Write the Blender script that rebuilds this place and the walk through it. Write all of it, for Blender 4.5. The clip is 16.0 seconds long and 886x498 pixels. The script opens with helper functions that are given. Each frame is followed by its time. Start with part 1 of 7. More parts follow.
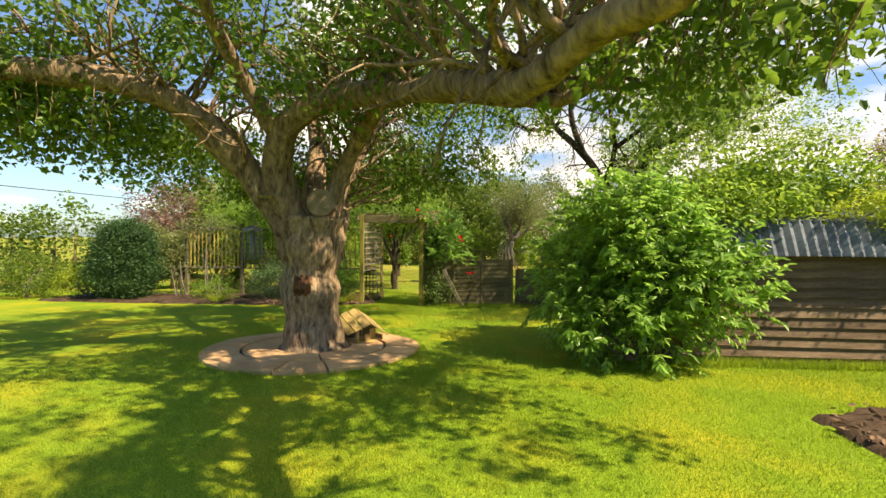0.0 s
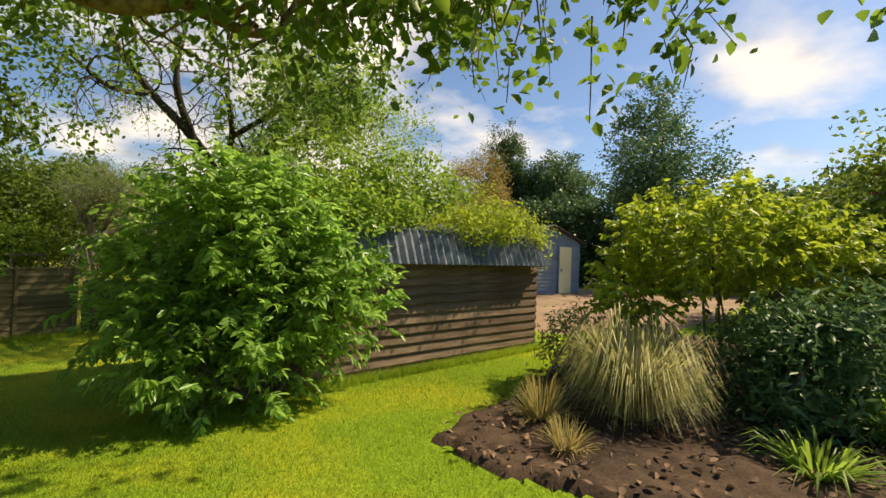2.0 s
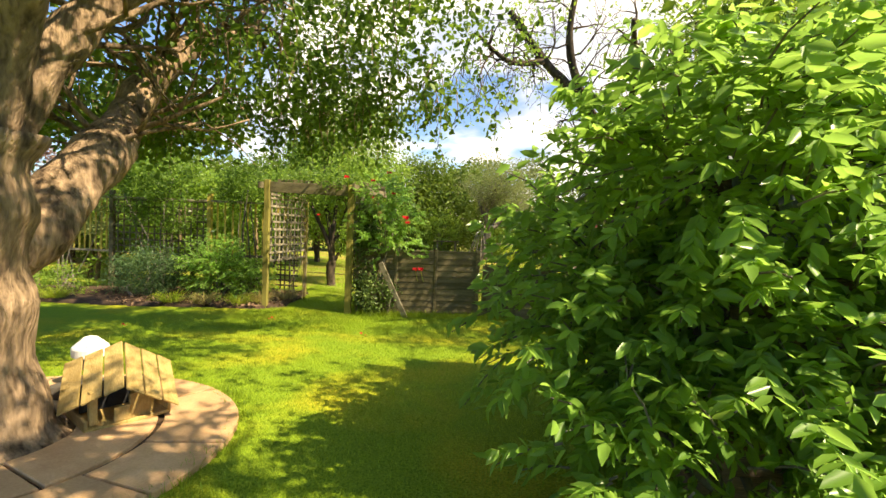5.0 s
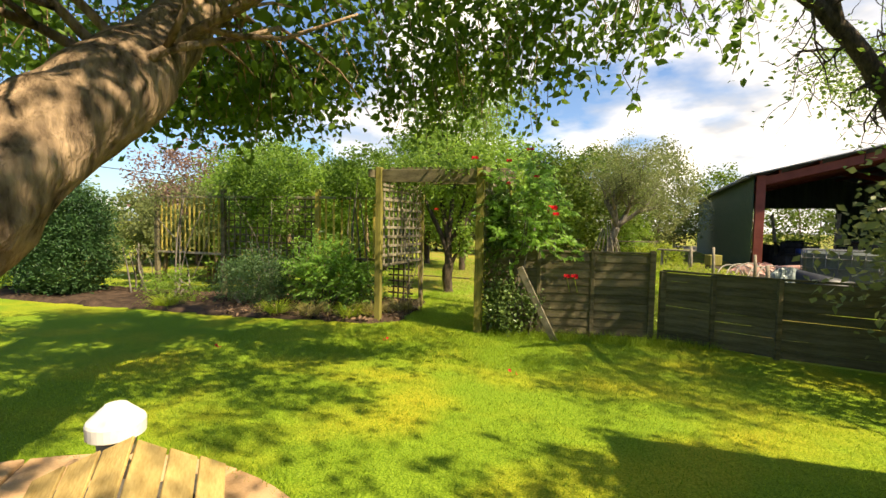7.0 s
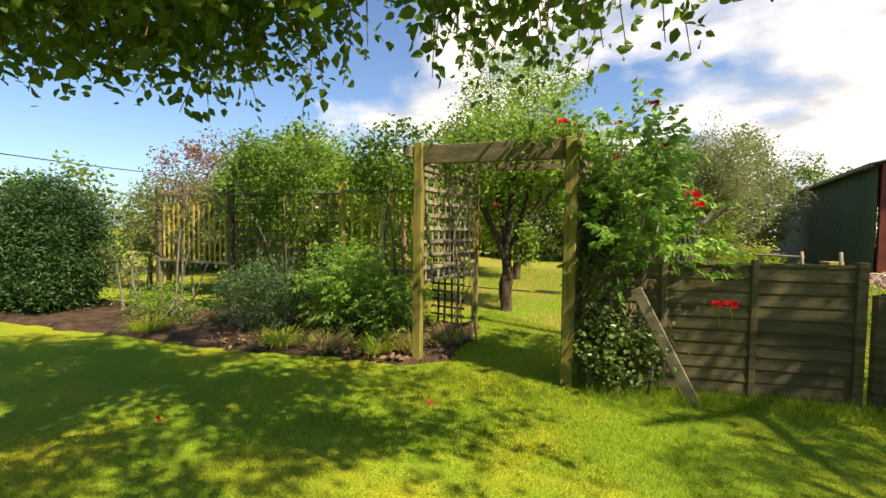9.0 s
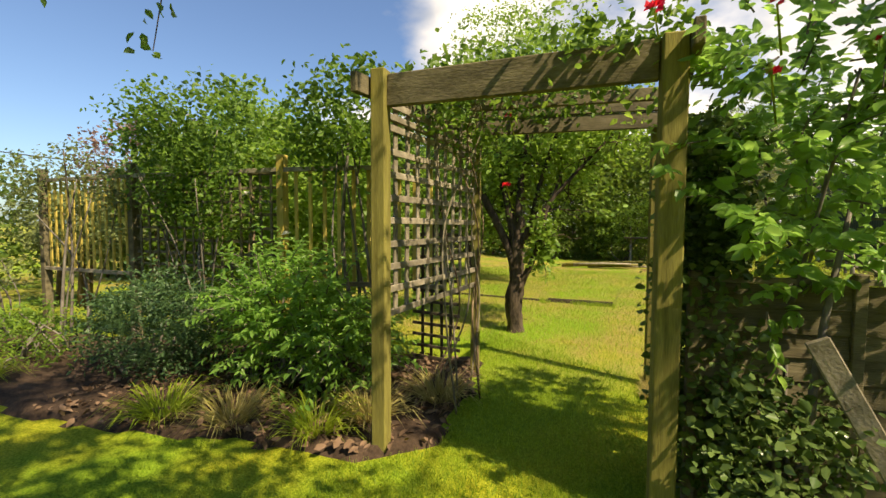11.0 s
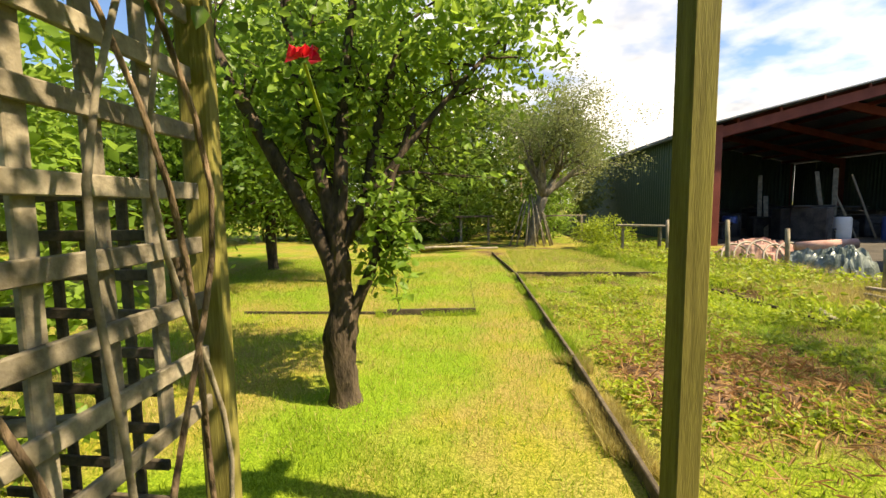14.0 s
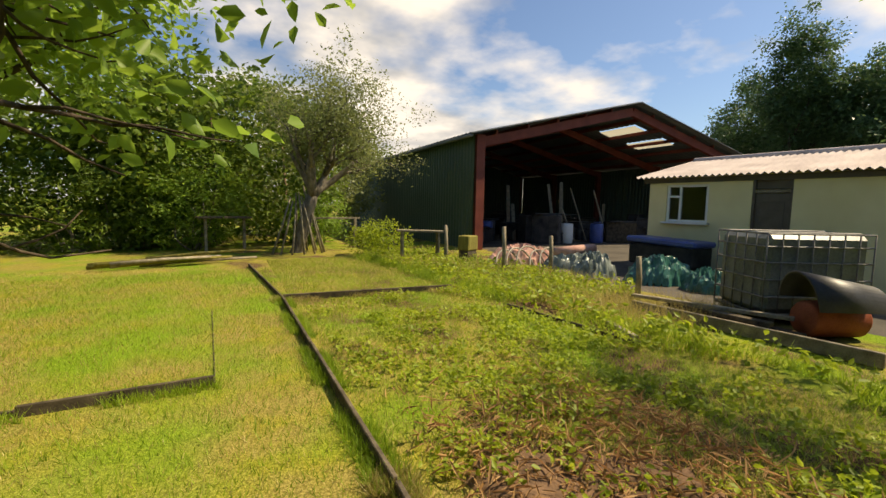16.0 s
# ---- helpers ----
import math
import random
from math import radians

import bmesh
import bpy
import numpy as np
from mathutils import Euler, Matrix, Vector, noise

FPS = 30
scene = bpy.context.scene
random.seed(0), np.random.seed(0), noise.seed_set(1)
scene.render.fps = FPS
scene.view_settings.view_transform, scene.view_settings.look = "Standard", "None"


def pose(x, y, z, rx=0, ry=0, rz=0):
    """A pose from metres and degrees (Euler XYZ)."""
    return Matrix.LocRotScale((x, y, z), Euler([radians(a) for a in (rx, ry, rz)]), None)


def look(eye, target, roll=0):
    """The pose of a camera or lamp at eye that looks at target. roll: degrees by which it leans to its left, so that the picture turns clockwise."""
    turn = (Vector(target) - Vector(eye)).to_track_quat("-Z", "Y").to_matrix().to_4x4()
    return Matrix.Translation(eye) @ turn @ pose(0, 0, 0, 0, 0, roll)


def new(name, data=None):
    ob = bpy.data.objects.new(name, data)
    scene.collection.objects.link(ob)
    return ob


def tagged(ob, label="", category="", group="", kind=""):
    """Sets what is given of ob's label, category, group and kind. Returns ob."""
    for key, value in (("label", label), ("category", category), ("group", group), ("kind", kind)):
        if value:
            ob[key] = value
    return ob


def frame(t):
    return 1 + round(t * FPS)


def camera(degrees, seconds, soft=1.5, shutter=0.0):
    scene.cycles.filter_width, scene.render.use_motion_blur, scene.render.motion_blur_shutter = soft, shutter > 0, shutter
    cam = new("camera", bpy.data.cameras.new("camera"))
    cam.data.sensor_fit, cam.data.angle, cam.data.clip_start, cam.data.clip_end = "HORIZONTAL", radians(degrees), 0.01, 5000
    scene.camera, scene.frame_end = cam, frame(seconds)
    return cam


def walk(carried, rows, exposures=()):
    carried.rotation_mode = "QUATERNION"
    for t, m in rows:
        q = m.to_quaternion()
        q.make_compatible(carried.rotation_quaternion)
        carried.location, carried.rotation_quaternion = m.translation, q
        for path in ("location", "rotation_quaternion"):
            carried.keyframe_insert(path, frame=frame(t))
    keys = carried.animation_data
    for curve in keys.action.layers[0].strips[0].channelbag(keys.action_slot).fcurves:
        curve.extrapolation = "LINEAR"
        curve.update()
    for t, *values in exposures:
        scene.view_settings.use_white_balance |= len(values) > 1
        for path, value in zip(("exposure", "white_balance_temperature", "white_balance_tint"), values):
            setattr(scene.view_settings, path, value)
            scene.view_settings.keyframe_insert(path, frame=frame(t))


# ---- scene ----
cam = camera(89.9, 16.0)
METRES, EYE, TILT, LEAN, TURN = 15.8, 1.5, 0.0, 0.0, 5.0
ROWS = [
    (0.0, 0.0, 0.0, 0.0, 0.01, -1.37, -0.36),
    (0.5, 0.0077, 0.0189, -0.0014, -8.8, -1.46, -0.7),
    (1.0, 0.019, 0.0394, -0.0017, -18.83, -1.25, -1.86),
    (1.5, 0.0301, 0.06, -0.0019, -32.89, -0.09, -2.06),
    (2.0, 0.0407, 0.0813, -0.0029, -46.14, 0.61, -2.15),
    (2.5, 0.0511, 0.1027, -0.0039, -52.48, 1.09, -2.66),
    (3.0, 0.0583, 0.1256, -0.006, -55.83, 1.26, -2.79),
    (3.5, 0.0603, 0.1515, -0.0081, -48.05, 0.49, -3.02),
    (4.0, 0.0615, 0.1753, -0.0085, -32.24, -0.73, -3.37),
    (4.5, 0.0595, 0.2023, -0.0097, -16.36, -1.89, -2.83),
    (5.0, 0.0555, 0.2313, -0.0108, -2.25, -2.47, -2.41),
    (7.5, -0.0068, 0.3923, -0.0174, 10.91, -2.96, -0.98),
    (8.0, -0.0169, 0.4273, -0.0175, 11.72, -2.78, -0.63),
    (8.5, -0.0263, 0.4599, -0.0187, 14.66, -2.55, -0.69),
    (9.0, -0.0381, 0.4942, -0.0201, 16.07, -2.56, -0.75),
    (11.5, -0.0787, 0.6666, -0.0221, 14.06, -3.37, 0.1),
    (12.0, -0.0846, 0.7016, -0.0231, 10.47, -3.68, 0.02),
    (12.5, -0.0902, 0.7352, -0.0229, 5.8, -4.29, -0.32),
    (13.0, -0.095, 0.767, -0.0218, -2.35, -4.99, 1.79),
    (13.5, -0.0953, 0.7983, -0.0222, -5.12, -5.46, 1.3),
    (14.0, -0.0946, 0.8295, -0.0229, -8.23, -5.75, 0.76),
    (14.5, -0.0902, 0.8632, -0.0245, -10.85, -6.02, 0.68),
    (15.0, -0.0812, 0.8971, -0.0235, -18.52, -6.18, -0.06),
    (15.5, -0.0707, 0.9274, -0.0225, -30.71, -6.09, -1.06),
    (16.0, -0.056, 0.9561, -0.0224, -37.72, -5.57, -1.19),
]
walk(cam, [(t, pose(0, 0, EYE, TILT, LEAN, TURN) @ pose(METRES * x, METRES * y, METRES * z, 90 + pitch, roll, yaw)) for t, x, y, z, yaw, pitch, roll in ROWS],
     [(0.0, 1.0, 8700, 10), (1.0, 1.25, 8700, 10), (2.0, 0.45, 8500, 10), (3.0, 0.45, 8600, 10), (4.5, 0.84, 8700, 10), (5.0, 1.3, 8700, 10), (7.5, 0.95, 8300, 10), (9.0, 0.9, 8200, 10), (11.3, 0.75, 8400, 10), (11.9, 1.0, 8500, 10),
      (12.5, 1.32, 8700, 10), (13.0, 1.32, 8500, 10), (13.5, 1.45, 8400, 10), (14.0, 1.12, 8500, 10), (14.5, 0.72, 8500, 10), (15.0, 0.56, 8700, 10), (16.0, 0.42, 8800, 10)])

# ---- world, sun, exposure ----
SUN_DIR = Vector((0.80, -0.30, 1.0)).normalized()
sun = new("sun", bpy.data.lights.new("sun", "SUN"))
sun.data.energy, sun.data.angle, sun.data.color = 5.0, radians(0.8), (1.0, 0.93, 0.78)
sun.matrix_basis = look((0, 0, 40), Vector((0, 0, 40)) - SUN_DIR)
world = bpy.data.worlds.new("sky")
scene.world = world
world.use_nodes = True
wn, wl = world.node_tree.nodes, world.node_tree.links
wn.clear()
w_out, w_bg = wn.new("ShaderNodeOutputWorld"), wn.new("ShaderNodeBackground")
w_sky = wn.new("ShaderNodeTexSky")
w_sky.sky_type, w_sky.sun_disc = "NISHITA", False
w_sky.sun_elevation = math.asin(SUN_DIR.z)
w_sky.sun_rotation = math.atan2(SUN_DIR.x, SUN_DIR.y)
w_co, w_sep = wn.new("ShaderNodeTexCoord"), wn.new("ShaderNodeSeparateXYZ")
w_add, w_div = wn.new("ShaderNodeMath"), wn.new("ShaderNodeVectorMath")
w_add.operation, w_add.inputs[1].default_value = "ADD", 0.22
w_div.operation = "DIVIDE"
w_noise, w_ramp = wn.new("ShaderNodeTexNoise"), wn.new("ShaderNodeValToRGB")
w_noise.inputs["Scale"].default_value, w_noise.inputs["Detail"].default_value = 1.35, 7.0
w_noise.inputs["Roughness"].default_value = 0.52
w_ramp.color_ramp.elements[0].position, w_ramp.color_ramp.elements[1].position = 0.48, 0.63
w_grey, w_gramp = wn.new("ShaderNodeTexNoise"), wn.new("ShaderNodeValToRGB")
w_grey.inputs["Scale"].default_value, w_grey.inputs["Detail"].default_value = 2.6, 4.0
w_gramp.color_ramp.elements[0].color, w_gramp.color_ramp.elements[1].color = (2.9, 3.25, 4.0, 1), (6.1, 6.15, 6.5, 1)
w_gramp.color_ramp.elements[0].position, w_gramp.color_ramp.elements[1].position = 0.36, 0.56
w_mix = wn.new("ShaderNodeMixRGB")
wl.new(w_co.outputs["Generated"], w_sep.inputs[0])
wl.new(w_sep.outputs["Z"], w_add.inputs[0])
wl.new(w_co.outputs["Generated"], w_div.inputs[0])
wl.new(w_add.outputs[0], w_div.inputs[1])
wl.new(w_div.outputs[0], w_noise.inputs["Vector"])
wl.new(w_div.outputs[0], w_grey.inputs["Vector"])
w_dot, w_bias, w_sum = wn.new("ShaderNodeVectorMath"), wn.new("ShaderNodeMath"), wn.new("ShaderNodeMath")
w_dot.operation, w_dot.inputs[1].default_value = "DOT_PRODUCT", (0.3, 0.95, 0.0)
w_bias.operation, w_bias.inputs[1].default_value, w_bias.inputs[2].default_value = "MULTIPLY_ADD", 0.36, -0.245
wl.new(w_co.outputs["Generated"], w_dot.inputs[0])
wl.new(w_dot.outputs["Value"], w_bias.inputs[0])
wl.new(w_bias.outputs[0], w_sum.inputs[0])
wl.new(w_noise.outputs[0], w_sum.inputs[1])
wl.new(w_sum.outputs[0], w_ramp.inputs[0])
wl.new(w_grey.outputs[0], w_gramp.inputs[0])
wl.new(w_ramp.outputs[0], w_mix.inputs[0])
w_tint = wn.new("ShaderNodeMixRGB")
w_tint.blend_type, w_tint.inputs[0].default_value, w_tint.inputs[2].default_value = "MULTIPLY", 1.0, (0.52, 0.69, 0.94, 1)
wl.new(w_sky.outputs[0], w_tint.inputs[1])
wl.new(w_tint.outputs[0], w_mix.inputs[1])
wl.new(w_gramp.outputs[0], w_mix.inputs[2])
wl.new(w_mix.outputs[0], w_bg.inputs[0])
w_bg.inputs[1].default_value = 0.13
wl.new(w_bg.outputs[0], w_out.inputs[0])


# ---- materials ----
def material(name, dark, light, scale=8.0, rough=0.8, bump=0.2, fine=60.0, metal=0.0, stretch=(1, 1, 1), per="island", vary=0.25, detail=6.0, coords="Object", deep=0.02):
    """Two-scale noise between two colours, with relief; per: what makes each piece a little different."""
    m = bpy.data.materials.new(name)
    m.use_nodes = True
    n, l = m.node_tree.nodes, m.node_tree.links
    bsdf = n["Principled BSDF"]
    co, mp = n.new("ShaderNodeTexCoord"), n.new("ShaderNodeMapping")
    mp.inputs["Scale"].default_value = stretch
    l.new(co.outputs[coords], mp.inputs[0])
    big, small = n.new("ShaderNodeTexNoise"), n.new("ShaderNodeTexNoise")
    big.inputs["Scale"].default_value, big.inputs["Detail"].default_value = scale, detail
    small.inputs["Scale"].default_value, small.inputs["Detail"].default_value = fine, 3.0
    for t in (big, small):
        l.new(mp.outputs[0], t.inputs["Vector"])
    ramp = n.new("ShaderNodeValToRGB")
    ramp.color_ramp.elements[0].position, ramp.color_ramp.elements[1].position = 0.33, 0.68
    ramp.color_ramp.elements[0].color, ramp.color_ramp.elements[1].color = (*dark, 1), (*light, 1)
    mixv = n.new("ShaderNodeMath")
    mixv.operation = "MULTIPLY_ADD"
    mixv.inputs[1].default_value = 0.35
    l.new(small.outputs[0], mixv.inputs[0])
    mm = n.new("ShaderNodeMath")
    mm.operation = "MULTIPLY"
    mm.inputs[1].default_value = 0.65
    l.new(big.outputs[0], mm.inputs[0])
    l.new(mm.outputs[0], mixv.inputs[2])
    l.new(mixv.outputs[0], ramp.inputs[0])
    hsv = n.new("ShaderNodeHueSaturation")
    if per == "island":
        src = n.new("ShaderNodeNewGeometry").outputs["Random Per Island"]
    else:
        src = n.new("ShaderNodeObjectInfo").outputs["Random"]
    rng = n.new("ShaderNodeMapRange")
    rng.inputs[3].default_value, rng.inputs[4].default_value = 1 - vary, 1 + vary
    l.new(src, rng.inputs[0])
    l.new(rng.outputs[0], hsv.inputs["Value"])
    l.new(ramp.outputs[0], hsv.inputs["Color"])
    l.new(hsv.outputs[0], bsdf.inputs["Base Color"])
    bsdf.inputs["Roughness"].default_value, bsdf.inputs["Metallic"].default_value = rough, metal
    bsdf.inputs["Specular IOR Level"].default_value = 0.5 if rough < 0.6 else 0.15
    bp = n.new("ShaderNodeBump")
    bp.inputs["Strength"].default_value, bp.inputs["Distance"].default_value = bump, deep
    l.new(mixv.outputs[0], bp.inputs["Height"])
    l.new(bp.outputs[0], bsdf.inputs["Normal"])
    return m


def leaf_material(name, dark, light, through_light=0.35, rough=0.45, clump=1.6):
    """Leaves: colour varies leaf by leaf and clump by clump; light shines through."""
    m = bpy.data.materials.new(name)
    m.use_nodes = True
    n, l = m.node_tree.nodes, m.node_tree.links
    bsdf, out = n["Principled BSDF"], n["Material Output"]
    geo, co, noi = n.new("ShaderNodeNewGeometry"), n.new("ShaderNodeTexCoord"), n.new("ShaderNodeTexNoise")
    noi.inputs["Scale"].default_value = clump
    l.new(co.outputs["Object"], noi.inputs["Vector"])
    add = n.new("ShaderNodeMath")
    add.operation, add.inputs[1].default_value = "MULTIPLY_ADD", 0.55
    sub = n.new("ShaderNodeMath")
    sub.operation, sub.inputs[1].default_value, sub.inputs[2].default_value = "MULTIPLY_ADD", 1.1, -0.32
    l.new(noi.outputs[0], sub.inputs[0])
    l.new(geo.outputs["Random Per Island"], add.inputs[0])
    l.new(sub.outputs[0], add.inputs[2])
    ramp = n.new("ShaderNodeValToRGB")
    ramp.color_ramp.elements[0].color, ramp.color_ramp.elements[1].color = (*dark, 1), (*light, 1)
    l.new(add.outputs[0], ramp.inputs[0])
    l.new(ramp.outputs[0], bsdf.inputs["Base Color"])
    bsdf.inputs["Roughness"].default_value, bsdf.inputs["Specular IOR Level"].default_value = rough, 0.32
    tr, mx = n.new("ShaderNodeBsdfTranslucent"), n.new("ShaderNodeMixShader")
    br = n.new("ShaderNodeHueSaturation")
    br.inputs["Value"].default_value, br.inputs["Hue"].default_value = 1.7, 0.485
    l.new(ramp.outputs[0], br.inputs["Color"])
    l.new(br.outputs[0], tr.inputs[0])
    mx.inputs[0].default_value = through_light
    l.new(bsdf.outputs[0], mx.inputs[1])
    l.new(tr.outputs[0], mx.inputs[2])
    l.new(mx.outputs[0], out.inputs[0])
    return m


BARK_DARK = material("dark_bark", (0.022, 0.017, 0.013), (0.12, 0.088, 0.062), 11, 0.9, 0.9, 45, stretch=(1, 1, 0.35), deep=0.04)
BARK = material("bark", (0.045, 0.03, 0.02), (0.40, 0.28, 0.18), 13, 0.9, 1.0, 40, stretch=(1, 1, 0.3), deep=0.07)
BARK_PALE = material("bark_grey", (0.07, 0.06, 0.05), (0.25, 0.22, 0.18), 10, 0.9, 0.7, 45, stretch=(1, 1, 0.4))
APPLE_LEAF = leaf_material("apple_leaf", (0.036, 0.085, 0.016), (0.15, 0.265, 0.034), 0.48)
BUSH_LEAF = leaf_material("bush_leaf", (0.085, 0.19, 0.035), (0.27, 0.47, 0.095), 0.5, 0.3)
PEAR_LEAF = leaf_material("young_leaf", (0.085, 0.165, 0.024), (0.25, 0.39, 0.06), 0.48)
HEDGE_LEAF = leaf_material("hedge_leaf", (0.045, 0.09, 0.012), (0.16, 0.24, 0.035), 0.38, 0.5, 0.5)
OLIVE_LEAF = leaf_material("olive_leaf", (0.09, 0.115, 0.04), (0.24, 0.28, 0.10), 0.4, 0.5, 0.4)
DARK_LEAF = leaf_material("dark_leaf", (0.03, 0.07, 0.025), (0.10, 0.18, 0.065), 0.3, 0.45, 0.8)
GOLD_LEAF = leaf_material("golden_leaf", (0.12, 0.19, 0.015), (0.34, 0.43, 0.05), 0.45)
IVY_LEAF = leaf_material("ivy_leaf", (0.04, 0.085, 0.022), (0.19, 0.27, 0.085), 0.3, 0.26)
COPPER_LEAF = leaf_material("copper_leaf", (0.14, 0.07, 0.06), (0.30, 0.20, 0.15), 0.3)
CONIFER_LEAF = leaf_material("conifer_leaf", (0.03, 0.08, 0.035), (0.11, 0.21, 0.07), 0.25, 0.5)
FIR_LEAF = leaf_material("fir_leaf", (0.012, 0.042, 0.016), (0.065, 0.145, 0.04), 0.22, 0.5)
RUSSET_LEAF = leaf_material("russet_leaf", (0.15, 0.12, 0.03), (0.36, 0.29, 0.08), 0.35, 0.6)
SILVER_LEAF = leaf_material("silver_leaf", (0.07, 0.10, 0.07), (0.20, 0.25, 0.19), 0.25)
STRAW = leaf_material("straw_blade", (0.19, 0.17, 0.045), (0.52, 0.44, 0.17), 0.35, 0.5)
PALE_STRAW = leaf_material("pale_straw_blade", (0.24, 0.25, 0.07), (0.60, 0.56, 0.26), 0.4, 0.45)
GRASS = leaf_material("grass_blade", (0.095, 0.185, 0.014), (0.31, 0.42, 0.045), 0.45, 0.6, 0.6)
WEED = leaf_material("weed_leaf", (0.13, 0.20, 0.015), (0.36, 0.44, 0.05), 0.42, 0.5)
DRY_STALK = leaf_material("dry_stalk", (0.20, 0.10, 0.04), (0.50, 0.32, 0.14), 0.25, 0.7)
RED_PETAL = leaf_material("red_petal", (0.45, 0.008, 0.012), (0.75, 0.02, 0.03), 0.25)
WHITE_PETAL = leaf_material("white_petal", (0.6, 0.58, 0.5), (0.85, 0.84, 0.8), 0.25)


def lawn_material(name):
    """Grass: fresh green with yellow patches on the lawn, drier and browner in the orchard, bare earth in the plot."""
    m = bpy.data.materials.new(name)
    m.use_nodes = True
    n, l = m.node_tree.nodes, m.node_tree.links
    b = n["Principled BSDF"]
    co, sep = n.new("ShaderNodeTexCoord"), n.new("ShaderNodeSeparateXYZ")
    l.new(co.outputs["Object"], sep.inputs[0])

    def noisy(scale, detail, lo, hi):
        t, r = n.new("ShaderNodeTexNoise"), n.new("ShaderNodeMapRange")
        t.inputs["Scale"].default_value, t.inputs["Detail"].default_value = scale, detail
        l.new(co.outputs["Object"], t.inputs["Vector"])
        r.inputs[1].default_value, r.inputs[2].default_value = lo, hi
        l.new(t.outputs[0], r.inputs[0])
        return r.outputs[0]

    def blend(f, a, c):
        k = n.new("ShaderNodeMixRGB")
        for s, v in ((0, f), (1, a), (2, c)):
            if isinstance(v, tuple):
                k.inputs[s].default_value = (*v, 1)
            else:
                l.new(v, k.inputs[s])
        return k.outputs[0]

    def ramp(src, lo, hi):
        r = n.new("ShaderNodeMapRange")
        r.interpolation_type = "SMOOTHSTEP"
        r.inputs[1].default_value, r.inputs[2].default_value = lo, hi
        l.new(src, r.inputs[0])
        return r.outputs[0]

    def times(a, c):
        k = n.new("ShaderNodeMath")
        k.operation = "MULTIPLY"
        l.new(a, k.inputs[0])
        l.new(c, k.inputs[1])
        return k.outputs[0]
    fine = noisy(70, 4, 0.35, 0.65)
    green = blend(fine, (0.098, 0.18, 0.012), (0.23, 0.335, 0.03))
    yellow = blend(fine, (0.20, 0.22, 0.012), (0.42, 0.40, 0.04))
    dry = blend(fine, (0.17, 0.145, 0.03), (0.37, 0.30, 0.09))
    earth = blend(fine, (0.05, 0.03, 0.018), (0.20, 0.12, 0.065))
    lawn = blend(noisy(0.9, 6, 0.46, 0.67), green, yellow)
    meadow = blend(fine, (0.17, 0.175, 0.018), (0.36, 0.32, 0.05))
    field = blend(noisy(0.8, 7, 0.38, 0.57), green, blend(noisy(2.3, 8, 0.36, 0.56), meadow, dry))
    mix = blend(ramp(sep.outputs["Y"], 13.4, 16.0), lawn, field)
    plot = times(times(ramp(sep.outputs["X"], -1.3, -0.6), ramp(sep.outputs["Y"], 13.0, 14.0)), noisy(1.3, 7, 0.50, 0.64))
    l.new(blend(plot, mix, earth), b.inputs["Base Color"])
    b.inputs["Roughness"].default_value, b.inputs["Specular IOR Level"].default_value = 0.95, 0.1
    bp = n.new("ShaderNodeBump")
    bp.inputs["Strength"].default_value, bp.inputs["Distance"].default_value = 0.45, 0.02
    l.new(fine, bp.inputs["Height"])
    l.new(bp.outputs[0], b.inputs["Normal"])
    return m


LAWN = lawn_material("lawn")
SOIL = material("soil", (0.03, 0.02, 0.014), (0.14, 0.09, 0.06), 5, 0.95, 0.9, 42, vary=0.3)
PLOT_SOIL = material("plot_earth", (0.07, 0.042, 0.026), (0.26, 0.155, 0.09), 6, 0.95, 0.9, 42, vary=0.2)
GRAVEL = material("gravel", (0.18, 0.12, 0.075), (0.36, 0.25, 0.165), 1.2, 0.95, 0.5, 60, vary=0.0)
PAVING = material("paving_stone", (0.43, 0.25, 0.125), (0.62, 0.405, 0.23), 4, 0.85, 0.3, 70, per="object", vary=0.15)
POST_WOOD = material("treated_timber", (0.12, 0.105, 0.03), (0.29, 0.255, 0.07), 3, 0.8, 0.35, 30, stretch=(6, 6, 0.5), per="object", vary=0.12)
YELLOW_WOOD = material("new_and_sunlit_timber", (0.38, 0.28, 0.06), (0.60, 0.46, 0.12), 3, 0.75, 0.3, 30, stretch=(6, 6, 0.5), per="object", vary=0.12)
GREY_WOOD = material("weathered_timber", (0.13, 0.11, 0.075), (0.36, 0.31, 0.23), 4, 0.85, 0.4, 34, stretch=(2, 2, 2), per="object", vary=0.2)
FENCE_WOOD = material("fence_timber", (0.07, 0.06, 0.033), (0.21, 0.178, 0.105), 3, 0.85, 0.4, 34, stretch=(0.6, 3, 6), per="object", vary=0.2)
SHED_WOOD = material("dark_boards", (0.065, 0.043, 0.029), (0.29, 0.205, 0.145), 2.2, 0.85, 0.5, 30, stretch=(0.7, 3, 6), per="object", vary=0.25)
# shade on the beams and trellis grid is put into this darker timber colour
BEAM_WOOD = material("shaded_timber", (0.07, 0.06, 0.035), (0.22, 0.185, 0.11), 4, 0.9, 0.4, 30, stretch=(1, 3, 3), per="object", vary=0.15)
EDGE_WOOD = material("edging_board", (0.035, 0.028, 0.02), (0.15, 0.12, 0.085), 4, 0.9, 0.4, 30, stretch=(2, 2, 2), per="object", vary=0.2)
ZINC = material("corrugated_iron", (0.06, 0.075, 0.10), (0.20, 0.23, 0.27), 3, 0.7, 0.2, 30, metal=0.3, per="object", vary=0.1)
RUST = material("rusty_iron", (0.06, 0.03, 0.02), (0.22, 0.10, 0.05), 8, 0.8, 0.5, 50)
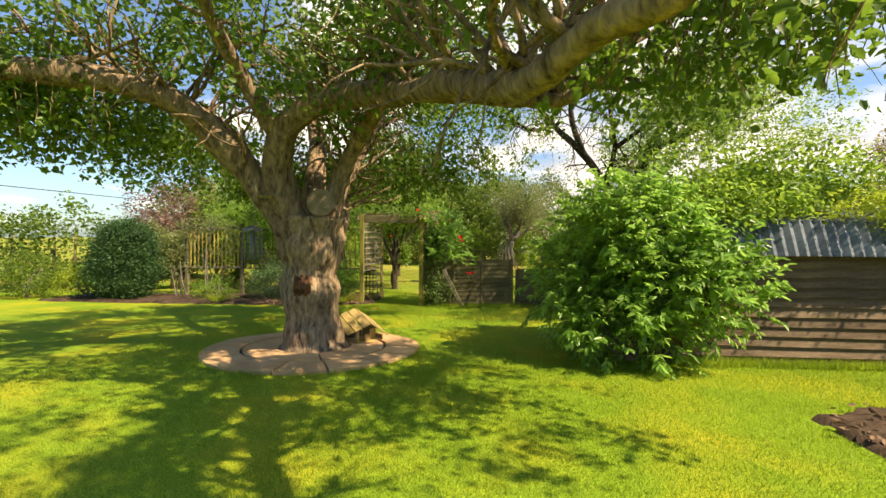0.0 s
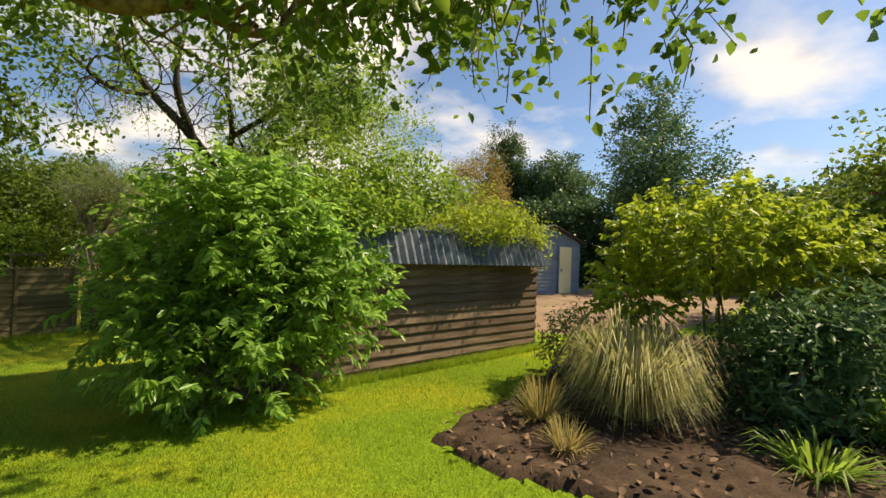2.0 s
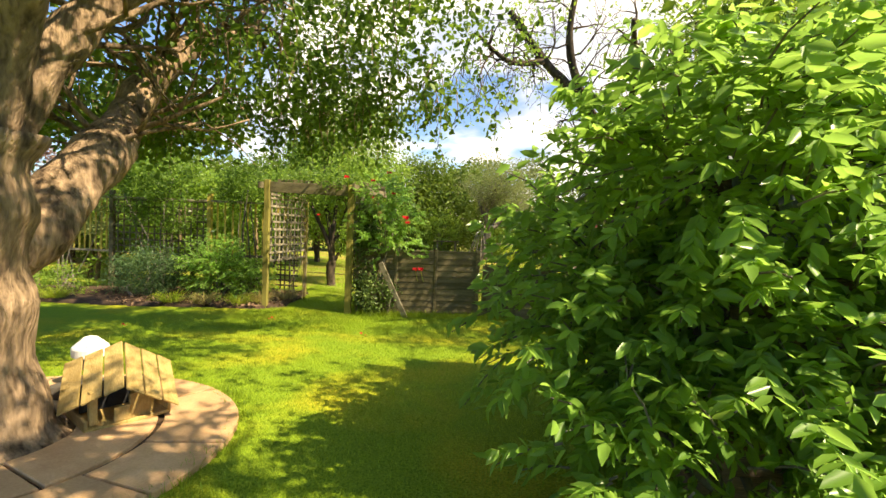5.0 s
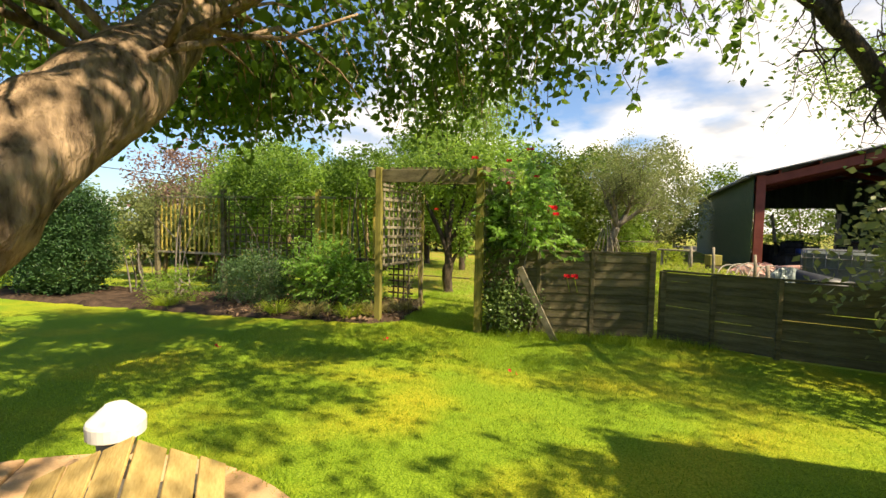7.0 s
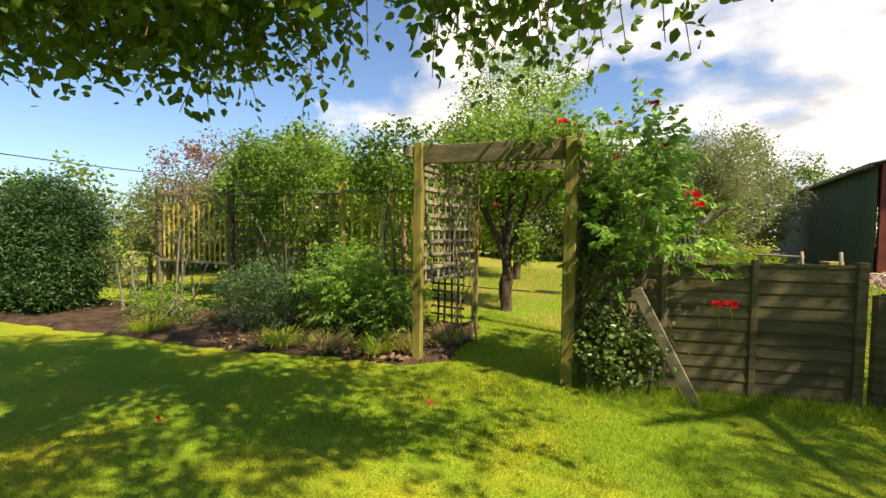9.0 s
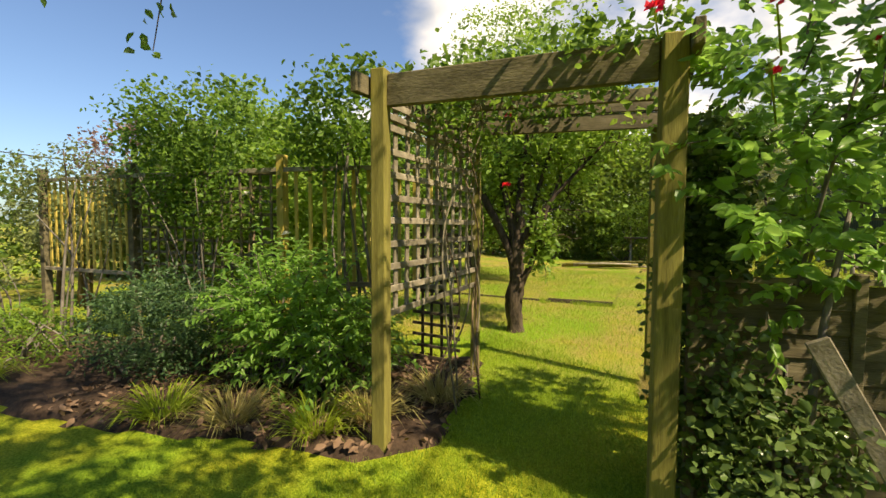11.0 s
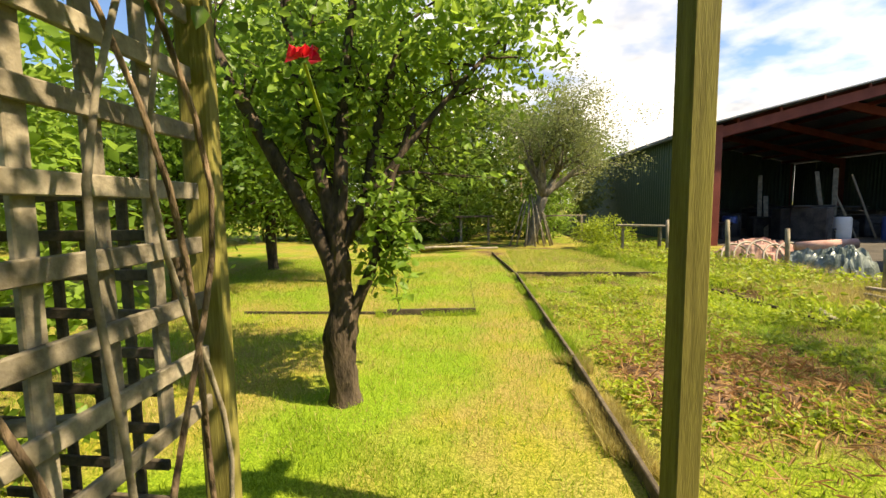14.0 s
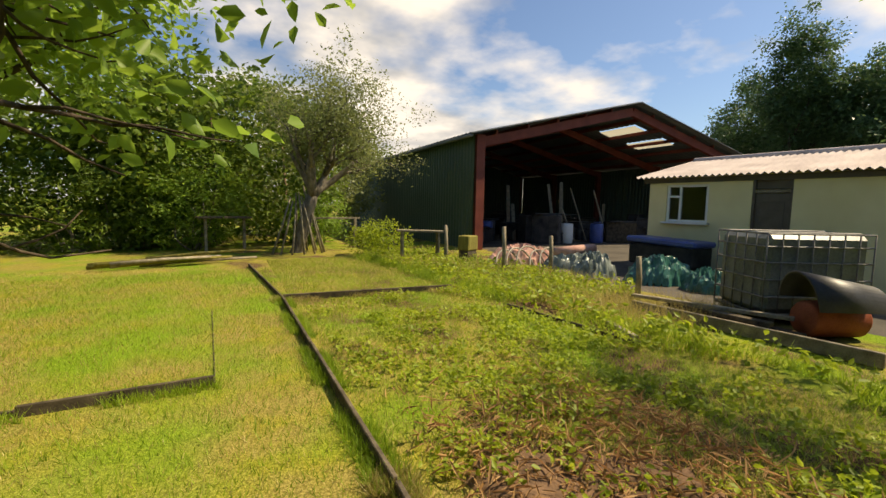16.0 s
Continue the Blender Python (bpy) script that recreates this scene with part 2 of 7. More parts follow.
GREEN_STEEL = material("green_cladding", (0.035, 0.065, 0.048), (0.055, 0.095, 0.07), 0.5, 0.55, 0.1, 20, vary=0.05)
ROOF_STEEL = material("barn_roof", (0.09, 0.11, 0.12), (0.17, 0.19, 0.20), 0.5, 0.55, 0.1, 20, vary=0.05)
RED_STEEL = material("red_oxide_steel", (0.15, 0.04, 0.03), (0.25, 0.07, 0.05), 2, 0.6, 0.2, 30, per="object", vary=0.08)
CREAM = material("cream_render", (0.70, 0.61, 0.33), (0.84, 0.75, 0.46), 1.2, 0.9, 0.2, 60, vary=0.0)
CEMENT = material("fibre_cement", (0.36, 0.30, 0.28), (0.62, 0.54, 0.50), 1.5, 0.85, 0.25, 40, vary=0.05)
WHITE = material("white_paint", (0.68, 0.68, 0.66), (0.82, 0.82, 0.80), 3, 0.4, 0.05, 40, per="object", vary=0.03)
BROWN_DOOR = material("brown_door", (0.07, 0.055, 0.045), (0.12, 0.095, 0.08), 4, 0.5, 0.1, 40, per="object", vary=0.05)
BLUE_BOARD = material("blue_grey_boards", (0.14, 0.19, 0.24), (0.24, 0.30, 0.36), 2, 0.8, 0.3, 30, stretch=(1, 1, 5), per="object", vary=0.1)
BLACK_PLASTIC = material("black_plastic", (0.012, 0.012, 0.013), (0.04, 0.04, 0.042), 6, 0.5, 0.2, 50)
TERRACOTTA = material("orange_plastic", (0.18, 0.045, 0.022), (0.32, 0.09, 0.045), 5, 0.6, 0.2, 50)
TANK_WHITE = material("dirty_plastic_tank", (0.08, 0.095, 0.09), (0.24, 0.26, 0.24), 2.5, 0.4, 0.15, 30)
STEEL = material("galvanised_steel", (0.10, 0.10, 0.10), (0.22, 0.22, 0.22), 9, 0.6, 0.1, 60, metal=0.2)
TARP_GREEN = material("green_tarpaulin", (0.02, 0.09, 0.075), (0.06, 0.22, 0.17), 3, 0.3, 0.3, 30)
TARP_GREY = material("grey_tarpaulin", (0.05, 0.075, 0.065), (0.30, 0.34, 0.31), 4, 0.3, 0.3, 30)
TARP_BLUE = material("blue_tarpaulin", (0.03, 0.06, 0.22), (0.07, 0.13, 0.42), 3, 0.35, 0.3, 30)
PINK_ROLL = material("pink_insulation", (0.40, 0.20, 0.16), (0.62, 0.40, 0.33), 5, 0.85, 0.4, 40)
HOSE = material("grey_hose", (0.28, 0.24, 0.20), (0.45, 0.40, 0.33), 5, 0.6, 0.1, 40)
MACHINE = material("stored_machinery", (0.02, 0.02, 0.022), (0.09, 0.085, 0.08), 3, 0.6, 0.3, 30, per="object", vary=0.4)
CONCRETE = material("concrete", (0.05, 0.045, 0.038), (0.14, 0.122, 0.10), 1.2, 0.9, 0.3, 50, vary=0.0)
BIRD_WOOD = material("bird_table_timber", (0.30, 0.20, 0.07), (0.52, 0.38, 0.16), 5, 0.75, 0.3, 40, stretch=(3, 1, 1), per="object", vary=0.15)
DISC = material("wood_disc", (0.14, 0.10, 0.06), (0.26, 0.20, 0.13), 9, 0.8, 0.3, 50)


def glass_material(name):
    m = bpy.data.materials.new(name)
    m.use_nodes = True
    b = m.node_tree.nodes["Principled BSDF"]
    b.inputs["Base Color"].default_value = (0.9, 0.95, 0.95, 1)
    b.inputs["Roughness"].default_value, b.inputs["IOR"].default_value = 0.03, 1.45
    b.inputs["Transmission Weight"].default_value = 1.0
    return m


def skylight_material(name):
    m = bpy.data.materials.new(name)
    m.use_nodes = True
    n, l = m.node_tree.nodes, m.node_tree.links
    tr = n.new("ShaderNodeBsdfTranslucent")
    tr.inputs[0].default_value = (0.27, 0.255, 0.20, 1)
    l.new(tr.outputs[0], n["Material Output"].inputs[0])
    return m


GLASS = glass_material("window_glass")
SKYLIGHT = skylight_material("roof_light_sheet")


# ---- geometry helpers ----
def smooth(t):
    t = min(max(t, 0.0), 1.0)
    return t * t * (3 - 2 * t)


def lie_all(x, y):
    """The same heights for arrays."""
    s = lambda t: np.clip(t, 0, 1) ** 2 * (3 - 2 * np.clip(t, 0, 1))
    return -0.42 * s((y - 3) / 10) * (1 - s((x - 5) / 6) * (1 - s((y - 12) / 6)))


def lie(x, y):
    """Height of the ground: a lawn that falls gently to the orchard."""
    east = smooth((x - 5) / 6) * (1 - smooth((y - 12) / 6))
    return -0.42 * smooth((y - 3) / 10) * (1 - east)


class Geo:
    """Vertices and faces of one part."""

    def __init__(self):
        self.v, self.f = [], []

    def add(self, verts, faces):
        k = len(self.v)
        self.v.extend(tuple(p) for p in verts)
        self.f.extend(tuple(i + k for i in q) for q in faces)
        return self

    def box(self, size, m, c=0.006):
        """A box with chamfered edges; m: its pose, at the centre."""
        h = [s / 2 for s in size]
        c = min(c, min(h) * 0.5)
        vs, idx = [], {}
        for sx in (-1, 1):
            for sy in (-1, 1):
                for sz in (-1, 1):
                    s = (sx, sy, sz)
                    for a in range(3):
                        p = [s[i] * (h[i] - (0 if i == a else c)) for i in range(3)]
                        idx[(s, a)] = len(vs)
                        vs.append(m @ Vector(p))
        fs = []
        for a in range(3):
            b, d = (a + 1) % 3, (a + 2) % 3
            for sa in (-1, 1):
                q = []
                for sb, sd in ((-1, -1), (1, -1), (1, 1), (-1, 1)):
                    s = [0, 0, 0]
                    s[a], s[b], s[d] = sa, sb, sd
                    q.append(idx[(tuple(s), a)])
                fs.append(q if sa > 0 else q[::-1])
            for sb in (-1, 1):
                for sd in (-1, 1):
                    lo, hi = [0, 0, 0], [0, 0, 0]
                    lo[a], lo[b], lo[d] = -1, sb, sd
                    hi[a], hi[b], hi[d] = 1, sb, sd
                    q = [idx[(tuple(lo), b)], idx[(tuple(hi), b)], idx[(tuple(hi), d)], idx[(tuple(lo), d)]]
                    fs.append(q if sb * sd > 0 else q[::-1])
        for sx in (-1, 1):
            for sy in (-1, 1):
                for sz in (-1, 1):
                    q = [idx[((sx, sy, sz), a)] for a in range(3)]
                    fs.append(q if sx * sy * sz > 0 else q[::-1])
        return self.add(vs, fs)

    def tube(self, pts, radii, n=8, rough=0.0, cap=True):
        """A tapered tube along pts."""
        pts = [Vector(p) for p in pts]
        rings, up = [], Vector((0.31, 0.17, 0.93))
        for i, p in enumerate(pts):
            d = (pts[min(i + 1, len(pts) - 1)] - pts[max(i - 1, 0)]).normalized()
            a = d.cross(up)
            a = a.normalized() if a.length > 1e-3 else d.orthogonal().normalized()
            b = d.cross(a)
            ring = []
            for k in range(n):
                w = 2 * math.pi * k / n
                r = radii[i]
                if rough:
                    q = p + (a * math.cos(w) + b * math.sin(w)) * r
                    r *= 1 + rough * noise.noise(q * (0.55 / max(radii[0], 0.05))) + 0.45 * rough * noise.noise(q * (2.2 / max(radii[0], 0.05)))
                ring.append(p + (a * math.cos(w) + b * math.sin(w)) * r)
            rings.append(ring)
        vs = [q for r in rings for q in r]
        fs = []
        for i in range(len(rings) - 1):
            for k in range(n):
                fs.append((i * n + k, i * n + (k + 1) % n, (i + 1) * n + (k + 1) % n, (i + 1) * n + k))
        if cap:
            fs.append(tuple(range(n))[::-1])
            fs.append(tuple(range((len(rings) - 1) * n, len(rings) * n)))
        return self.add(vs, fs)

    def prism(self, outline, z0, z1):
        """An upright prism; z0, z1: numbers."""
        n = len(outline)
        vs = [(x, y, z0) for x, y in outline] + [(x, y, z1) for x, y in outline]
        fs = [tuple(range(n))[::-1], tuple(range(n, 2 * n))]
        fs += [(i, (i + 1) % n, n + (i + 1) % n, n + i) for i in range(n)]
        return self.add(vs, fs)

    def mesh(self, name, mat, soft=False):
        me = bpy.data.meshes.new(name)
        me.from_pydata(self.v, [], self.f)
        me.materials.append(mat)
        if soft:
            me.polygons.foreach_set("use_smooth", [True] * len(me.polygons))
        me.update()
        return me


def thing(name, at, label="", category="", group="", kind=""):
    """An Empty at the base of a thing, whose parts are its children."""
    ob = new(name)
    ob.empty_display_size = 0.2
    ob.matrix_basis = Matrix.Translation(at)
    return tagged(ob, label, category, group, kind)


def placed(ob):
    """Where ob stands in the world, before the scene is evaluated."""
    return placed(ob.parent) @ ob.matrix_parent_inverse @ ob.matrix_basis if ob.parent else ob.matrix_basis.copy()


def under(ob, parent):
    ob.parent = parent
    ob.matrix_parent_inverse = placed(parent).inverted()
    return ob


def part(name, geo, mat, parent=None, label="", soft=False, kind=""):
    """One mesh object, built in world places, under its thing or part."""
    ob = new(name, geo.mesh(name, mat, soft))
    if parent:
        under(ob, parent)
    return tagged(ob, label, "", "", kind)


def piece(name, me, parent, m):
    """A repeat on shared mesh data at the pose m."""
    ob = new(name, me)
    ob.matrix_basis = m
    return under(ob, parent)


UNIT = {}


def bar(name, size, mat, parent, m, c=0.006, label=""):
    """A chamfered board or post as a part; alike ones share their mesh."""
    key = (tuple(round(s, 3) for s in size), mat.name, c)
    if key not in UNIT:
        UNIT[key] = Geo().box(size, Matrix(), c).mesh(name, mat)
    return tagged(piece(name, UNIT[key], parent, m), label)


def between(a, b, roll=0.0):
    """The pose of a bar whose x runs from a to b, at their middle."""
    a, b = Vector(a), Vector(b)
    d = (b - a).normalized()
    side = Vector((0, 0, 1)).cross(d)
    side = side.normalized() if side.length > 1e-4 else Vector((0, 1, 0))
    up = d.cross(side)
    m = Matrix((d, side, up)).transposed().to_4x4()
    return Matrix.Translation((a + b) / 2) @ m @ pose(0, 0, 0, roll)


def leaf_mesh(name, places, size, mat, shape=0.5, seed=1, up=0.6, droop=0.25, fold=0.25, fine=True, heading=None, spread=1.0, vary=0.35):
    """Many folded leaves at the places; each has a midrib, two blades and a tip."""
    rng = np.random.default_rng(seed)
    p = np.asarray(places, float).reshape(-1, 3)
    n = len(p)
    d = rng.normal(size=(n, 3)) * spread
    d[:, 2] = d[:, 2] * 0.6 - droop
    if heading is not None:
        d = d + np.asarray(heading)
    d /= np.linalg.norm(d, axis=1)[:, None] + 1e-9
    u = rng.normal(size=(n, 3)) * 0.7
    u[:, 2] += up
    s = np.cross(d, u)
    s /= np.linalg.norm(s, axis=1)[:, None] + 1e-9
    w = np.cross(s, d)
    L = (size * (1 + vary * rng.uniform(-1, 1, n)))[:, None]
    W = L * shape * 0.5
    if fine:
        cols = [p, p + d * L * 0.32 + s * W + w * W * fold, p + d * L * 0.7 + s * W * 0.72 + w * (W * fold - L * 0.02),
                p + d * L - w * L * 0.10, p + d * L * 0.7 - s * W * 0.72 + w * (W * fold - L * 0.02), p + d * L * 0.32 - s * W + w * W * fold]
        k = 6
        quads = np.array([[0, 1, 2, 3], [0, 3, 4, 5]])
    else:
        cols = [p, p + d * L * 0.45 + s * W + w * W * fold, p + d * L, p + d * L * 0.45 - s * W + w * W * fold]
        k = 4
        quads = None
    v = np.stack(cols, 1).reshape(-1, 3)
    me = bpy.data.meshes.new(name)
    if quads is not None:
        f = (np.arange(n)[:, None, None] * k + quads[None]).reshape(-1)
        per = 4
    else:
        f = (np.arange(n)[:, None, None] * k + np.array([[0, 1, 2], [0, 2, 3]])[None]).reshape(-1)
        per = 3
    me.vertices.add(len(v))
    me.vertices.foreach_set("co", v.ravel())
    me.loops.add(len(f))
    me.loops.foreach_set("vertex_index", f.astype(np.int32))
    me.polygons.add(len(f) // per)
    me.polygons.foreach_set("loop_start", np.arange(0, len(f), per, dtype=np.int32))
    me.polygons.foreach_set("loop_total", np.full(len(f) // per, per, dtype=np.int32))
    me.materials.append(mat)
    me.update(calc_edges=True)
    return me


def leaves(name, places, size, mat, parent=None, label="", kind="", **more):
    ob = new(name, leaf_mesh(name, places, size, mat, **more))
    if parent:
        under(ob, parent)
    return tagged(ob, label, "", "", kind)


def blade_mesh(name, roots, tips, width, mat, seed=1, arch=0.0):
    """Grass blades from roots to tips; arch > 0 bends them over, in three steps."""
    rng = np.random.default_rng(seed)
    a, b = np.asarray(roots, float), np.asarray(tips, float)
    n = len(a)
    side = rng.normal(size=(n, 3))
    side[:, 2] = 0
    side /= np.linalg.norm(side, axis=1)[:, None] + 1e-9
    w = (width * rng.uniform(0.6, 1.3, n))[:, None] * side * 0.5
    me = bpy.data.meshes.new(name)
    if arch:
        lift = np.zeros((n, 3))
        lift[:, 2] = arch * np.linalg.norm(b - a, axis=1) * rng.uniform(0.45, 1.1, n)
        q1, q2 = a + (b - a) * 0.35 + lift * 0.8, a + (b - a) * 0.7 + lift
        v = np.stack([a - w, a + w, q1 + w, q1 - w, q2 + w * 0.8, q2 - w * 0.8, b], 1).reshape(-1, 3)
        f = (np.arange(n)[:, None, None] * 7 + np.array([[0, 1, 2], [0, 2, 3], [3, 2, 4], [3, 4, 5], [5, 4, 6]])[None]).reshape(-1)
    else:
        v = np.stack([a - w, a + w, b], 1).reshape(-1, 3)
        f = np.arange(n * 3)
    me.vertices.add(len(v))
    me.vertices.foreach_set("co", v.ravel())
    me.loops.add(len(f))
    me.loops.foreach_set("vertex_index", f.astype(np.int32))
    me.polygons.add(len(f) // 3)
    me.polygons.foreach_set("loop_start", np.arange(0, len(f), 3, dtype=np.int32))
    me.polygons.foreach_set("loop_total", np.full(len(f) // 3, 3, dtype=np.int32))
    me.materials.append(mat)
    me.update(calc_edges=True)
    return me


def bend(points, steps=5):
    """A smooth line through the points (Catmull-Rom)."""
    P = [Vector(p) for p in points]
    P = [P[0] * 2 - P[1]] + P + [P[-1] * 2 - P[-2]]
    out = []
    for i in range(1, len(P) - 2):
        for k in range(steps):
            t = k / steps
            out.append(0.5 * ((2 * P[i]) + (P[i + 1] - P[i - 1]) * t + (2 * P[i - 1] - 5 * P[i] + 4 * P[i + 1] - P[i + 2]) * t * t
                              + (3 * P[i] - P[i - 1] - 3 * P[i + 1] + P[i + 2]) * t ** 3))
    return out + [P[-2]]


def grow(start, way, length, radius, depth, rng, geo, tips, fork=3, gnarl=0.25, lift=0.05, n=6):
    """A branch that wanders, tapers and forks; collects twig places in tips."""
    pts, rad, p, d = [Vector(start)], [radius], Vector(start), Vector(way).normalized()
    steps = 5 if depth > 0 else 4
    for i in range(steps):
        d = (d + Vector(rng.normal(size=3)) * gnarl * 0.6 + Vector((0, 0, lift))).normalized()
        p = p + d * (length / steps)
        pts.append(p.copy())
        rad.append(radius * (1 - 0.62 * (i + 1) / steps))
        if depth == 0:
            tips.append(p.copy())
    geo.tube(pts, rad, n, 0.15 if radius > 0.05 else 0.0)
    if depth > 0:
        for k in range(fork):
            j = min(steps, 2 + k * (steps - 1) // max(fork, 1)) if k < fork - 1 else steps
            side = Vector(rng.normal(size=3))
            side = (side - d * side.dot(d)).normalized()
            w = (d * 0.75 + side * rng.uniform(0.5, 1.0)).normalized()
            grow(pts[j], w, length * rng.uniform(0.55, 0.8), max(rad[j] * 0.75, 0.006), depth - 1, rng, geo, tips, fork, gnarl, lift, max(n - 1, 4))


def cloud(center, radii, count, rng, shell=0.55, lumps=0.25, clump=28, size=None):
    """Places in an uneven rounded mass: clumps of leaves, denser near the skin, with lumps and hollows."""
    n = max(6, count // clump)
    d = rng.normal(size=(n, 3))
    d /= np.linalg.norm(d, axis=1)[:, None]
    r = rng.uniform(shell ** 3, 1, n) ** (1 / 3)
    k = np.array([noise.noise(Vector(q) * 1.7 + Vector(center)) + 0.6 * noise.noise(Vector(q) * 4.1 + Vector(center)) for q in d])
    p = d * (r * (1 + lumps * k))[:, None] * np.asarray(radii) + np.asarray(center)
    s = size if size else 0.075 + 0.055 * float(np.mean(radii))
    return p[rng.integers(0, n, count)] + np.clip(rng.normal(size=(count, 3)), -1.7, 1.7) * np.array([s, s, s * 0.75])


def shoots(center, radii, count, rng, each=16, length=0.45, droop=0.22):
    """Leafy shoots that arch outwards from a rounded mass: places and headings of the leaves, in pairs."""
    n = count // each
    d = rng.normal(size=(n, 3))
    d[:, 2] = d[:, 2] * 0.8 + 0.15
    d /= np.linalg.norm(d, axis=1)[:, None]
    a = d * rng.uniform(0.35, 0.98, n)[:, None] * np.asarray(radii) + np.asarray(center)
    k = np.array([1 + 0.5 * noise.noise(Vector(q) * 1.3) for q in a])
    w = d + rng.normal(size=(n, 3)) * 0.45
    w[:, 2] += 0.35
    w /= np.linalg.norm(w, axis=1)[:, None]
    L = length * k * rng.uniform(0.6, 1.3, n)
    places, heads = [], []
    for i in range(each):
        f = (i // 2 + 1) / (each / 2)
        p = a + w * (L * f)[:, None]
        p[:, 2] -= droop * L * f * f * 0.6
        side = np.cross(w, rng.normal(size=(n, 3)) * 0.5 + np.array([0, 0, 1.0]))
        side /= np.linalg.norm(side, axis=1)[:, None] + 1e-9
        h = w * 0.7 + side * (1 if i % 2 else -1) * 0.9
        h[:, 2] -= 0.25 + 0.4 * f
        places.append(p)
        heads.append(h)
    return np.vstack(places), np.vstack(heads), (a, w, L)


def around(points, count, spread, rng):
    """count places scattered round the points."""
    pts = np.array([tuple(p) for p in points])
    return pts[rng.integers(0, len(pts), count)] + rng.normal(size=(count, 3)) * spread


# ---- ground ----
def sheet(outline_fn, xs, ys, mat, name, lift, label, category, bumps=0.0, kind="structure"):
    """A patch of ground that follows the lie of the land, kept where outline_fn is true."""
    g, ids = Geo(), {}
    for i, x in enumerate(xs):
        for j, y in enumerate(ys):
            ids[i, j] = len(g.v)
            g.v.append((x, y, lie(x, y) + lift + bumps * noise.noise(Vector((x * 2.3, y * 2.3, 0))) + bumps * 0.6 * noise.noise(Vector((x * 9, y * 9, 4)))))
    for i in range(len(xs) - 1):
        for j in range(len(ys) - 1):
            if outline_fn((xs[i] + xs[i + 1]) / 2, (ys[j] + ys[j + 1]) / 2):
                g.f.append((ids[i, j], ids[i + 1, j], ids[i + 1, j + 1], ids[i, j + 1]))
    seen = {}
    for f in g.f:
        for k in f:
            seen[k] = seen.get(k, 0) + 1
    for k, c in seen.items():
        if c < 4 and lift:
            g.v[k] = (g.v[k][0], g.v[k][1], lie(*g.v[k][:2]) - 0.02)
    used = sorted({k for f in g.f for k in f})
    back = {k: n for n, k in enumerate(used)}
    g.v, g.f = [g.v[k] for k in used], [tuple(back[k] for k in f) for f in g.f]
    return tagged(part(name, g, mat, None, soft=True), label, category, "", kind)


def steps(a, b, d):
    return [a + (b - a) * i / max(1, round((b - a) / d)) for i in range(max(1, round((b - a) / d)) + 1)]


far_x = [-600, -300, -150, -80, -50] + steps(-30, 34, 0.8) + [50, 80, 150, 300, 600]
far_y = [-600, -300, -150, -80, -40] + steps(-20, 60, 0.8) + [80, 150, 300, 600]
sheet(lambda x, y: True, far_x, far_y, LAWN, "ground", 0.0, "mown green lawn with dry yellowish patches", "lawn")


def inside(poly):
    def test(x, y):
        x += 0.12 * noise.noise(Vector((x * 3, y * 3, 1)))
        y += 0.12 * noise.noise(Vector((x * 3, y * 3, 7)))
        hit = False
        for i in range(len(poly)):
            (x1, y1), (x2, y2) = poly[i - 1], poly[i]
            if (y1 > y) != (y2 > y) and x < (x2 - x1) * (y - y1) / (y2 - y1) + x1:
                hit = not hit
        return hit
    return test


BED = [(2.72, 4.0), (2.8, 3.2), (3.1, 2.5), (3.3, 1.5), (3.4, 0.3), (4.0, -1.2), (9, -2), (10, 4.6), (7.6, 5.5), (6.0, 4.95), (4.4, 4.35), (3.4, 4.15)]
in_bed = inside(BED)
sheet(in_bed, steps(2.2, 10.5, 0.07), steps(-2.2, 6, 0.07), SOIL, "flower_bed", 0.06, "dark bare soil of a flower bed cut into the lawn", "flower bed", 0.05)
BED2 = [(-3.12, 12.7), (-3.5, 12.33), (-4.2, 12.25), (-5.0, 12.15), (-6.1, 11.97), (-7.5, 11.95), (-8.6, 11.85), (-10.2, 11.75), (-13, 11.8), (-13, 13.6), (-9, 13.9), (-6, 14.2), (-3.3, 14.7), (-3.17, 13.9)]
in_bed2 = inside(BED2)
sheet(in_bed2, steps(-13.2, -2.9, 0.09), steps(11.4, 14.9, 0.09), SOIL, "flower_bed", 0.06, "shaded soil border with bark chips before the trellis", "flower bed", 0.05)
in_yard = inside([(7.6, 6.6), (9.5, 5.2), (13, 5.0), (24, 7), (26, 14), (14, 13), (10, 9.5)])
sheet(in_yard, steps(7, 27, 0.2), steps(4.5, 15, 0.2), GRAVEL, "gravel_yard", 0.015, "pale sandy gravel of a yard", "gravel", 0.02)
in_farmyard = inside([(5.2, 14), (9, 13), (40, 16), (40, 60), (10, 60), (9.5, 31), (6.5, 26), (5.6, 22)])
sheet(in_farmyard, steps(5, 40, 0.4), steps(13, 60, 0.4), CONCRETE, "farm_yard", 0.012, "grey concrete and earth yard before the barn", "yard", 0.0)


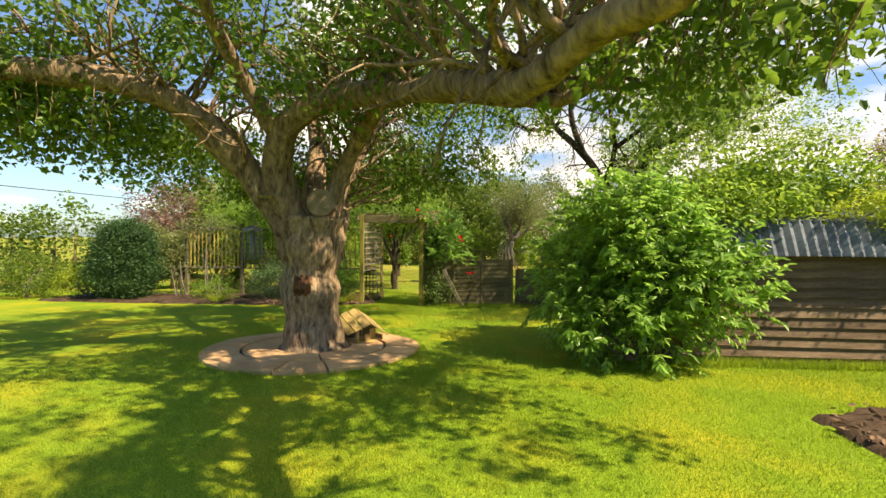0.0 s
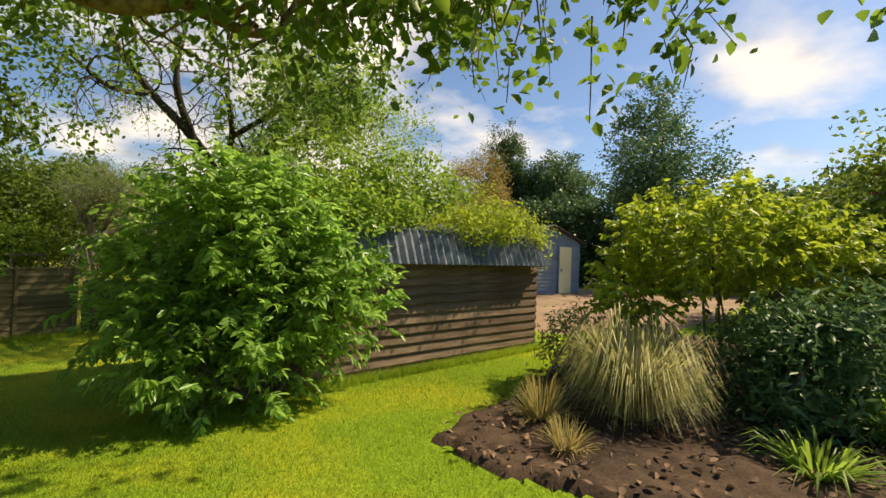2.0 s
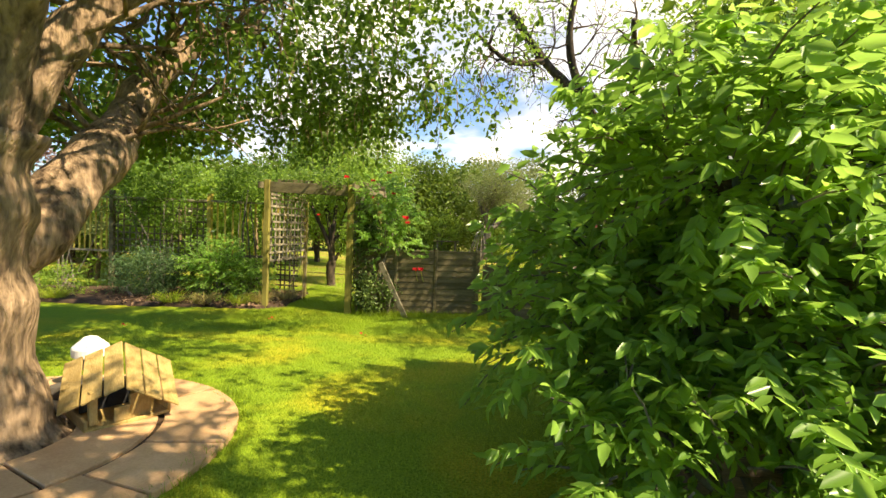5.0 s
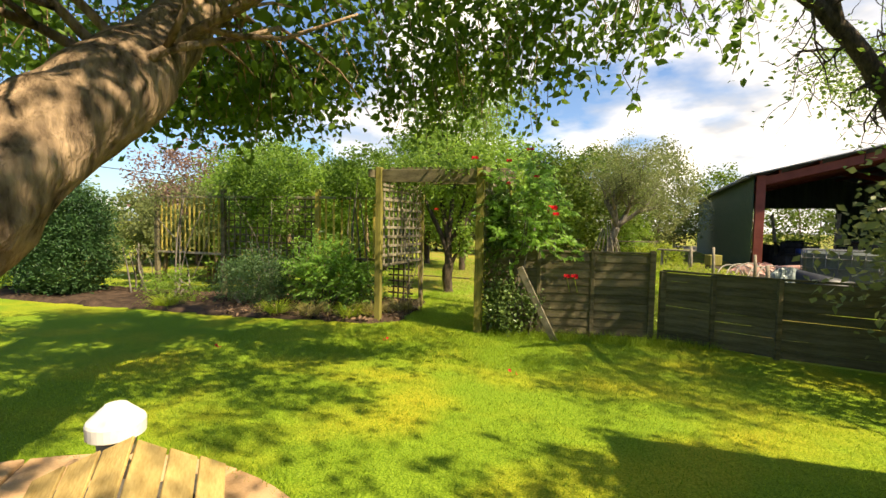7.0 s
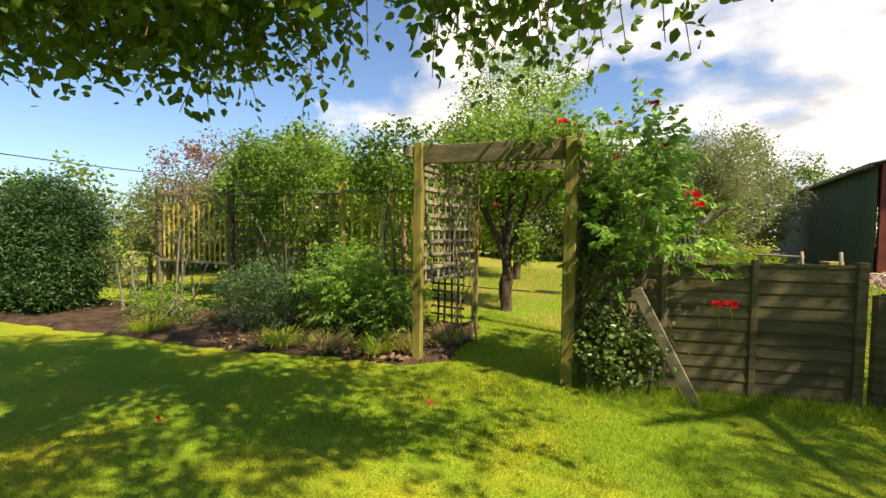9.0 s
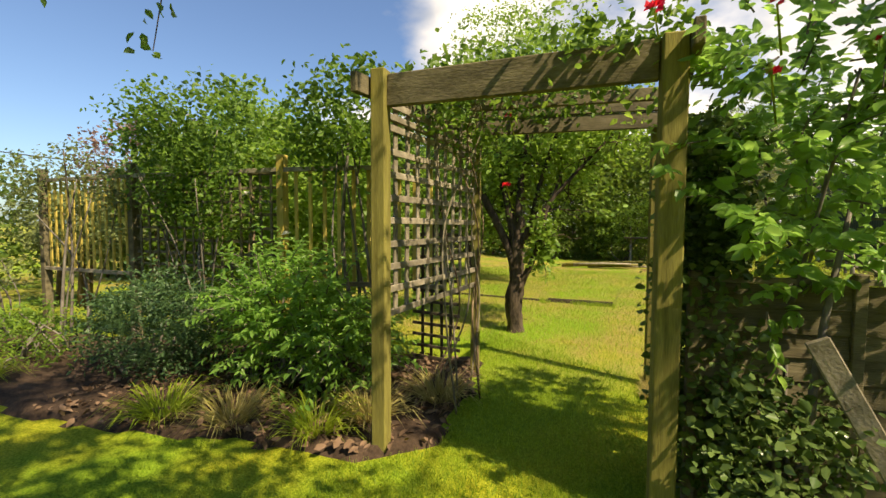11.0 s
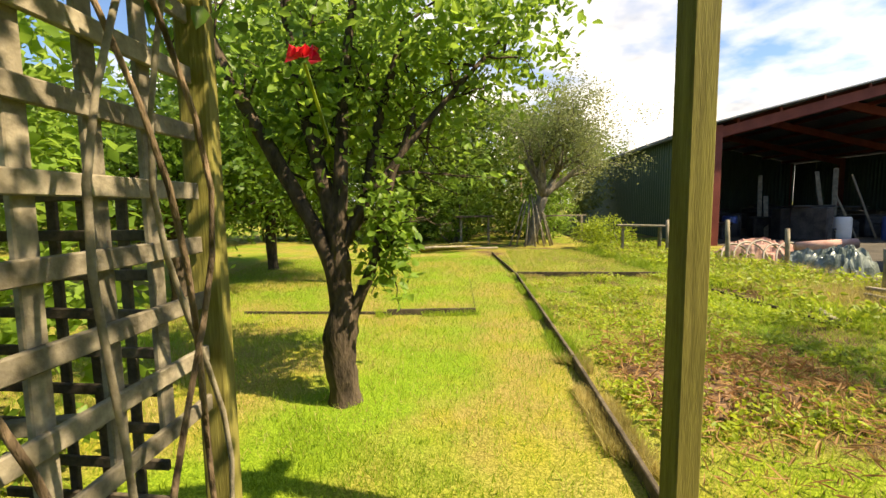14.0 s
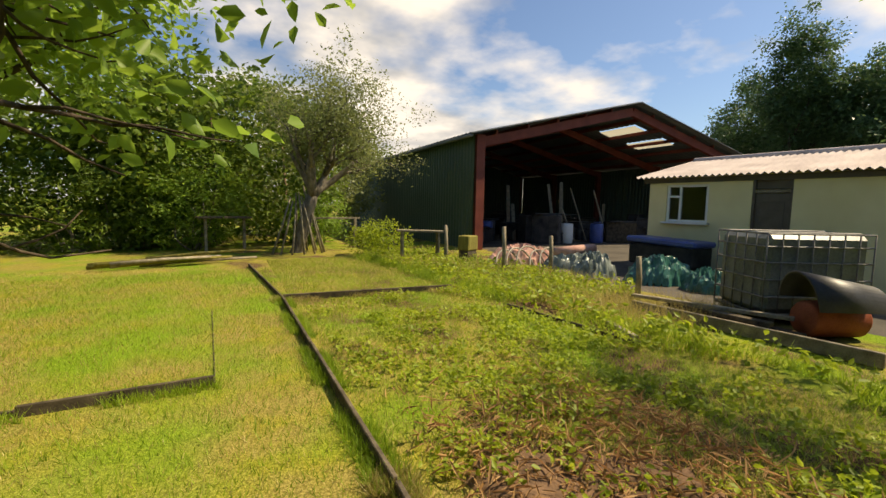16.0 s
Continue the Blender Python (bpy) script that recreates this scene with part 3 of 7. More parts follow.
# ---- big apple tree ----
def apple_tree():
    x, y = -2.42, 6.15
    z = lie(x, y)
    t = thing("apple_tree", (x, y, z), "old apple tree with thick gnarled limbs and dense leaves", "tree")
    rng = np.random.default_rng(3)
    tr = Geo()
    pts = bend([(x, y, z - 0.1), (x, y, z + 0.12), (x - 0.02, y, z + 0.5), (x - 0.03, y, z + 1.05), (x + 0.04, y - 0.05, z + 1.55), (x + 0.06, y - 0.06, z + 1.9)], 6)
    n = len(pts)
    tr.tube(pts, [0.55 - 0.15 * smooth(i / (n * 0.3)) + 0.025 * math.sin(i * 0.9) for i in range(n)], 36, 0.24)
    trunk = part("trunk", tr, BARK, t, "broad furrowed trunk with flaking bark", soft=True)
    scar = Geo()
    for k in range(9):
        a = -1.75 + 0.06 * k
        scar.tube([(x + 0.41 * math.cos(a), y + 0.41 * math.sin(a), z + 0.82 + 0.02 * (k % 3)), (x + 0.425 * math.cos(a), y + 0.425 * math.sin(a), z + 0.95), (x + 0.40 * math.cos(a), y + 0.40 * math.sin(a), z + 1.1 - 0.015 * (k % 4))], [0.02, 0.026, 0.012], 6, 0.3)
    part("scar", scar, RUST, trunk, "reddish torn bark scar", soft=True, kind="stuff")
    limbs = [
        ([(-2.52, 6.1, 1.30), (-2.78, 5.95, 1.85), (-3.05, 5.75, 2.25), (-3.40, 5.45, 2.8), (-3.75, 5.05, 3.15), (-4.35, 4.5, 3.25), (-5.2, 3.9, 3.2), (-6.0, 3.4, 3.5)], 0.27, 0.10),
        ([(-2.42, 6.05, 1.45), (-2.66, 5.85, 2.0), (-2.72, 5.7, 2.5), (-2.5, 5.55, 2.95), (-2.0, 5.4, 3.18), (-1.4, 5.15, 3.2), (-0.89, 4.9, 3.1), (-0.35, 3.9, 2.85), (0.1, 3.0, 2.52), (0.3, 2.55, 2.40), (0.52, 2.1, 2.46), (0.78, 1.7, 2.46), (1.15, 1.2, 2.95)], 0.23, 0.065),
        ([(-2.3, 6.15, 1.5), (-2.05, 6.1, 2.15), (-1.8, 6.0, 2.65), (-1.35, 5.6, 3.15), (-0.9, 5.2, 3.9)], 0.19, 0.07),
        ([(-0.89, 4.9, 3.12), (-0.2, 5.0, 3.1), (0.5, 4.9, 3.0), (0.95, 4.75, 3.0), (1.26, 4.5, 3.25), (1.7, 4.2, 3.8), (2.4, 3.9, 4.5)], 0.10, 0.06),
        ([(-2.42, 6.22, 0.95), (-2.34, 6.65, 1.32), (-2.36, 7.1, 1.72), (-2.45, 7.5, 2.1), (-2.5, 7.85, 2.6), (-2.4, 8.4, 3.2), (-2.4, 9.3, 3.7)], 0.27, 0.10),
        ([(-2.30, 6.2, 1.55), (-2.12, 6.35, 2.15), (-1.9, 6.6, 2.7), (-1.7, 7.1, 3.4), (-1.7, 7.9, 4.2)], 0.17, 0.08),
        ([(-2.45, 6.25, 1.6), (-2.5, 6.5, 2.5), (-2.7, 7.0, 3.3), (-3.3, 7.9, 3.7), (-4.0, 8.8, 3.9)], 0.19, 0.07),
        ([(-2.6, 5.6, 2.75), (-2.9, 5.2, 3.4), (-2.9, 4.4, 4.0), (-2.5, 3.4, 4.4)], 0.13, 0.05),
        ([(0.5, 4.9, 3.0), (1.0, 5.0, 3.2), (1.7, 5.1, 3.2), (2.3, 5.0, 3.5)], 0.07, 0.03),
        ([(-3.4, 5.45, 2.8), (-4.3, 5.7, 3.4), (-5.4, 6.0, 3.8)], 0.12, 0.05),
        # the last two limbs are added to carry leaves that shade lawn and border
        ([(1.15, 1.2, 2.95), (1.3, 0.6, 3.8), (1.35, -0.2, 4.5)], 0.06, 0.03),
        ([(-1.7, 7.9, 4.2), (-1.65, 8.5, 5.0), (-1.8, 9.2, 5.7)], 0.08, 0.03),
    ]
    tips = []
    for line, r0, r1 in limbs:
        g = Geo()
        p = bend(line, 6)
        m = len(p)
        g.tube(p, [r0 + (r1 - r0) * (i / (m - 1)) ** 0.8 for i in range(m)], 16, 0.3)
        limb = part("limb", g, BARK, t, soft=True)
        tw = Geo()
        for i in range(m // 3, m, 2):
            for _ in range(2):
                w = Vector(rng.normal(size=3))
                w.z = abs(w.z) * 0.7 + 0.45
                grow(p[i] + Vector((0, 0, 0.05)), w, rng.uniform(0.7, 1.2), 0.03, 1, rng, tw, tips, 3, 0.3, 0.0, 5)
        grow(p[-1], p[-1] - p[-3], 1.1, r1 * 0.8, 2, rng, tw, tips, 3, 0.3, -0.02, 5)
        part("twig_spray", tw, BARK, limb, "thin leafy twigs", soft=True, kind="stuff")
    lp = around(tips, 20000, 0.2, rng)
    # the high overhead masses are added to shade lawn and border, mostly out of view
    masses = [((-2.3, 10.7, 4.3), (2.0, 0.9, 0.5), 3200), ((-2.0, 5.4, 4.5), (4.2, 3.8, 0.8), 17000), ((1.2, 3.6, 4.5), (2.4, 1.8, 0.6), 9500), ((-0.2, 9.0, 4.3), (2.0, 1.8, 0.6), 4200), ((-4.2, 9.8, 2.95), (1.9, 0.7, 0.6), 2700), ((-0.9, 9.8, 3.2), (1.3, 0.7, 0.5), 2400), ((-5.4, 5.4, 3.2), (1.2, 2.4, 0.75), 8500),
              ((-6.2, 8.5, 3.2), (1.5, 1.5, 0.8), 3000), ((3.2, 7.2, 4.0), (1.5, 0.9, 0.6), 1500), ((1.0, 7.2, 4.2), (1.2, 1.0, 0.5), 700), ((-3.7, 9.5, 2.6), (1.5, 0.6, 0.5), 900), ((-1.9, 9.3, 5.8), (2.2, 1.2, 0.7), 5000), ((-1.0, 6.2, 3.9), (0.9, 0.8, 0.35), 700), ((1.2, 2.6, 4.3), (1.0, 1.0, 0.35), 1200), ((1.3, -0.2, 4.6), (1.7, 1.1, 0.4), 2600), ((1.6, 1.6, 4.6), (1.5, 1.2, 0.5), 3000)]
    lp = np.vstack([lp] + [cloud(c, r, k, rng, 0.25, 0.3, 22, 0.2) for c, r, k in masses])
    near = np.hypot(lp[:, 0] + 1.0, lp[:, 1] - 4.6) < 3.2
    lp = lp[(lp[:, 2] > 2.1 + 0.22 * np.sin(lp[:, 0] * 2.3 + lp[:, 1]) + 0.25 * (lp[:, 1] < 8)) & ~(near & (lp[:, 2] < 3.25 + 0.25 * np.sin(lp[:, 0] * 3)))]
    # thin the leaves towards the sun to light bush, lawn and bird table
    lp = lp[~((np.hypot(lp[:, 0] - 0.80 * (lp[:, 2] - 1.4) - 2.2, lp[:, 1] + 0.30 * (lp[:, 2] - 1.4) - 5.9) < 1.25) & (lp[:, 1] < 6.2) & (rng.uniform(size=len(lp)) < 0.8))]
    lp = lp[~((np.hypot((lp[:, 0] - 0.80 * (lp[:, 2] + 0.3) + 1.1) / 0.9, (lp[:, 1] + 0.30 * (lp[:, 2] + 0.3) - 9.9) / 2.2) < 1.0) & (rng.uniform(size=len(lp)) < 0.8))]
    lp = lp[~((np.hypot(lp[:, 0] - 0.80 * (lp[:, 2] - 0.3) + 1.86, lp[:, 1] + 0.30 * (lp[:, 2] - 0.3) - 6.85) < 0.85) & (rng.uniform(size=len(lp)) < 0.85))]
    # gaps follow the sun's slant, so that they fleck the lawn with light
    gap = np.array([noise.noise(Vector(((a - 0.80 * c) * 1.15, (b + 0.30 * c) * 1.15, 0.0))) + 0.5 * noise.noise(Vector(((a - 0.80 * c) * 2.7, (b + 0.30 * c) * 2.7, 5.0))) for a, b, c in lp])
    lp = lp[(gap < 0.11) | (rng.uniform(size=len(lp)) < 0.12)]
    leaves("crown", lp, 0.085, APPLE_LEAF, t, "crown of oval green leaves with gaps", shape=0.62, seed=5, up=0.7, droop=0.5)
    hp = []
    for cx, cy, lo, hi, k in ((2.9, 2.3, 2.6, 3.2, 150), (1.9, 3.0, 2.25, 3.1, 420), (1.2, 3.6, 2.4, 3.1, 300), (2.6, 3.6, 2.6, 3.4, 300), (1.6, 1.4, 2.75, 3.3, 60), (-4.1, 9.8, 1.95, 2.9, 600), (-2.6, 9.9, 2.1, 3.0, 420), (-0.9, 9.9, 2.2, 3.1, 480), (0.4, 9.6, 2.6, 3.4, 200),
                              (-5.2, 4.6, 2.3, 3.3, 800), (-4.6, 6.9, 2.4, 3.3, 360), (-5.4, 8.6, 2.4, 3.4, 520), (-2.0, 4.0, 2.9, 3.3, 90), (1.2, 5.2, 2.9, 3.3, 200), (2.9, 7.0, 2.9, 3.7, 300), (-1.4, 5.2, 2.75, 3.3, 110), (-1.7, 7.7, 2.3, 3.2, 260), (-2.8, 8.1, 2.1, 3.1, 260), (-0.8, 8.6, 2.5, 3.3, 150), (-3.4, 9.4, 1.9, 2.8, 420), (-4.9, 9.3, 1.9, 3.0, 520), (-4.4, 10.6, 2.1, 3.1, 360), (-1.9, 10.8, 2.25, 3.1, 420)):
        for _ in range(k // 12):
            a = Vector((cx + rng.normal() * 0.55, cy + rng.normal() * 0.4, rng.uniform(hi - 0.2, hi + 0.25)))
            ln = rng.uniform(0.3, hi - lo)
            hp += [a + Vector((rng.normal() * 0.06, rng.normal() * 0.06, -ln * i / 12)) for i in range(12)]
    hang = Geo()
    for i in range(0, len(hp), 12):
        hang.tube([hp[i] + Vector((0, 0, 0.04)), hp[i], hp[i + 6], hp[i + 11]], [0.008, 0.006, 0.005, 0.003], 4)
    part("hanging_spray", hang, BARK, t, kind="stuff")
    hpa = np.repeat(np.array([tuple(p) for p in hp]), 2, axis=0)
    hpa = hpa + rng.normal(size=hpa.shape) * 0.05
    leaves("hanging_foliage", hpa, 0.085, APPLE_LEAF, t, shape=0.66, seed=8, up=0.4, droop=0.7, kind="stuff")


apple_tree()


# ---- bushes and trees ----
def bush(name, at, masses, count, size, mat, label, category="shrub", seed=1, shape=0.36, stems=7, wood=BARK_PALE, fine=True, shell=0.5, lumps=0.3, droop=0.35, up=0.6, shooting=0.0):
    """A shrub: stems from its base and leaves in several lumpy masses ((x, y, z), (rx, ry, rz), share)."""
    rng = np.random.default_rng(seed)
    x, y = at
    z = lie(x, y)
    t = thing(name, (x, y, z), label, category)
    for k in range(stems):
        c, r, _ = masses[k % len(masses)]
        top = Vector(c) + Vector(rng.uniform(-0.5, 0.5, 3)) * Vector(r).length * 0.5
        a = Vector((x + rng.normal() * 0.12, y + rng.normal() * 0.12, z - 0.05))
        mid = a.lerp(top, 0.5) + Vector(rng.normal(size=3)) * 0.12
        rr = rng.uniform(0.010, 0.026) * (1 + max(r) * 0.4)
        part("stem", Geo().tube(bend([a, mid, top], 4), [rr * (1 - 0.08 * i) for i in range(9)], 6, 0.1), wood, t, soft=True)
    if shooting:
        got = [shoots(c, r, int(count * s), rng, 16, shooting) for c, r, s in masses]
        p, h = np.vstack([q[0] for q in got]), np.vstack([q[1] for q in got])
        ok = p[:, 2] > lie_all(p[:, 0], p[:, 1]) + 0.03
        leaves("foliage", p[ok], size, mat, t, shape=shape, seed=seed + 1, droop=0.1, fine=fine, up=up, heading=h[ok] * 1.6, spread=0.45)
        sh = Geo()
        for a, w, L in (q[2] for q in got):
            for i in range(0, len(a), 2):
                s, d = Vector(a[i]), Vector(w[i])
                sh.tube([s, s + d * L[i] * 0.5 - Vector((0, 0, 0.08 * L[i])), s + d * L[i] - Vector((0, 0, 0.3 * L[i]))], [0.006, 0.005, 0.003], 4, 0, False)
        part("twig_spray", sh, wood, t, kind="stuff")
    else:
        p = np.vstack([cloud(c, r, int(count * s), rng, shell, lumps) for c, r, s in masses])
        p = p[p[:, 2] > lie_all(p[:, 0], p[:, 1]) + 0.03]
        leaves("foliage", p, size, mat, t, shape=shape, seed=seed + 1, droop=droop, fine=fine, up=up)
    return t


big = bush("mock_orange_bush", (2.2, 6.0),
           [((2.15, 6.0, 1.0), (1.0, 0.85, 0.95), 0.34), ((1.95, 6.0, 1.75), (0.8, 0.7, 0.6), 0.24), ((1.5, 6.35, 0.9), (0.8, 0.8, 0.85), 0.18), ((2.75, 5.6, 1.0), (0.65, 0.5, 0.65), 0.12), ((1.7, 6.9, 1.2), (0.8, 0.7, 0.9), 0.12), ((1.75, 5.6, 0.42), (0.75, 0.5, 0.45), 0.13)],
           23000, 0.092, BUSH_LEAF, "large leafy shrub with pointed mid-green leaves against the shed", seed=11, stems=16, shape=0.40, shooting=0.31)


def climber(name, at, masses, count, size, mat, label, seed, shape=0.5, stems=5, **more):
    return bush(name, at, masses, count, size, mat, label, "climbing plant", seed, shape, stems=stems, **more)


# the mass at (2.6, 7.5) is added to break up the shed's shadow
climber("roof_creeper", (4.2, 6.7), [((3.6, 6.8, 2.0), (1.1, 0.8, 0.42), 0.35), ((3.0, 6.9, 2.35), (0.9, 0.8, 0.6), 0.25), ((3.2, 6.0, 1.95), (0.9, 0.3, 0.28), 0.2), ((4.6, 7.2, 2.2), (0.8, 0.6, 0.5), 0.2), ((2.6, 7.5, 2.15), (0.7, 0.6, 0.4), 0.2), ((4.3, 6.6, 2.45), (1.1, 0.5, 0.45), 0.3)], 9500, 0.075, PEAR_LEAF, "green creeper spread over the shed roof", 21)
climber("golden_creeper", (5.9, 6.7), [((5.6, 5.98, 1.93), (1.2, 0.42, 0.27), 0.65), ((6.7, 6.05, 1.6), (0.25, 0.25, 0.4), 0.15), ((5.0, 6.0, 1.55), (0.25, 0.1, 0.3), 0.08), ((6.0, 7.2, 2.3), (0.8, 0.7, 0.5), 0.2)], 6500, 0.055, GOLD_LEAF, "yellow-green creeper hanging over the shed eave", 23)


def tree(name, at, height, crown, count, leaf, mat, label, seed, trunk=0.16, bole=0.3, wood=BARK_DARK, depth=2, shape=0.55, fine=False, gnarl=0.25, spread=0.3, lean=(0, 0), limbs=5, droop=0.25, clear=None, twiggy=0.5):
    """A tree: tapered trunk, forking limbs and a crown of leaves round the twigs and in clumps. crown: (rx, ry, rz)."""
    rng = np.random.default_rng(seed)
    x, y = at
    z = lie(x, y)
    t = thing(name, (x, y, z), label, "tree")
    g, tips = Geo(), []
    fork = Vector((x + lean[0] * 0.4, y + lean[1] * 0.4, z + height * bole))
    top = Vector((x + lean[0], y + lean[1], z + height - crown[2]))
    pts = bend([(x, y, z - 0.1), (x, y, z + 0.06), Vector((x, y, z)).lerp(fork, 0.5) + Vector(rng.normal(size=3)) * 0.03, fork], 4)
    m = len(pts)
    g.tube(pts, [trunk * (1.3 - 0.5 * smooth(i / (m * 0.35)) - 0.05 * i / m) for i in range(m)], 18, 0.2)
    part("trunk", g, wood, t, soft=True)
    for k in range(limbs):
        b = Geo()
        w = 2 * math.pi * (k + rng.uniform(-0.3, 0.3)) / limbs
        for _ in range(8):
            if clear and math.cos(w) * (clear[0] - x) + math.sin(w) * (clear[1] - y) > 0.35:
                w += 0.7
        aim = top + Vector((math.cos(w) * crown[0] * 0.7, math.sin(w) * crown[1] * 0.7, rng.uniform(-0.3, 0.6) * crown[2]))
        d = aim - fork
        grow(fork - Vector((0, 0, 0.05)), d, d.length * 0.55, trunk * 0.55, depth, rng, b, tips, 3, gnarl, 0.05, 7)
        part("branch", b, wood, t, soft=True)
    p = np.vstack([around(tips, int(count * twiggy), spread, rng), cloud(tuple(top), crown, int(count * (1 - twiggy)), rng, 0.4, 0.4)])
    if clear:
        cx, cy, cr = clear
        p = p[(np.hypot(p[:, 0] - cx, p[:, 1] - cy) > cr) & ~((p[:, 0] > -2.6) & (p[:, 1] < 16.9) & (p[:, 2] < 2.3)) & (p[:, 2] > 0.65)]
    leaves("crown", p, leaf, mat, t, shape=shape, seed=seed + 1, fine=fine, droop=droop)
    return t


def row_of_foliage(name, line, height, depth, count, leaf, mat, label, seed, category="hedge", lumps=0.35, low=0.0):
    """A hedge or tree belt along a line: clumps of leaves with an uneven top, on short stems."""
    rng = np.random.default_rng(seed)
    t = thing(name, (*line[0], lie(*line[0])), label, category)
    pts, g = [], Geo()
    total = sum((Vector(a) - Vector(b)).length for a, b in zip(line, line[1:]))
    for a, b in zip(line, line[1:]):
        a, b = Vector(a), Vector(b)
        n = max(2, int((b - a).length / (depth * 0.7)))
        for i in range(n + 1):
            c = a.lerp(b, i / n) + Vector((rng.normal(), rng.normal())) * depth * 0.15
            h = height * (1 + lumps * noise.noise(Vector((c.x * 0.31, c.y * 0.31, seed))) + rng.uniform(-0.12, 0.12))
            zz = lie(c.x, c.y)
            pts.append(cloud((c.x, c.y, zz + h * 0.5 + low / 2), (depth * 0.7, depth * 0.7, (h - low) * 0.5), int(count * (b - a).length / total / (n + 1)), rng, 0.7, 0.4, 24, 0.10 * depth))
            g.tube([(c.x, c.y, zz - 0.1), (c.x + 0.1, c.y, zz + h * 0.35), (c.x, c.y + 0.15, zz + h * 0.7)], [0.07, 0.05, 0.02], 6)
    part("stem_mass", g, BARK, t, soft=True, kind="stuff")
    p = np.vstack(pts)
    p = p[p[:, 2] > lie_all(p[:, 0], p[:, 1])]
    leaves("foliage", p, leaf, mat, t, shape=0.65, seed=seed + 1, fine=False)
    return t


# ---- weatherboarded shed ----
def shed():
    x0, x1, y0, y1 = 1.9, 6.75, 6.0, 8.2
    z = lie(5, 6) - 0.02
    t = thing("shed", (x0, y0, z), "low dark weatherboarded shed with a corrugated iron roof", "shed")
    core = Geo().prism([(x0 + 0.03, y0 + 0.03), (x1 - 0.03, y0 + 0.03), (x1 - 0.03, y1 - 0.03), (x0 + 0.03, y1 - 0.03)], z, z + 1.78)
    part("wall", core, SHED_WOOD, t)
    rng = np.random.default_rng(5)
    h = 0.127
    for i in range(11):
        for (a, b, yy, r) in ((x0, x1, y0, 0), (x0, x1, y1, 180)):
            bar("board", (x1 - x0, 0.03, h + 0.03), SHED_WOOD, t, pose((a + b) / 2, yy, z + 0.07 + i * h, -11 + rng.uniform(-1.5, 1.5), rng.uniform(-0.25, 0.25), r), 0.005)
        for (xx, r) in ((x1, 90), (x0, -90)):
            bar("board", (y1 - y0, 0.024, h + 0.03), SHED_WOOD, t, pose(xx, (y0 + y1) / 2, z + 0.07 + i * h, -9, 0, r), 0.005)
    for xx in (x0, x1):
        bar("corner_post", (0.08, 0.08, 1.4), SHED_WOOD, t, pose(xx - 0.05, y0 + 0.06, z + 0.7))
    n = 2 * 40
    for side in (0, 1):
        ya, yb, za, zb = ((y0 - 0.22, y0 - 0.05, 1.42, 1.86), (y0 - 0.06, y1 + 0.14, 1.85, 2.2))[side]
        vs, fs = [], []
        for i in range(n * 2 + 1):
            x = x0 - 0.1 + (x1 - x0 + 0.2) * i / (n * 2)
            dz = 0.012 * math.cos(i * math.pi / 2)
            for k in (0, 1):
                vs += [(x, ya - (0.02 if side == 0 else 0) * math.cos(i * math.pi / 2), z + za + (dz if side else 0) + 0.008 * k), (x, yb - (0.02 if side == 0 else 0) * math.cos(i * math.pi / 2), z + zb + (dz if side else 0) + 0.008 * k)]
        for i in range(n * 2):
            q = i * 4
            fs += [(q + 2, q + 6, q + 7, q + 3), (q, q + 1, q + 5, q + 4)]
        part("roof", Geo().add(vs, fs), ZINC, t, "grey corrugated iron sheets", soft=False)
    bar("eave_batten", (x1 - x0 + 0.15, 0.04, 0.05), SHED_WOOD, t, pose((x0 + x1) / 2, y0 - 0.10, z + 1.435))


shed()


# ---- pergola ----
PL, PR, PBL, PBR = (-3.44, 12.53), (-1.70, 12.42), (-3.28, 14.33), (-1.555, 14.63)


def lattice(parent, a, b, z0, z1, pitch, mat, w=0.034, skip=0.0, seed=1):
    """Crossed battens between two posts: uprights on one side, rails on the other."""
    rng = np.random.default_rng(seed)
    a, b = Vector((*a, 0)), Vector((*b, 0))
    L = (b - a).length
    d = (b - a) / L
    ang = math.degrees(math.atan2(d.y, d.x))
    off = Vector((-d.y, d.x, 0)) * 0.010
    n = max(1, round(L / pitch))
    for i in range(1, n):
        p = a + d * (L * i / n) + off
        bar("upright", (w, 0.016, z1 - z0), mat, parent, pose(p.x, p.y, (z0 + z1) / 2, 0, rng.uniform(-0.8, 0.8), ang), 0.003)
    m = max(1, round((z1 - z0) / pitch))
    for j in range(m + 1):
        p = (a + b) / 2 - off
        bar("rail", (L, 0.016, w), mat, parent, pose(p.x, p.y, z0 + (z1 - z0) * j / m, 0, rng.uniform(-0.4, 0.4), ang), 0.003)


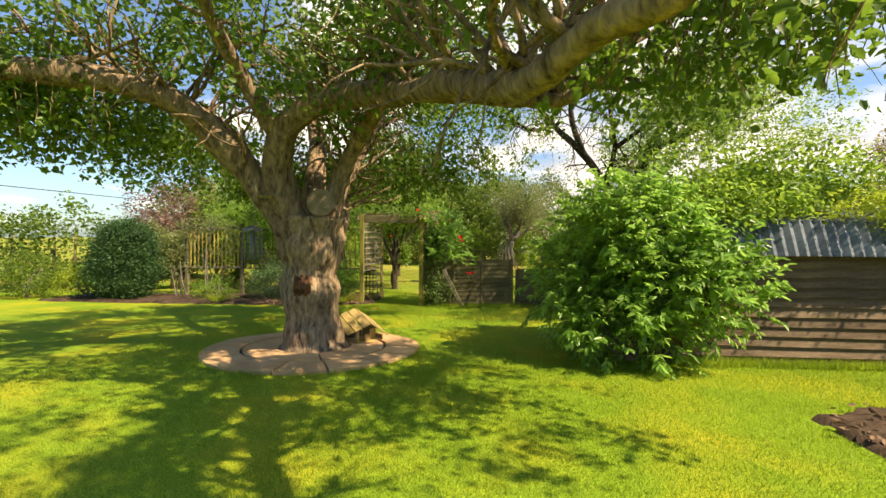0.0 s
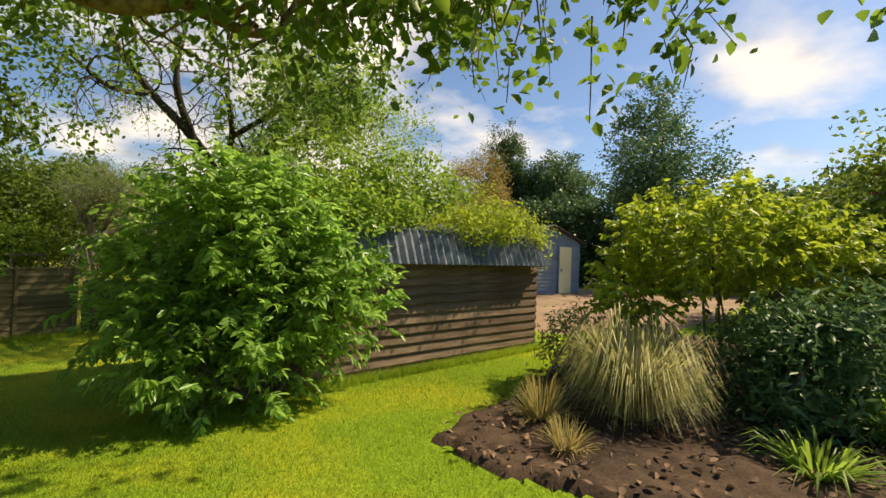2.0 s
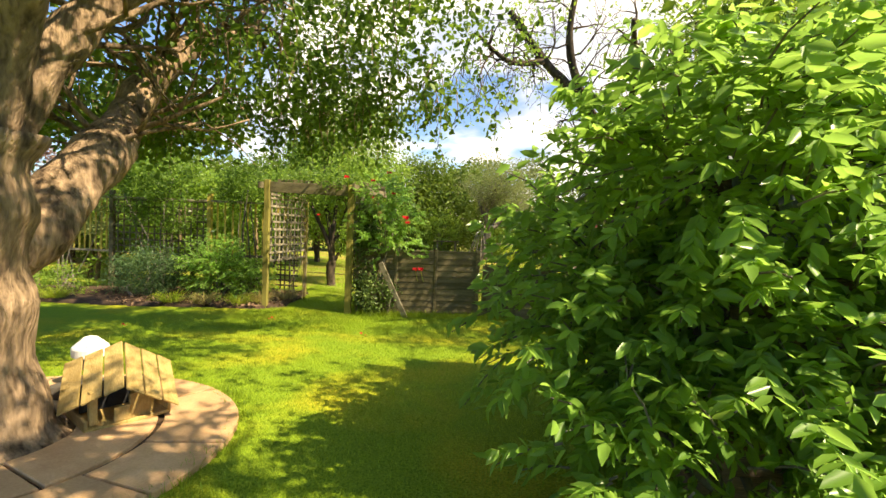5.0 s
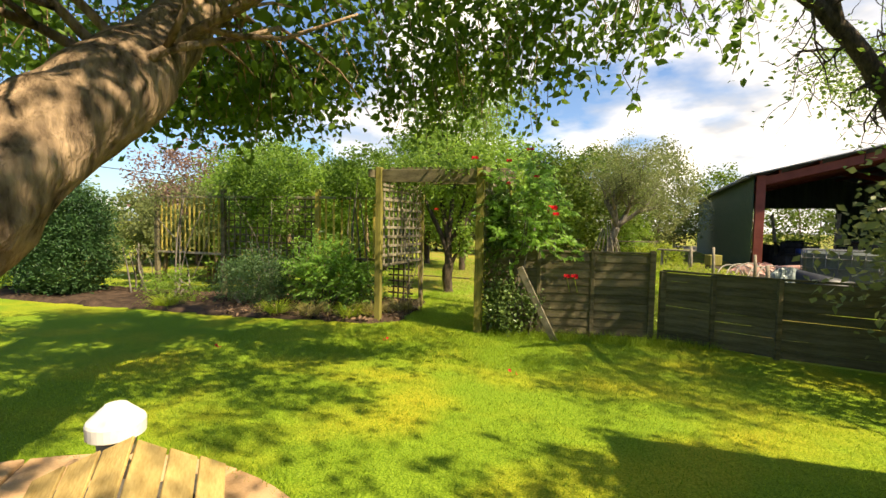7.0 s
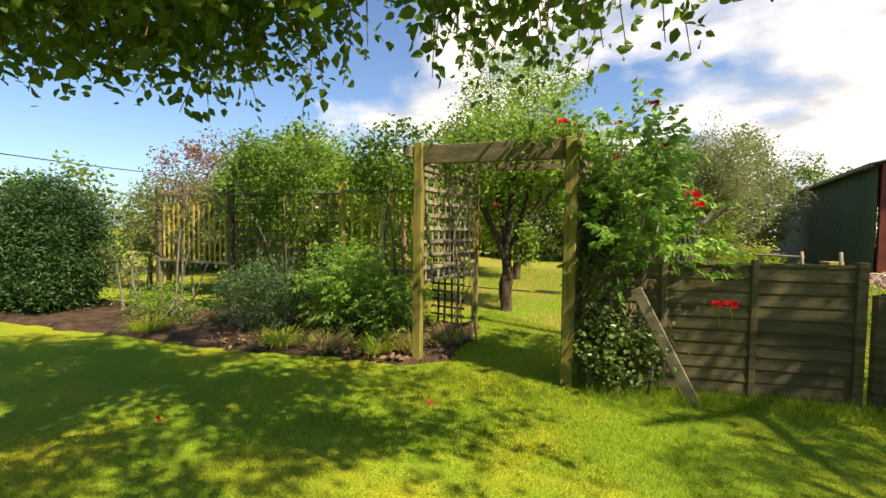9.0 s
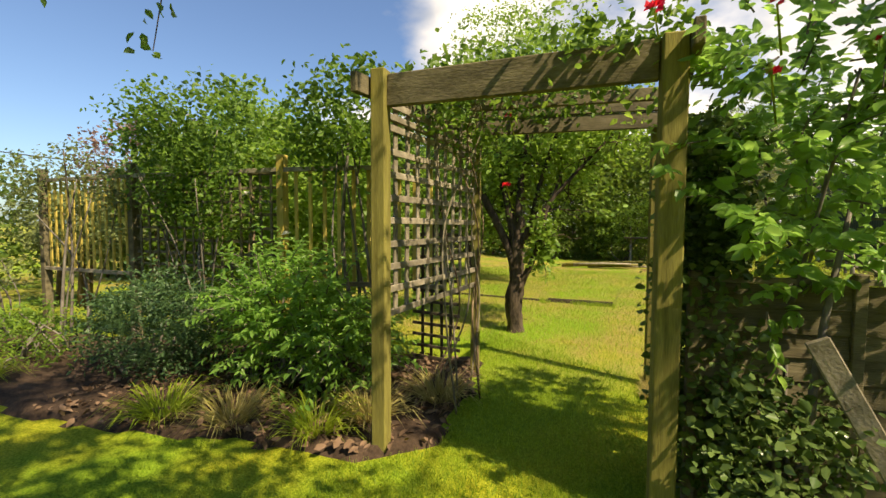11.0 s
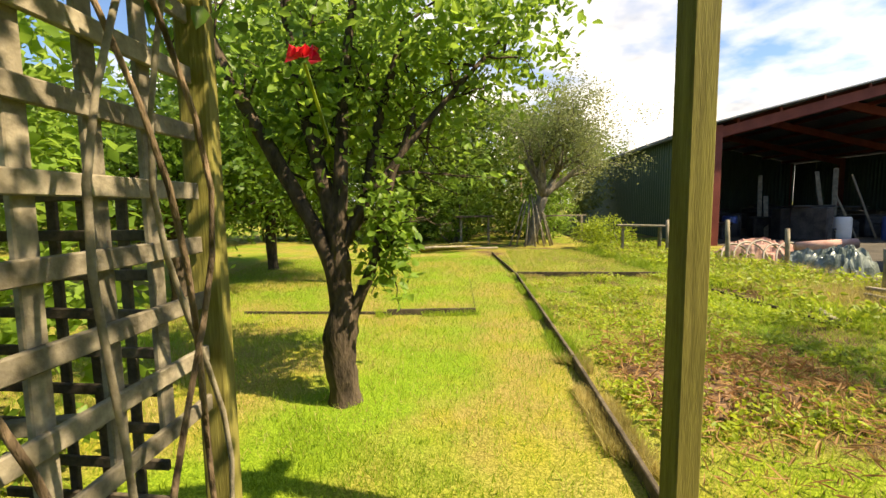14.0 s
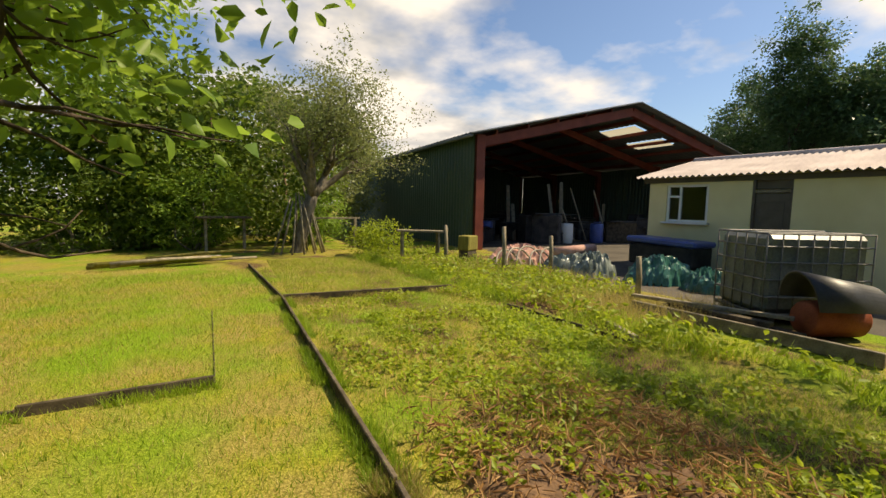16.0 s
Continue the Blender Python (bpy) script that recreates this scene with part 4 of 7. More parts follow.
def pergola():
    z = lie(-2.5, 13.4)
    t = thing("pergola", (-2.5, 13.4, z), "square timber rose arch with trellis sides", "pergola")
    for (x, y), s, h in ((PL, 0.105, 2.61), (PR, 0.125, 2.55), (PBL, 0.085, 2.62), (PBR, 0.112, 2.66)):
        bar("post", (s, s, h + 0.3), POST_WOOD, t, pose(x, y, z + h / 2 - 0.15, 0, 0, 3), 0.008)
    A, B = Vector((PL[0] + 0.055, PL[1] + 0.01, z + 2.47)), Vector((PR[0] - 0.066, PR[1] + 0.01, z + 2.44))
    bar("cross_beam", ((B - A).length, 0.05, 0.21), BEAM_WOOD, t, between(A, B), 0.006)
    for k, zz in enumerate((2.565, 2.725)):
        A, B = Vector((PBL[0] - 0.06, PBL[1] - 0.07 - 0.012 * k, z + zz)), Vector((PBR[0] + 0.14, PBR[1] - 0.08 - 0.012 * k, z + zz + 0.02))
        bar("cross_beam", ((B - A).length, 0.04, 0.155), BEAM_WOOD, t, between(A, B), 0.006)
    for a, b, dx in ((PL, PBL, -0.085), (PR, PBR, 0.095)):
        A, B = Vector((a[0] + dx, a[1], z + 2.50)), Vector((b[0] + dx, b[1], z + 2.55))
        d = (B - A).normalized()
        bar("side_beam", ((B - A).length + 0.36, 0.05, 0.13), BEAM_WOOD, t, between(A - d * 0.18, B + d * 0.18), 0.006)
    for k in range(2):
        f = (k + 1) / 3
        A = Vector((PL[0] - 0.1, PL[1], z + 2.62)).lerp(Vector((PBL[0] - 0.1, PBL[1], z + 2.67)), f)
        B = Vector((PR[0] + 0.1, PR[1], z + 2.62)).lerp(Vector((PBR[0] + 0.1, PBR[1], z + 2.67)), f)
        bar("rafter", ((B - A).length, 0.05, 0.10), BEAM_WOOD, t, between(A, B), 0.005)
    side = bar("trellis_panel", (1.75, 0.03, 0.045), GREY_WOOD, t, between((PL[0], PL[1] + 0.06, z + 2.33), (PBL[0], PBL[1] - 0.05, z + 2.33)), 0.004, "weathered square lattice panel")
    lattice(side, (PL[0] - 0.01, PL[1] + 0.06), (PBL[0] - 0.01, PBL[1] - 0.05), z + 0.96, z + 2.42, 0.17, GREY_WOOD, 0.048)
    side2 = bar("trellis_panel", (0.75, 0.03, 0.045), GREY_WOOD, t, between((PR[0] + 0.06, PR[1] + 0.06, z + 2.37), (PR[0] + 0.10, PR[1] + 0.8, z + 2.37)), 0.004, "weathered lattice under climbing ivy")
    lattice(side2, (PR[0] + 0.06, PR[1] + 0.06), (PR[0] + 0.10, PR[1] + 0.8), z + 0.55, z + 2.35, 0.13, GREY_WOOD)
    low = bar("trellis_panel", (0.62, 0.03, 0.045), EDGE_WOOD, t, between((-4.05, 14.45, z + 1.62), (-3.45, 14.35, z + 1.62)), 0.004, "dark lattice panel at the side")
    lattice(low, (-4.05, 14.45), (-3.45, 14.35), z + 0.1, z + 1.6, 0.13, EDGE_WOOD)


pergola()


def trellis_fence():
    z = lie(-7, 14.4)
    t = thing("trellis_fence", (-5.55, 14.15, z), "timber trellis fence overgrown with climbing plants", "fence")
    posts = [(-5.5, 14.02), (-7.85, 13.95), (-9.8, 14.0)]
    for i, (x, y) in enumerate(posts):
        bar("post", (0.10, 0.10, 2.5), YELLOW_WOOD if i == 0 else BEAM_WOOD, t, pose(x, y, z + 1.12, 0, 0, 0), 0.008)
    spans = [((-3.6, 14.3), posts[0], "slat"), (posts[0], posts[1], "grid"), (posts[1], posts[2], "slat")]
    for k, (a, b, kind) in enumerate(spans):
        A, B = Vector((*a, 0)), Vector((*b, 0))
        p = bar("trellis_panel", ((B - A).length, 0.03, 0.05), GREY_WOOD, t, between((A.x, A.y - 0.03, z + 2.20), (B.x, B.y - 0.03, z + 2.20)), 0.004)
        if kind == "grid":
            lattice(p, a, b, z + 0.9, z + 2.16, 0.15, BEAM_WOOD, seed=k)
        else:
            n = 14 if k else 11
            for i in range(1, n):
                c = A.lerp(B, i / n)
                # sunlight on the slats is put into this yellow timber colour
                bar("slat", (0.045, 0.02, 1.30), YELLOW_WOOD, p, pose(c.x, c.y, z + 1.54, 0, 0, 0), 0.004)
            bar("rail", ((B - A).length, 0.03, 0.05), GREY_WOOD, p, between((A.x, A.y - 0.03, z + 0.92), (B.x, B.y - 0.03, z + 0.92)), 0.004)


trellis_fence()


# ---- lap fence ----
def lap_fence():
    z = lie(0, 12.8)
    t = thing("lap_fence", (-1.55, 12.55, z), "grey weathered overlapping slat fence panels", "fence")
    pts = [(-1.55, 12.55), (-0.80, 12.66), (0.0, 12.80), (0.86, 12.92), (1.02, 12.95), (1.6, 12.6), (2.28, 12.3), (3.6, 11.9)]
    hs = [1.28, 1.26, 1.26, 0, 0.98, 0.98, 0.95]
    for i, (x, y) in enumerate(pts):
        h = 1.34 if i < 4 else 1.04
        s = 0.085 if i in (3, 4) else 0.06
        bar("fence_post", (s, s, h + 0.25), FENCE_WOOD, t, pose(x, y, z + h / 2 - 0.12, 0, 0, 6), 0.006)
    for i, h in enumerate(hs):
        if not h:
            continue
        a, b = Vector((*pts[i], 0)), Vector((*pts[i + 1], 0))
        d = (b - a).normalized()
        ang = math.degrees(math.atan2(d.y, d.x))
        n = int((h - 0.04) / 0.125)
        c = (a + b) / 2
        p = bar("fence_panel", ((b - a).length, 0.04, 0.03), FENCE_WOOD, t, pose(c.x, c.y, z + 0.10 + (n + 0.6) * 0.125, 0, 0, ang), 0.004)
        rng = np.random.default_rng(40 + i)
        for k in range(n + 1):
            gap = 0.0 if i < 3 else rng.uniform(-0.01, 0.022)
            bar("slat", ((b - a).length - 0.05, 0.014, 0.135 - gap), FENCE_WOOD, p, pose(c.x, c.y, z + 0.09 + k * 0.125, -6 + rng.uniform(-2.5, 2.5), rng.uniform(-0.6, 0.6), ang), 0.004)
    s = thing("leaning_board", (-0.62, 12.5, z), "pale timber board leaning against the fence", "board")
    bar("board", (1.22, 0.10, 0.03), GREY_WOOD, s, between((-0.52, 12.30, z - 0.02), (-1.06, 12.38, z + 1.04), 90), 0.006)


lap_fence()


# ---- barn ----
def barn():
    a = math.radians(-8)
    ux, uy = Vector((math.cos(a), math.sin(a))), Vector((-math.sin(a), math.cos(a)))
    o = Vector((7.3, 27.75))
    W, L, H, R = 15.0, 18.6, 4.1, 5.92
    z = -0.42

    def P(u, v, h):
        q = o + ux * u + uy * v
        return Vector((q.x, q.y, z + h))
    t = thing("barn", P(0, 0, 0), "large open-fronted green steel barn with red frames", "barn")

    def corrugated(p0, p1, h0, h1, name, pitch=0.25):
        """An upright sheet of ribbed cladding from p0 to p1; h0, h1: heights."""
        g = Geo()
        n = int((p1 - p0).length / pitch) * 4
        d = (p1 - p0).normalized()
        s = Vector((-d.y, d.x, 0))
        vs, fs = [], []
        for i in range(n + 1):
            f = i / n
            off = s * (0.02 if i % 4 in (1, 2) else -0.02)
            for k in (0, 0.012):
                q = p0.lerp(p1, f) + off + s * k
                vs += [(q.x, q.y, z + h0), (q.x, q.y, z + h1(f))]
        for i in range(n):
            q = i * 4
            fs += [(q, q + 4, q + 5, q + 1), (q + 2, q + 3, q + 7, q + 6)]
        g.add(vs, fs)
        return part(name, g, GREEN_STEEL, t)
    corrugated(P(0, L, 0), P(0, 0, 0), 0, lambda f: H, "side_wall")
    corrugated(P(W, 0, 0), P(W, L, 0), 0, lambda f: H, "side_wall")
    back = lambda u: H + (R - H) * (1 - abs(u - W / 2) / (W / 2))
    corrugated(P(3.4, L, 0), P(0, L, 0), 0, lambda f: back(3.4 * (1 - f)), "back_wall")
    corrugated(P(W, L, 0), P(8.8, L, 0), 0, lambda f: back(W - (W - 8.8) * f), "back_wall")
    corrugated(P(8.8, L, 0), P(3.4, L, 0), 3.5, lambda f: back(8.8 - 5.4 * f), "back_wall")
    slots = [(4.3, 3.6), (6.0, 2.8), (9.3, 1.6), (11.2, 1.6), (2.6, 7.4), (4.2, 7.4), (2.2, 11.2), (5.6, 10.6), (1.4, 14.4), (3.2, 14.4)]
    for s in (0, 1):
        n = int((L + 0.8) / 0.3) * 2
        us = sorted({-0.35, W / 2, *[u + e for u, v in slots if u < W / 2 for e in (0, 0.9)]}) if s == 0 else sorted({W + 0.35, W / 2, *[u + e for u, v in slots if u > W / 2 for e in (0, 0.9)]})
        for ua, ub in zip(us, us[1:]):
            ha, hb = (H - 0.08 + (R - H + 0.08) * (1 - abs(q - W / 2) / (W / 2 + 0.35)) for q in (ua, ub))
            vs, fs = [], []
            for i in range(n + 1):
                v = -0.4 + (L + 0.8) * i / n
                dz = 0.03 * (i % 2)
                for k in (0.02, 0.05):
                    vs += [P(ua, v, ha + dz + k), P(ub, v, hb + dz + k)]
            for i in range(n):
                v = -0.4 + (L + 0.8) * (i + 0.5) / n
                if any(abs(ua - a) < 1e-6 and abs(ub - a - 0.9) < 1e-6 and c < v < c + 2.2 for a, c in slots):
                    continue
                q = i * 4
                fs += [(q, q + 4, q + 5, q + 1), (q + 2, q + 3, q + 7, q + 6)]
            fs += [(0, 1, 3, 2)]
            part("roof_sheet", Geo().add(vs, fs), ROOF_STEEL, t, "ribbed grey-green roof sheets")
    for k in range(5):
        v = k * L / 4
        for u in (0.25, W - 0.25):
            bar("column", (0.34, 0.22, H), RED_STEEL, t, Matrix.Translation(P(u, v + 0.1, H / 2)) @ pose(0, 0, 0, 0, 0, -8), 0.01)
        for u0, u1 in ((0.2, W / 2), (W - 0.2, W / 2)):
            A, B = P(u0, v + 0.1, H - 0.28), P(u1, v + 0.1, R - 0.28)
            bar("rafter", ((B - A).length, 0.18, 0.34), RED_STEEL, t, between(A, B), 0.01)
    for s in (0, 1):
        for k in range(5):
            f = 0.12 + 0.18 * k
            u = W / 2 * f if s == 0 else W - W / 2 * f
            h = H + (R - H) * f - 0.08
            A, B = P(u, 0, h), P(u, L, h)
            bar("purlin", ((B - A).length, 0.08, 0.16), RED_STEEL, t, between(A, B), 0.006)
    for k, (u, v) in enumerate(slots):
        h = back(u) - 0.02
        g = Geo()
        sl = (R - H) / (W / 2) * (1 if u < W / 2 else -1)
        g.add([P(u, v, h), P(u + 0.9, v, h + 0.9 * sl), P(u + 0.9, v + 2.2, h + 0.9 * sl), P(u, v + 2.2, h)], [(0, 1, 2, 3)])
        part("roof_light", g, SKYLIGHT, t, "translucent roof light sheet")
    bar("gutter", (L + 0.6, 0.14, 0.10), ROOF_STEEL, t, between(P(-0.3, -0.3, H - 0.1), P(-0.3, L + 0.3, H - 0.1)), 0.02)
    # what is stored inside
    rng = np.random.default_rng(9)
    for k in range(44):
        u, v = rng.uniform(1.6, 13.2), rng.uniform(1.6, 15) if k % 2 else rng.uniform(1.2, 5)
        s = (rng.uniform(0.4, 1.5), rng.uniform(0.4, 1.4), rng.uniform(0.4, 1.3))
        c = P(u, v, s[2] / 2)
        it = thing("stored_crate", P(u, v, 0), "dark crate or machine stored in the barn", "crate", "things stored in the barn")
        bar("body", s, (MACHINE, MACHINE, EDGE_WOOD, MACHINE, MACHINE)[k % 5], it, Matrix.Translation(c) @ pose(0, 0, 0, 0, 0, rng.uniform(0, 90)), 0.05)
        bar("lid", (s[0] * 1.05, s[1] * 1.05, 0.06), MACHINE, it, Matrix.Translation(c + Vector((0, 0, s[2] / 2 + 0.03))) @ pose(0, 0, 0, 0, 0, rng.uniform(0, 90)), 0.02)
    for k in range(7):
        u, v = rng.uniform(2, 12.5), rng.uniform(1.2, 5)
        dr = thing("stored_drum", P(u, v, 0), "pale plastic drum stored in the barn", "drum", "drums stored in the barn")
        part("shell", Geo().tube([P(u, v, 0), P(u, v, 0.05), P(u, v, 0.3), P(u, v, 0.6), P(u, v, 0.86), P(u, v, 0.9)], [0.26, 0.29, 0.3, 0.3, 0.29, 0.25], 18), WHITE if k % 2 else TARP_BLUE, dr, soft=True)
        part("lid", Geo().tube([P(u, v, 0.895), P(u, v, 0.93)], [0.2, 0.19], 16), BLACK_PLASTIC, dr)
    for k in range(9):
        u, v = rng.uniform(2, 12.5), rng.uniform(1.5, 6)
        ln = thing("stored_plank", P(u, v, 0), "long plank propped among the things in the barn", "plank", "planks propped in the barn")
        A, B = P(u, v, 0.02), P(u + rng.uniform(-0.7, 0.7), v + 0.7, rng.uniform(1.6, 2.8))
        bar("board", ((B - A).length, 0.16, 0.035), GREY_WOOD, ln, between(A, B), 0.004)


barn()


# ---- cream outbuilding ----
def outbuilding():
    x0, x1, y0, y1 = 9.0, 14.2, 15.8, 22.1
    z = -0.42
    H, R = 2.42, 3.05
    t = thing("outbuilding", (x0, y1, z), "single-storey cream rendered building with corrugated cement roof", "building")
    g = Geo()
    th = 0.2
    openings = [(20.57, 21.62, 1.28, 2.22), (18.88, 19.64, 0.0, 2.38)]
    ys = sorted({y0, y1, *[v for o in openings for v in o[:2]]})
    zs = sorted({0, H, *[v for o in openings for v in o[2:]]})
    for a, b in zip(ys, ys[1:]):
        for c, d in zip(zs, zs[1:]):
            if any(o[0] <= a and b <= o[1] and o[2] <= c and d <= o[3] for o in openings):
                continue
            g.prism([(x0, a), (x0 + th, a), (x0 + th, b), (x0, b)], z + c, z + d)
    g.prism([(x0 + th, y1 - th), (x1, y1 - th), (x1, y1), (x0 + th, y1)], z, z + H)
    g.prism([(x0 + th, y0), (x1, y0), (x1, y0 + th), (x0 + th, y0 + th)], z, z + H)
    g.prism([(x1 - th, y0 + th), (x1, y0 + th), (x1, y1 - th), (x1 - th, y1 - th)], z, z + H)
    for yy in (y0, y1 - th):
        g.add([(x0, yy, z + H), (x1, yy, z + H), ((x0 + x1) / 2, yy, z + R - 0.05), (x0, yy + th, z + H), (x1, yy + th, z + H), ((x0 + x1) / 2, yy + th, z + R - 0.05)],
              [(0, 1, 2), (3, 5, 4), (0, 3, 4, 1), (1, 4, 5, 2), (2, 5, 3, 0)])
    part("wall", g, CREAM, t)
    roof = Geo()
    n = int((y1 - y0 + 0.5) / 0.15) * 4
    for s in (0, 1):
        xa, xb = (x0 - 0.28, (x0 + x1) / 2) if s == 0 else (x1 + 0.28, (x0 + x1) / 2)
        vs, fs = [], []
        for i in range(n + 1):
            y = y0 - 0.25 + (y1 - y0 + 0.5) * i / n
            dz = 0.028 * math.cos(i * math.pi / 2)
            for k in (0, 0.012):
                vs += [(xa, y, z + H - 0.02 + dz + k), (xb, y, z + R + dz + k)]
        for i in range(n):
            q = i * 4
            fs += [(q, q + 4, q + 5, q + 1), (q + 2, q + 3, q + 7, q + 6), (q, q + 2, q + 6, q + 4)]
        roof.add(vs, fs)
    part("roof", roof, CEMENT, t, "weathered corrugated cement sheets")
    ridge = Geo().tube([((x0 + x1) / 2, y0 - 0.25, z + R + 0.02), ((x0 + x1) / 2, y1 + 0.25, z + R + 0.02)], [0.09, 0.09], 10)
    part("ridge_tile", ridge, CEMENT, t)
    bar("fascia", (0.025, y1 - y0 + 0.3, 0.12), BROWN_DOOR, t, pose(x0 - 0.03, (y0 + y1) / 2, z + H - 0.09), 0.004)
    ya, yb, za, zb = openings[0]
    w = thing("window_1", (x0, ya, z + za), "white framed casement window with a small top light", "window", "", "structure")
    xm = x0 + 0.06
    for yy, ww in ((ya + 0.035, 0.07), (yb - 0.035, 0.07), (ya + 0.70, 0.06)):
        bar("frame_post", (0.07, ww, zb - za), WHITE, w, pose(xm, yy, z + (za + zb) / 2), 0.006)
    for zz in (za + 0.03, zb - 0.03):
        bar("frame_rail", (0.066, yb - ya - 0.14, 0.06), WHITE, w, pose(xm, (ya + yb) / 2, z + zz), 0.006)
    bar("frame_rail", (0.066, yb - ya - 0.80, 0.05), WHITE, w, pose(xm, (ya + 0.73 + yb - 0.07) / 2, z + zb - 0.30), 0.006)
    bar("window_sill", (0.2, yb - ya + 0.12, 0.05), WHITE, w, pose(x0 - 0.03, (ya + yb) / 2, z + za - 0.025), 0.008)
    bar("pane", (0.006, yb - ya - 0.15, zb - za - 0.13), GLASS, w, pose(xm, (ya + yb) / 2, z + (za + zb) / 2), 0.001)
    ya, yb, za, zb = openings[1]
    d = thing("door_1", (x0, ya, z), "dark brown panelled door in a recess", "door", "", "structure")
    bar("leaf", (0.045, yb - ya - 0.1, 1.98), BROWN_DOOR, d, pose(x0 + 0.08, (ya + yb) / 2, z + 0.99), 0.004)
    for yy in (ya + 0.028, yb - 0.028):
        bar("jamb", (0.12, 0.05, 2.36), BROWN_DOOR, d, pose(x0 + 0.07, yy, z + 1.18), 0.004)
    bar("transom", (0.11, yb - ya - 0.1, 0.07), GREY_WOOD, d, pose(x0 + 0.07, (ya + yb) / 2, z + 2.03), 0.004)
    bar("fanlight", (0.03, yb - ya - 0.1, 0.28), BROWN_DOOR, d, pose(x0 + 0.08, (ya + yb) / 2, z + 2.22), 0.004)
    bar("handle", (0.06, 0.02, 0.10), STEEL, d, pose(x0 + 0.04, ya + 0.12, z + 1.02), 0.006)
    bar("panel", (0.012, yb - ya - 0.3, 0.7), BROWN_DOOR, d, pose(x0 + 0.052, (ya + yb) / 2, z + 0.5), 0.003)
    bar("panel", (0.012, yb - ya - 0.3, 0.7), BROWN_DOOR, d, pose(x0 + 0.052, (ya + yb) / 2, z + 1.45), 0.003)
    bar("floor_slab", (x1 - x0 - 0.5, y1 - y0 - 0.5, 0.08), CONCRETE, t, pose((x0 + x1) / 2, (y0 + y1) / 2, z + 0.04), 0.01)


outbuilding()


# ---- orchard trees, hedges and belts ----
def young_apple():
    """A dark trunk that forks low into a leaning limb, upright limbs and one low curving branch."""
    x, y = -3.25, 16.38
    z = lie(x, y)
    rng = np.random.default_rng(31)
    t = thing("young_apple_tree", (x, y, z), "small apple tree with a dark forked trunk", "tree")
    part("trunk", Geo().tube(bend([(x, y, z - 0.1), (x, y, z + 0.08), (x - 0.015, y, z + 0.45), (x + 0.01, y, z + 0.78), (x, y, z + 1.2)], 5), [0.165 - 0.045 * smooth(i / 6) - 0.045 * smooth((i - 11) / 9) for i in range(21)], 20, 0.28), BARK_DARK, t, soft=True)
    tips = []
    for line, r0, r1 in (([(x, y, z + 0.7), (x - 0.05, y, z + 1.1), (x - 0.35, y + 0.08, z + 1.7), (x - 0.8, y + 0.2, z + 2.5), (x - 1.15, y + 0.3, z + 3.3)], 0.085, 0.03),
                         ([(x, y, z + 0.7), (x, y, z + 1.2), (x - 0.15, y + 0.1, z + 1.9), (x - 0.35, y + 0.3, z + 2.7), (x - 0.45, y + 0.5, z + 3.6)], 0.085, 0.03),
                         ([(x, y, z + 1.15), (x + 0.03, y + 0.05, z + 1.8), (x + 0.05, y + 0.2, z + 2.5), (x + 0.15, y + 0.4, z + 3.4)], 0.07, 0.025),
                         ([(x, y, z + 1.2), (x + 0.2, y + 0.1, z + 1.6), (x + 0.3, y + 0.3, z + 2.2), (x + 0.55, y + 0.5, z + 3.1)], 0.06, 0.025),
                         ([(x + 0.02, y, z + 0.5), (x + 0.13, y - 0.02, z + 0.8), (x + 0.28, y, z + 1.15), (x + 0.4, y + 0.1, z + 1.7), (x + 0.6, y + 0.3, z + 2.3)], 0.055, 0.02),
                         ([(x, y, z + 1.25), (x + 0.45, y + 0.1, z + 1.9), (x + 0.95, y + 0.3, z + 2.5), (x + 1.4, y + 0.5, z + 3.0)], 0.035, 0.014),
                         ([(x, y, z + 1.2), (x - 0.1, y + 0.5, z + 1.9), (x - 0.1, y + 0.9, z + 2.6), (x + 0.1, y + 1.2, z + 3.2)], 0.06, 0.02)):
        p = bend(line, 5)
        m = len(p)
        limb = part("branch", Geo().tube(p, [r0 + (r1 - r0) * i / m for i in range(m)], 10, 0.2), BARK_DARK, t, soft=True)
        tw = Geo()
        for i in range(m // 2, m):
            w = Vector(rng.normal(size=3))
            w.y = abs(w.y) * 0.8 - 0.1
            grow(p[i], w + Vector((0, 0, 0.25)), rng.uniform(0.35, 0.6), 0.014, 1, rng, tw, tips, 3, 0.3, 0.0, 5)
        part("twig_spray", tw, BARK_DARK, limb, "thin leafy twigs", soft=True, kind="stuff")
    lp = np.vstack([around(tips, 6200, 0.14, rng), cloud((x - 0.05, y + 0.45, 2.7), (1.5, 1.2, 1.2), 1700, rng, 0.5, 0.4), cloud((x + 0.75, y - 0.3, 2.65), (0.6, 0.7, 0.5), 700, rng, 0.3, 0.4), cloud((x + 1.25, y + 0.5, 2.8), (0.8, 0.8, 0.65), 1300, rng, 0.3, 0.4),
                    cloud((x + 0.38, y + 0.02, 0.95), (0.16, 0.16, 0.4), 330, rng, 0.2, 0.3)])
    low = 1.55 + 0.3 * np.sin(lp[:, 0] * 4 + lp[:, 1] * 3)
    lp = lp[(np.hypot(lp[:, 0] + 2.1, lp[:, 1] - 14.9) > 0.75) & ((lp[:, 2] > low) | (np.hypot(lp[:, 0] - x - 0.38, lp[:, 1] - y) < 0.28) & (lp[:, 2] > 0.4))]
    leaves("crown", lp, 0.082, PEAR_LEAF, t, "crown of fresh green oval leaves", shape=0.6, seed=32, droop=0.4)


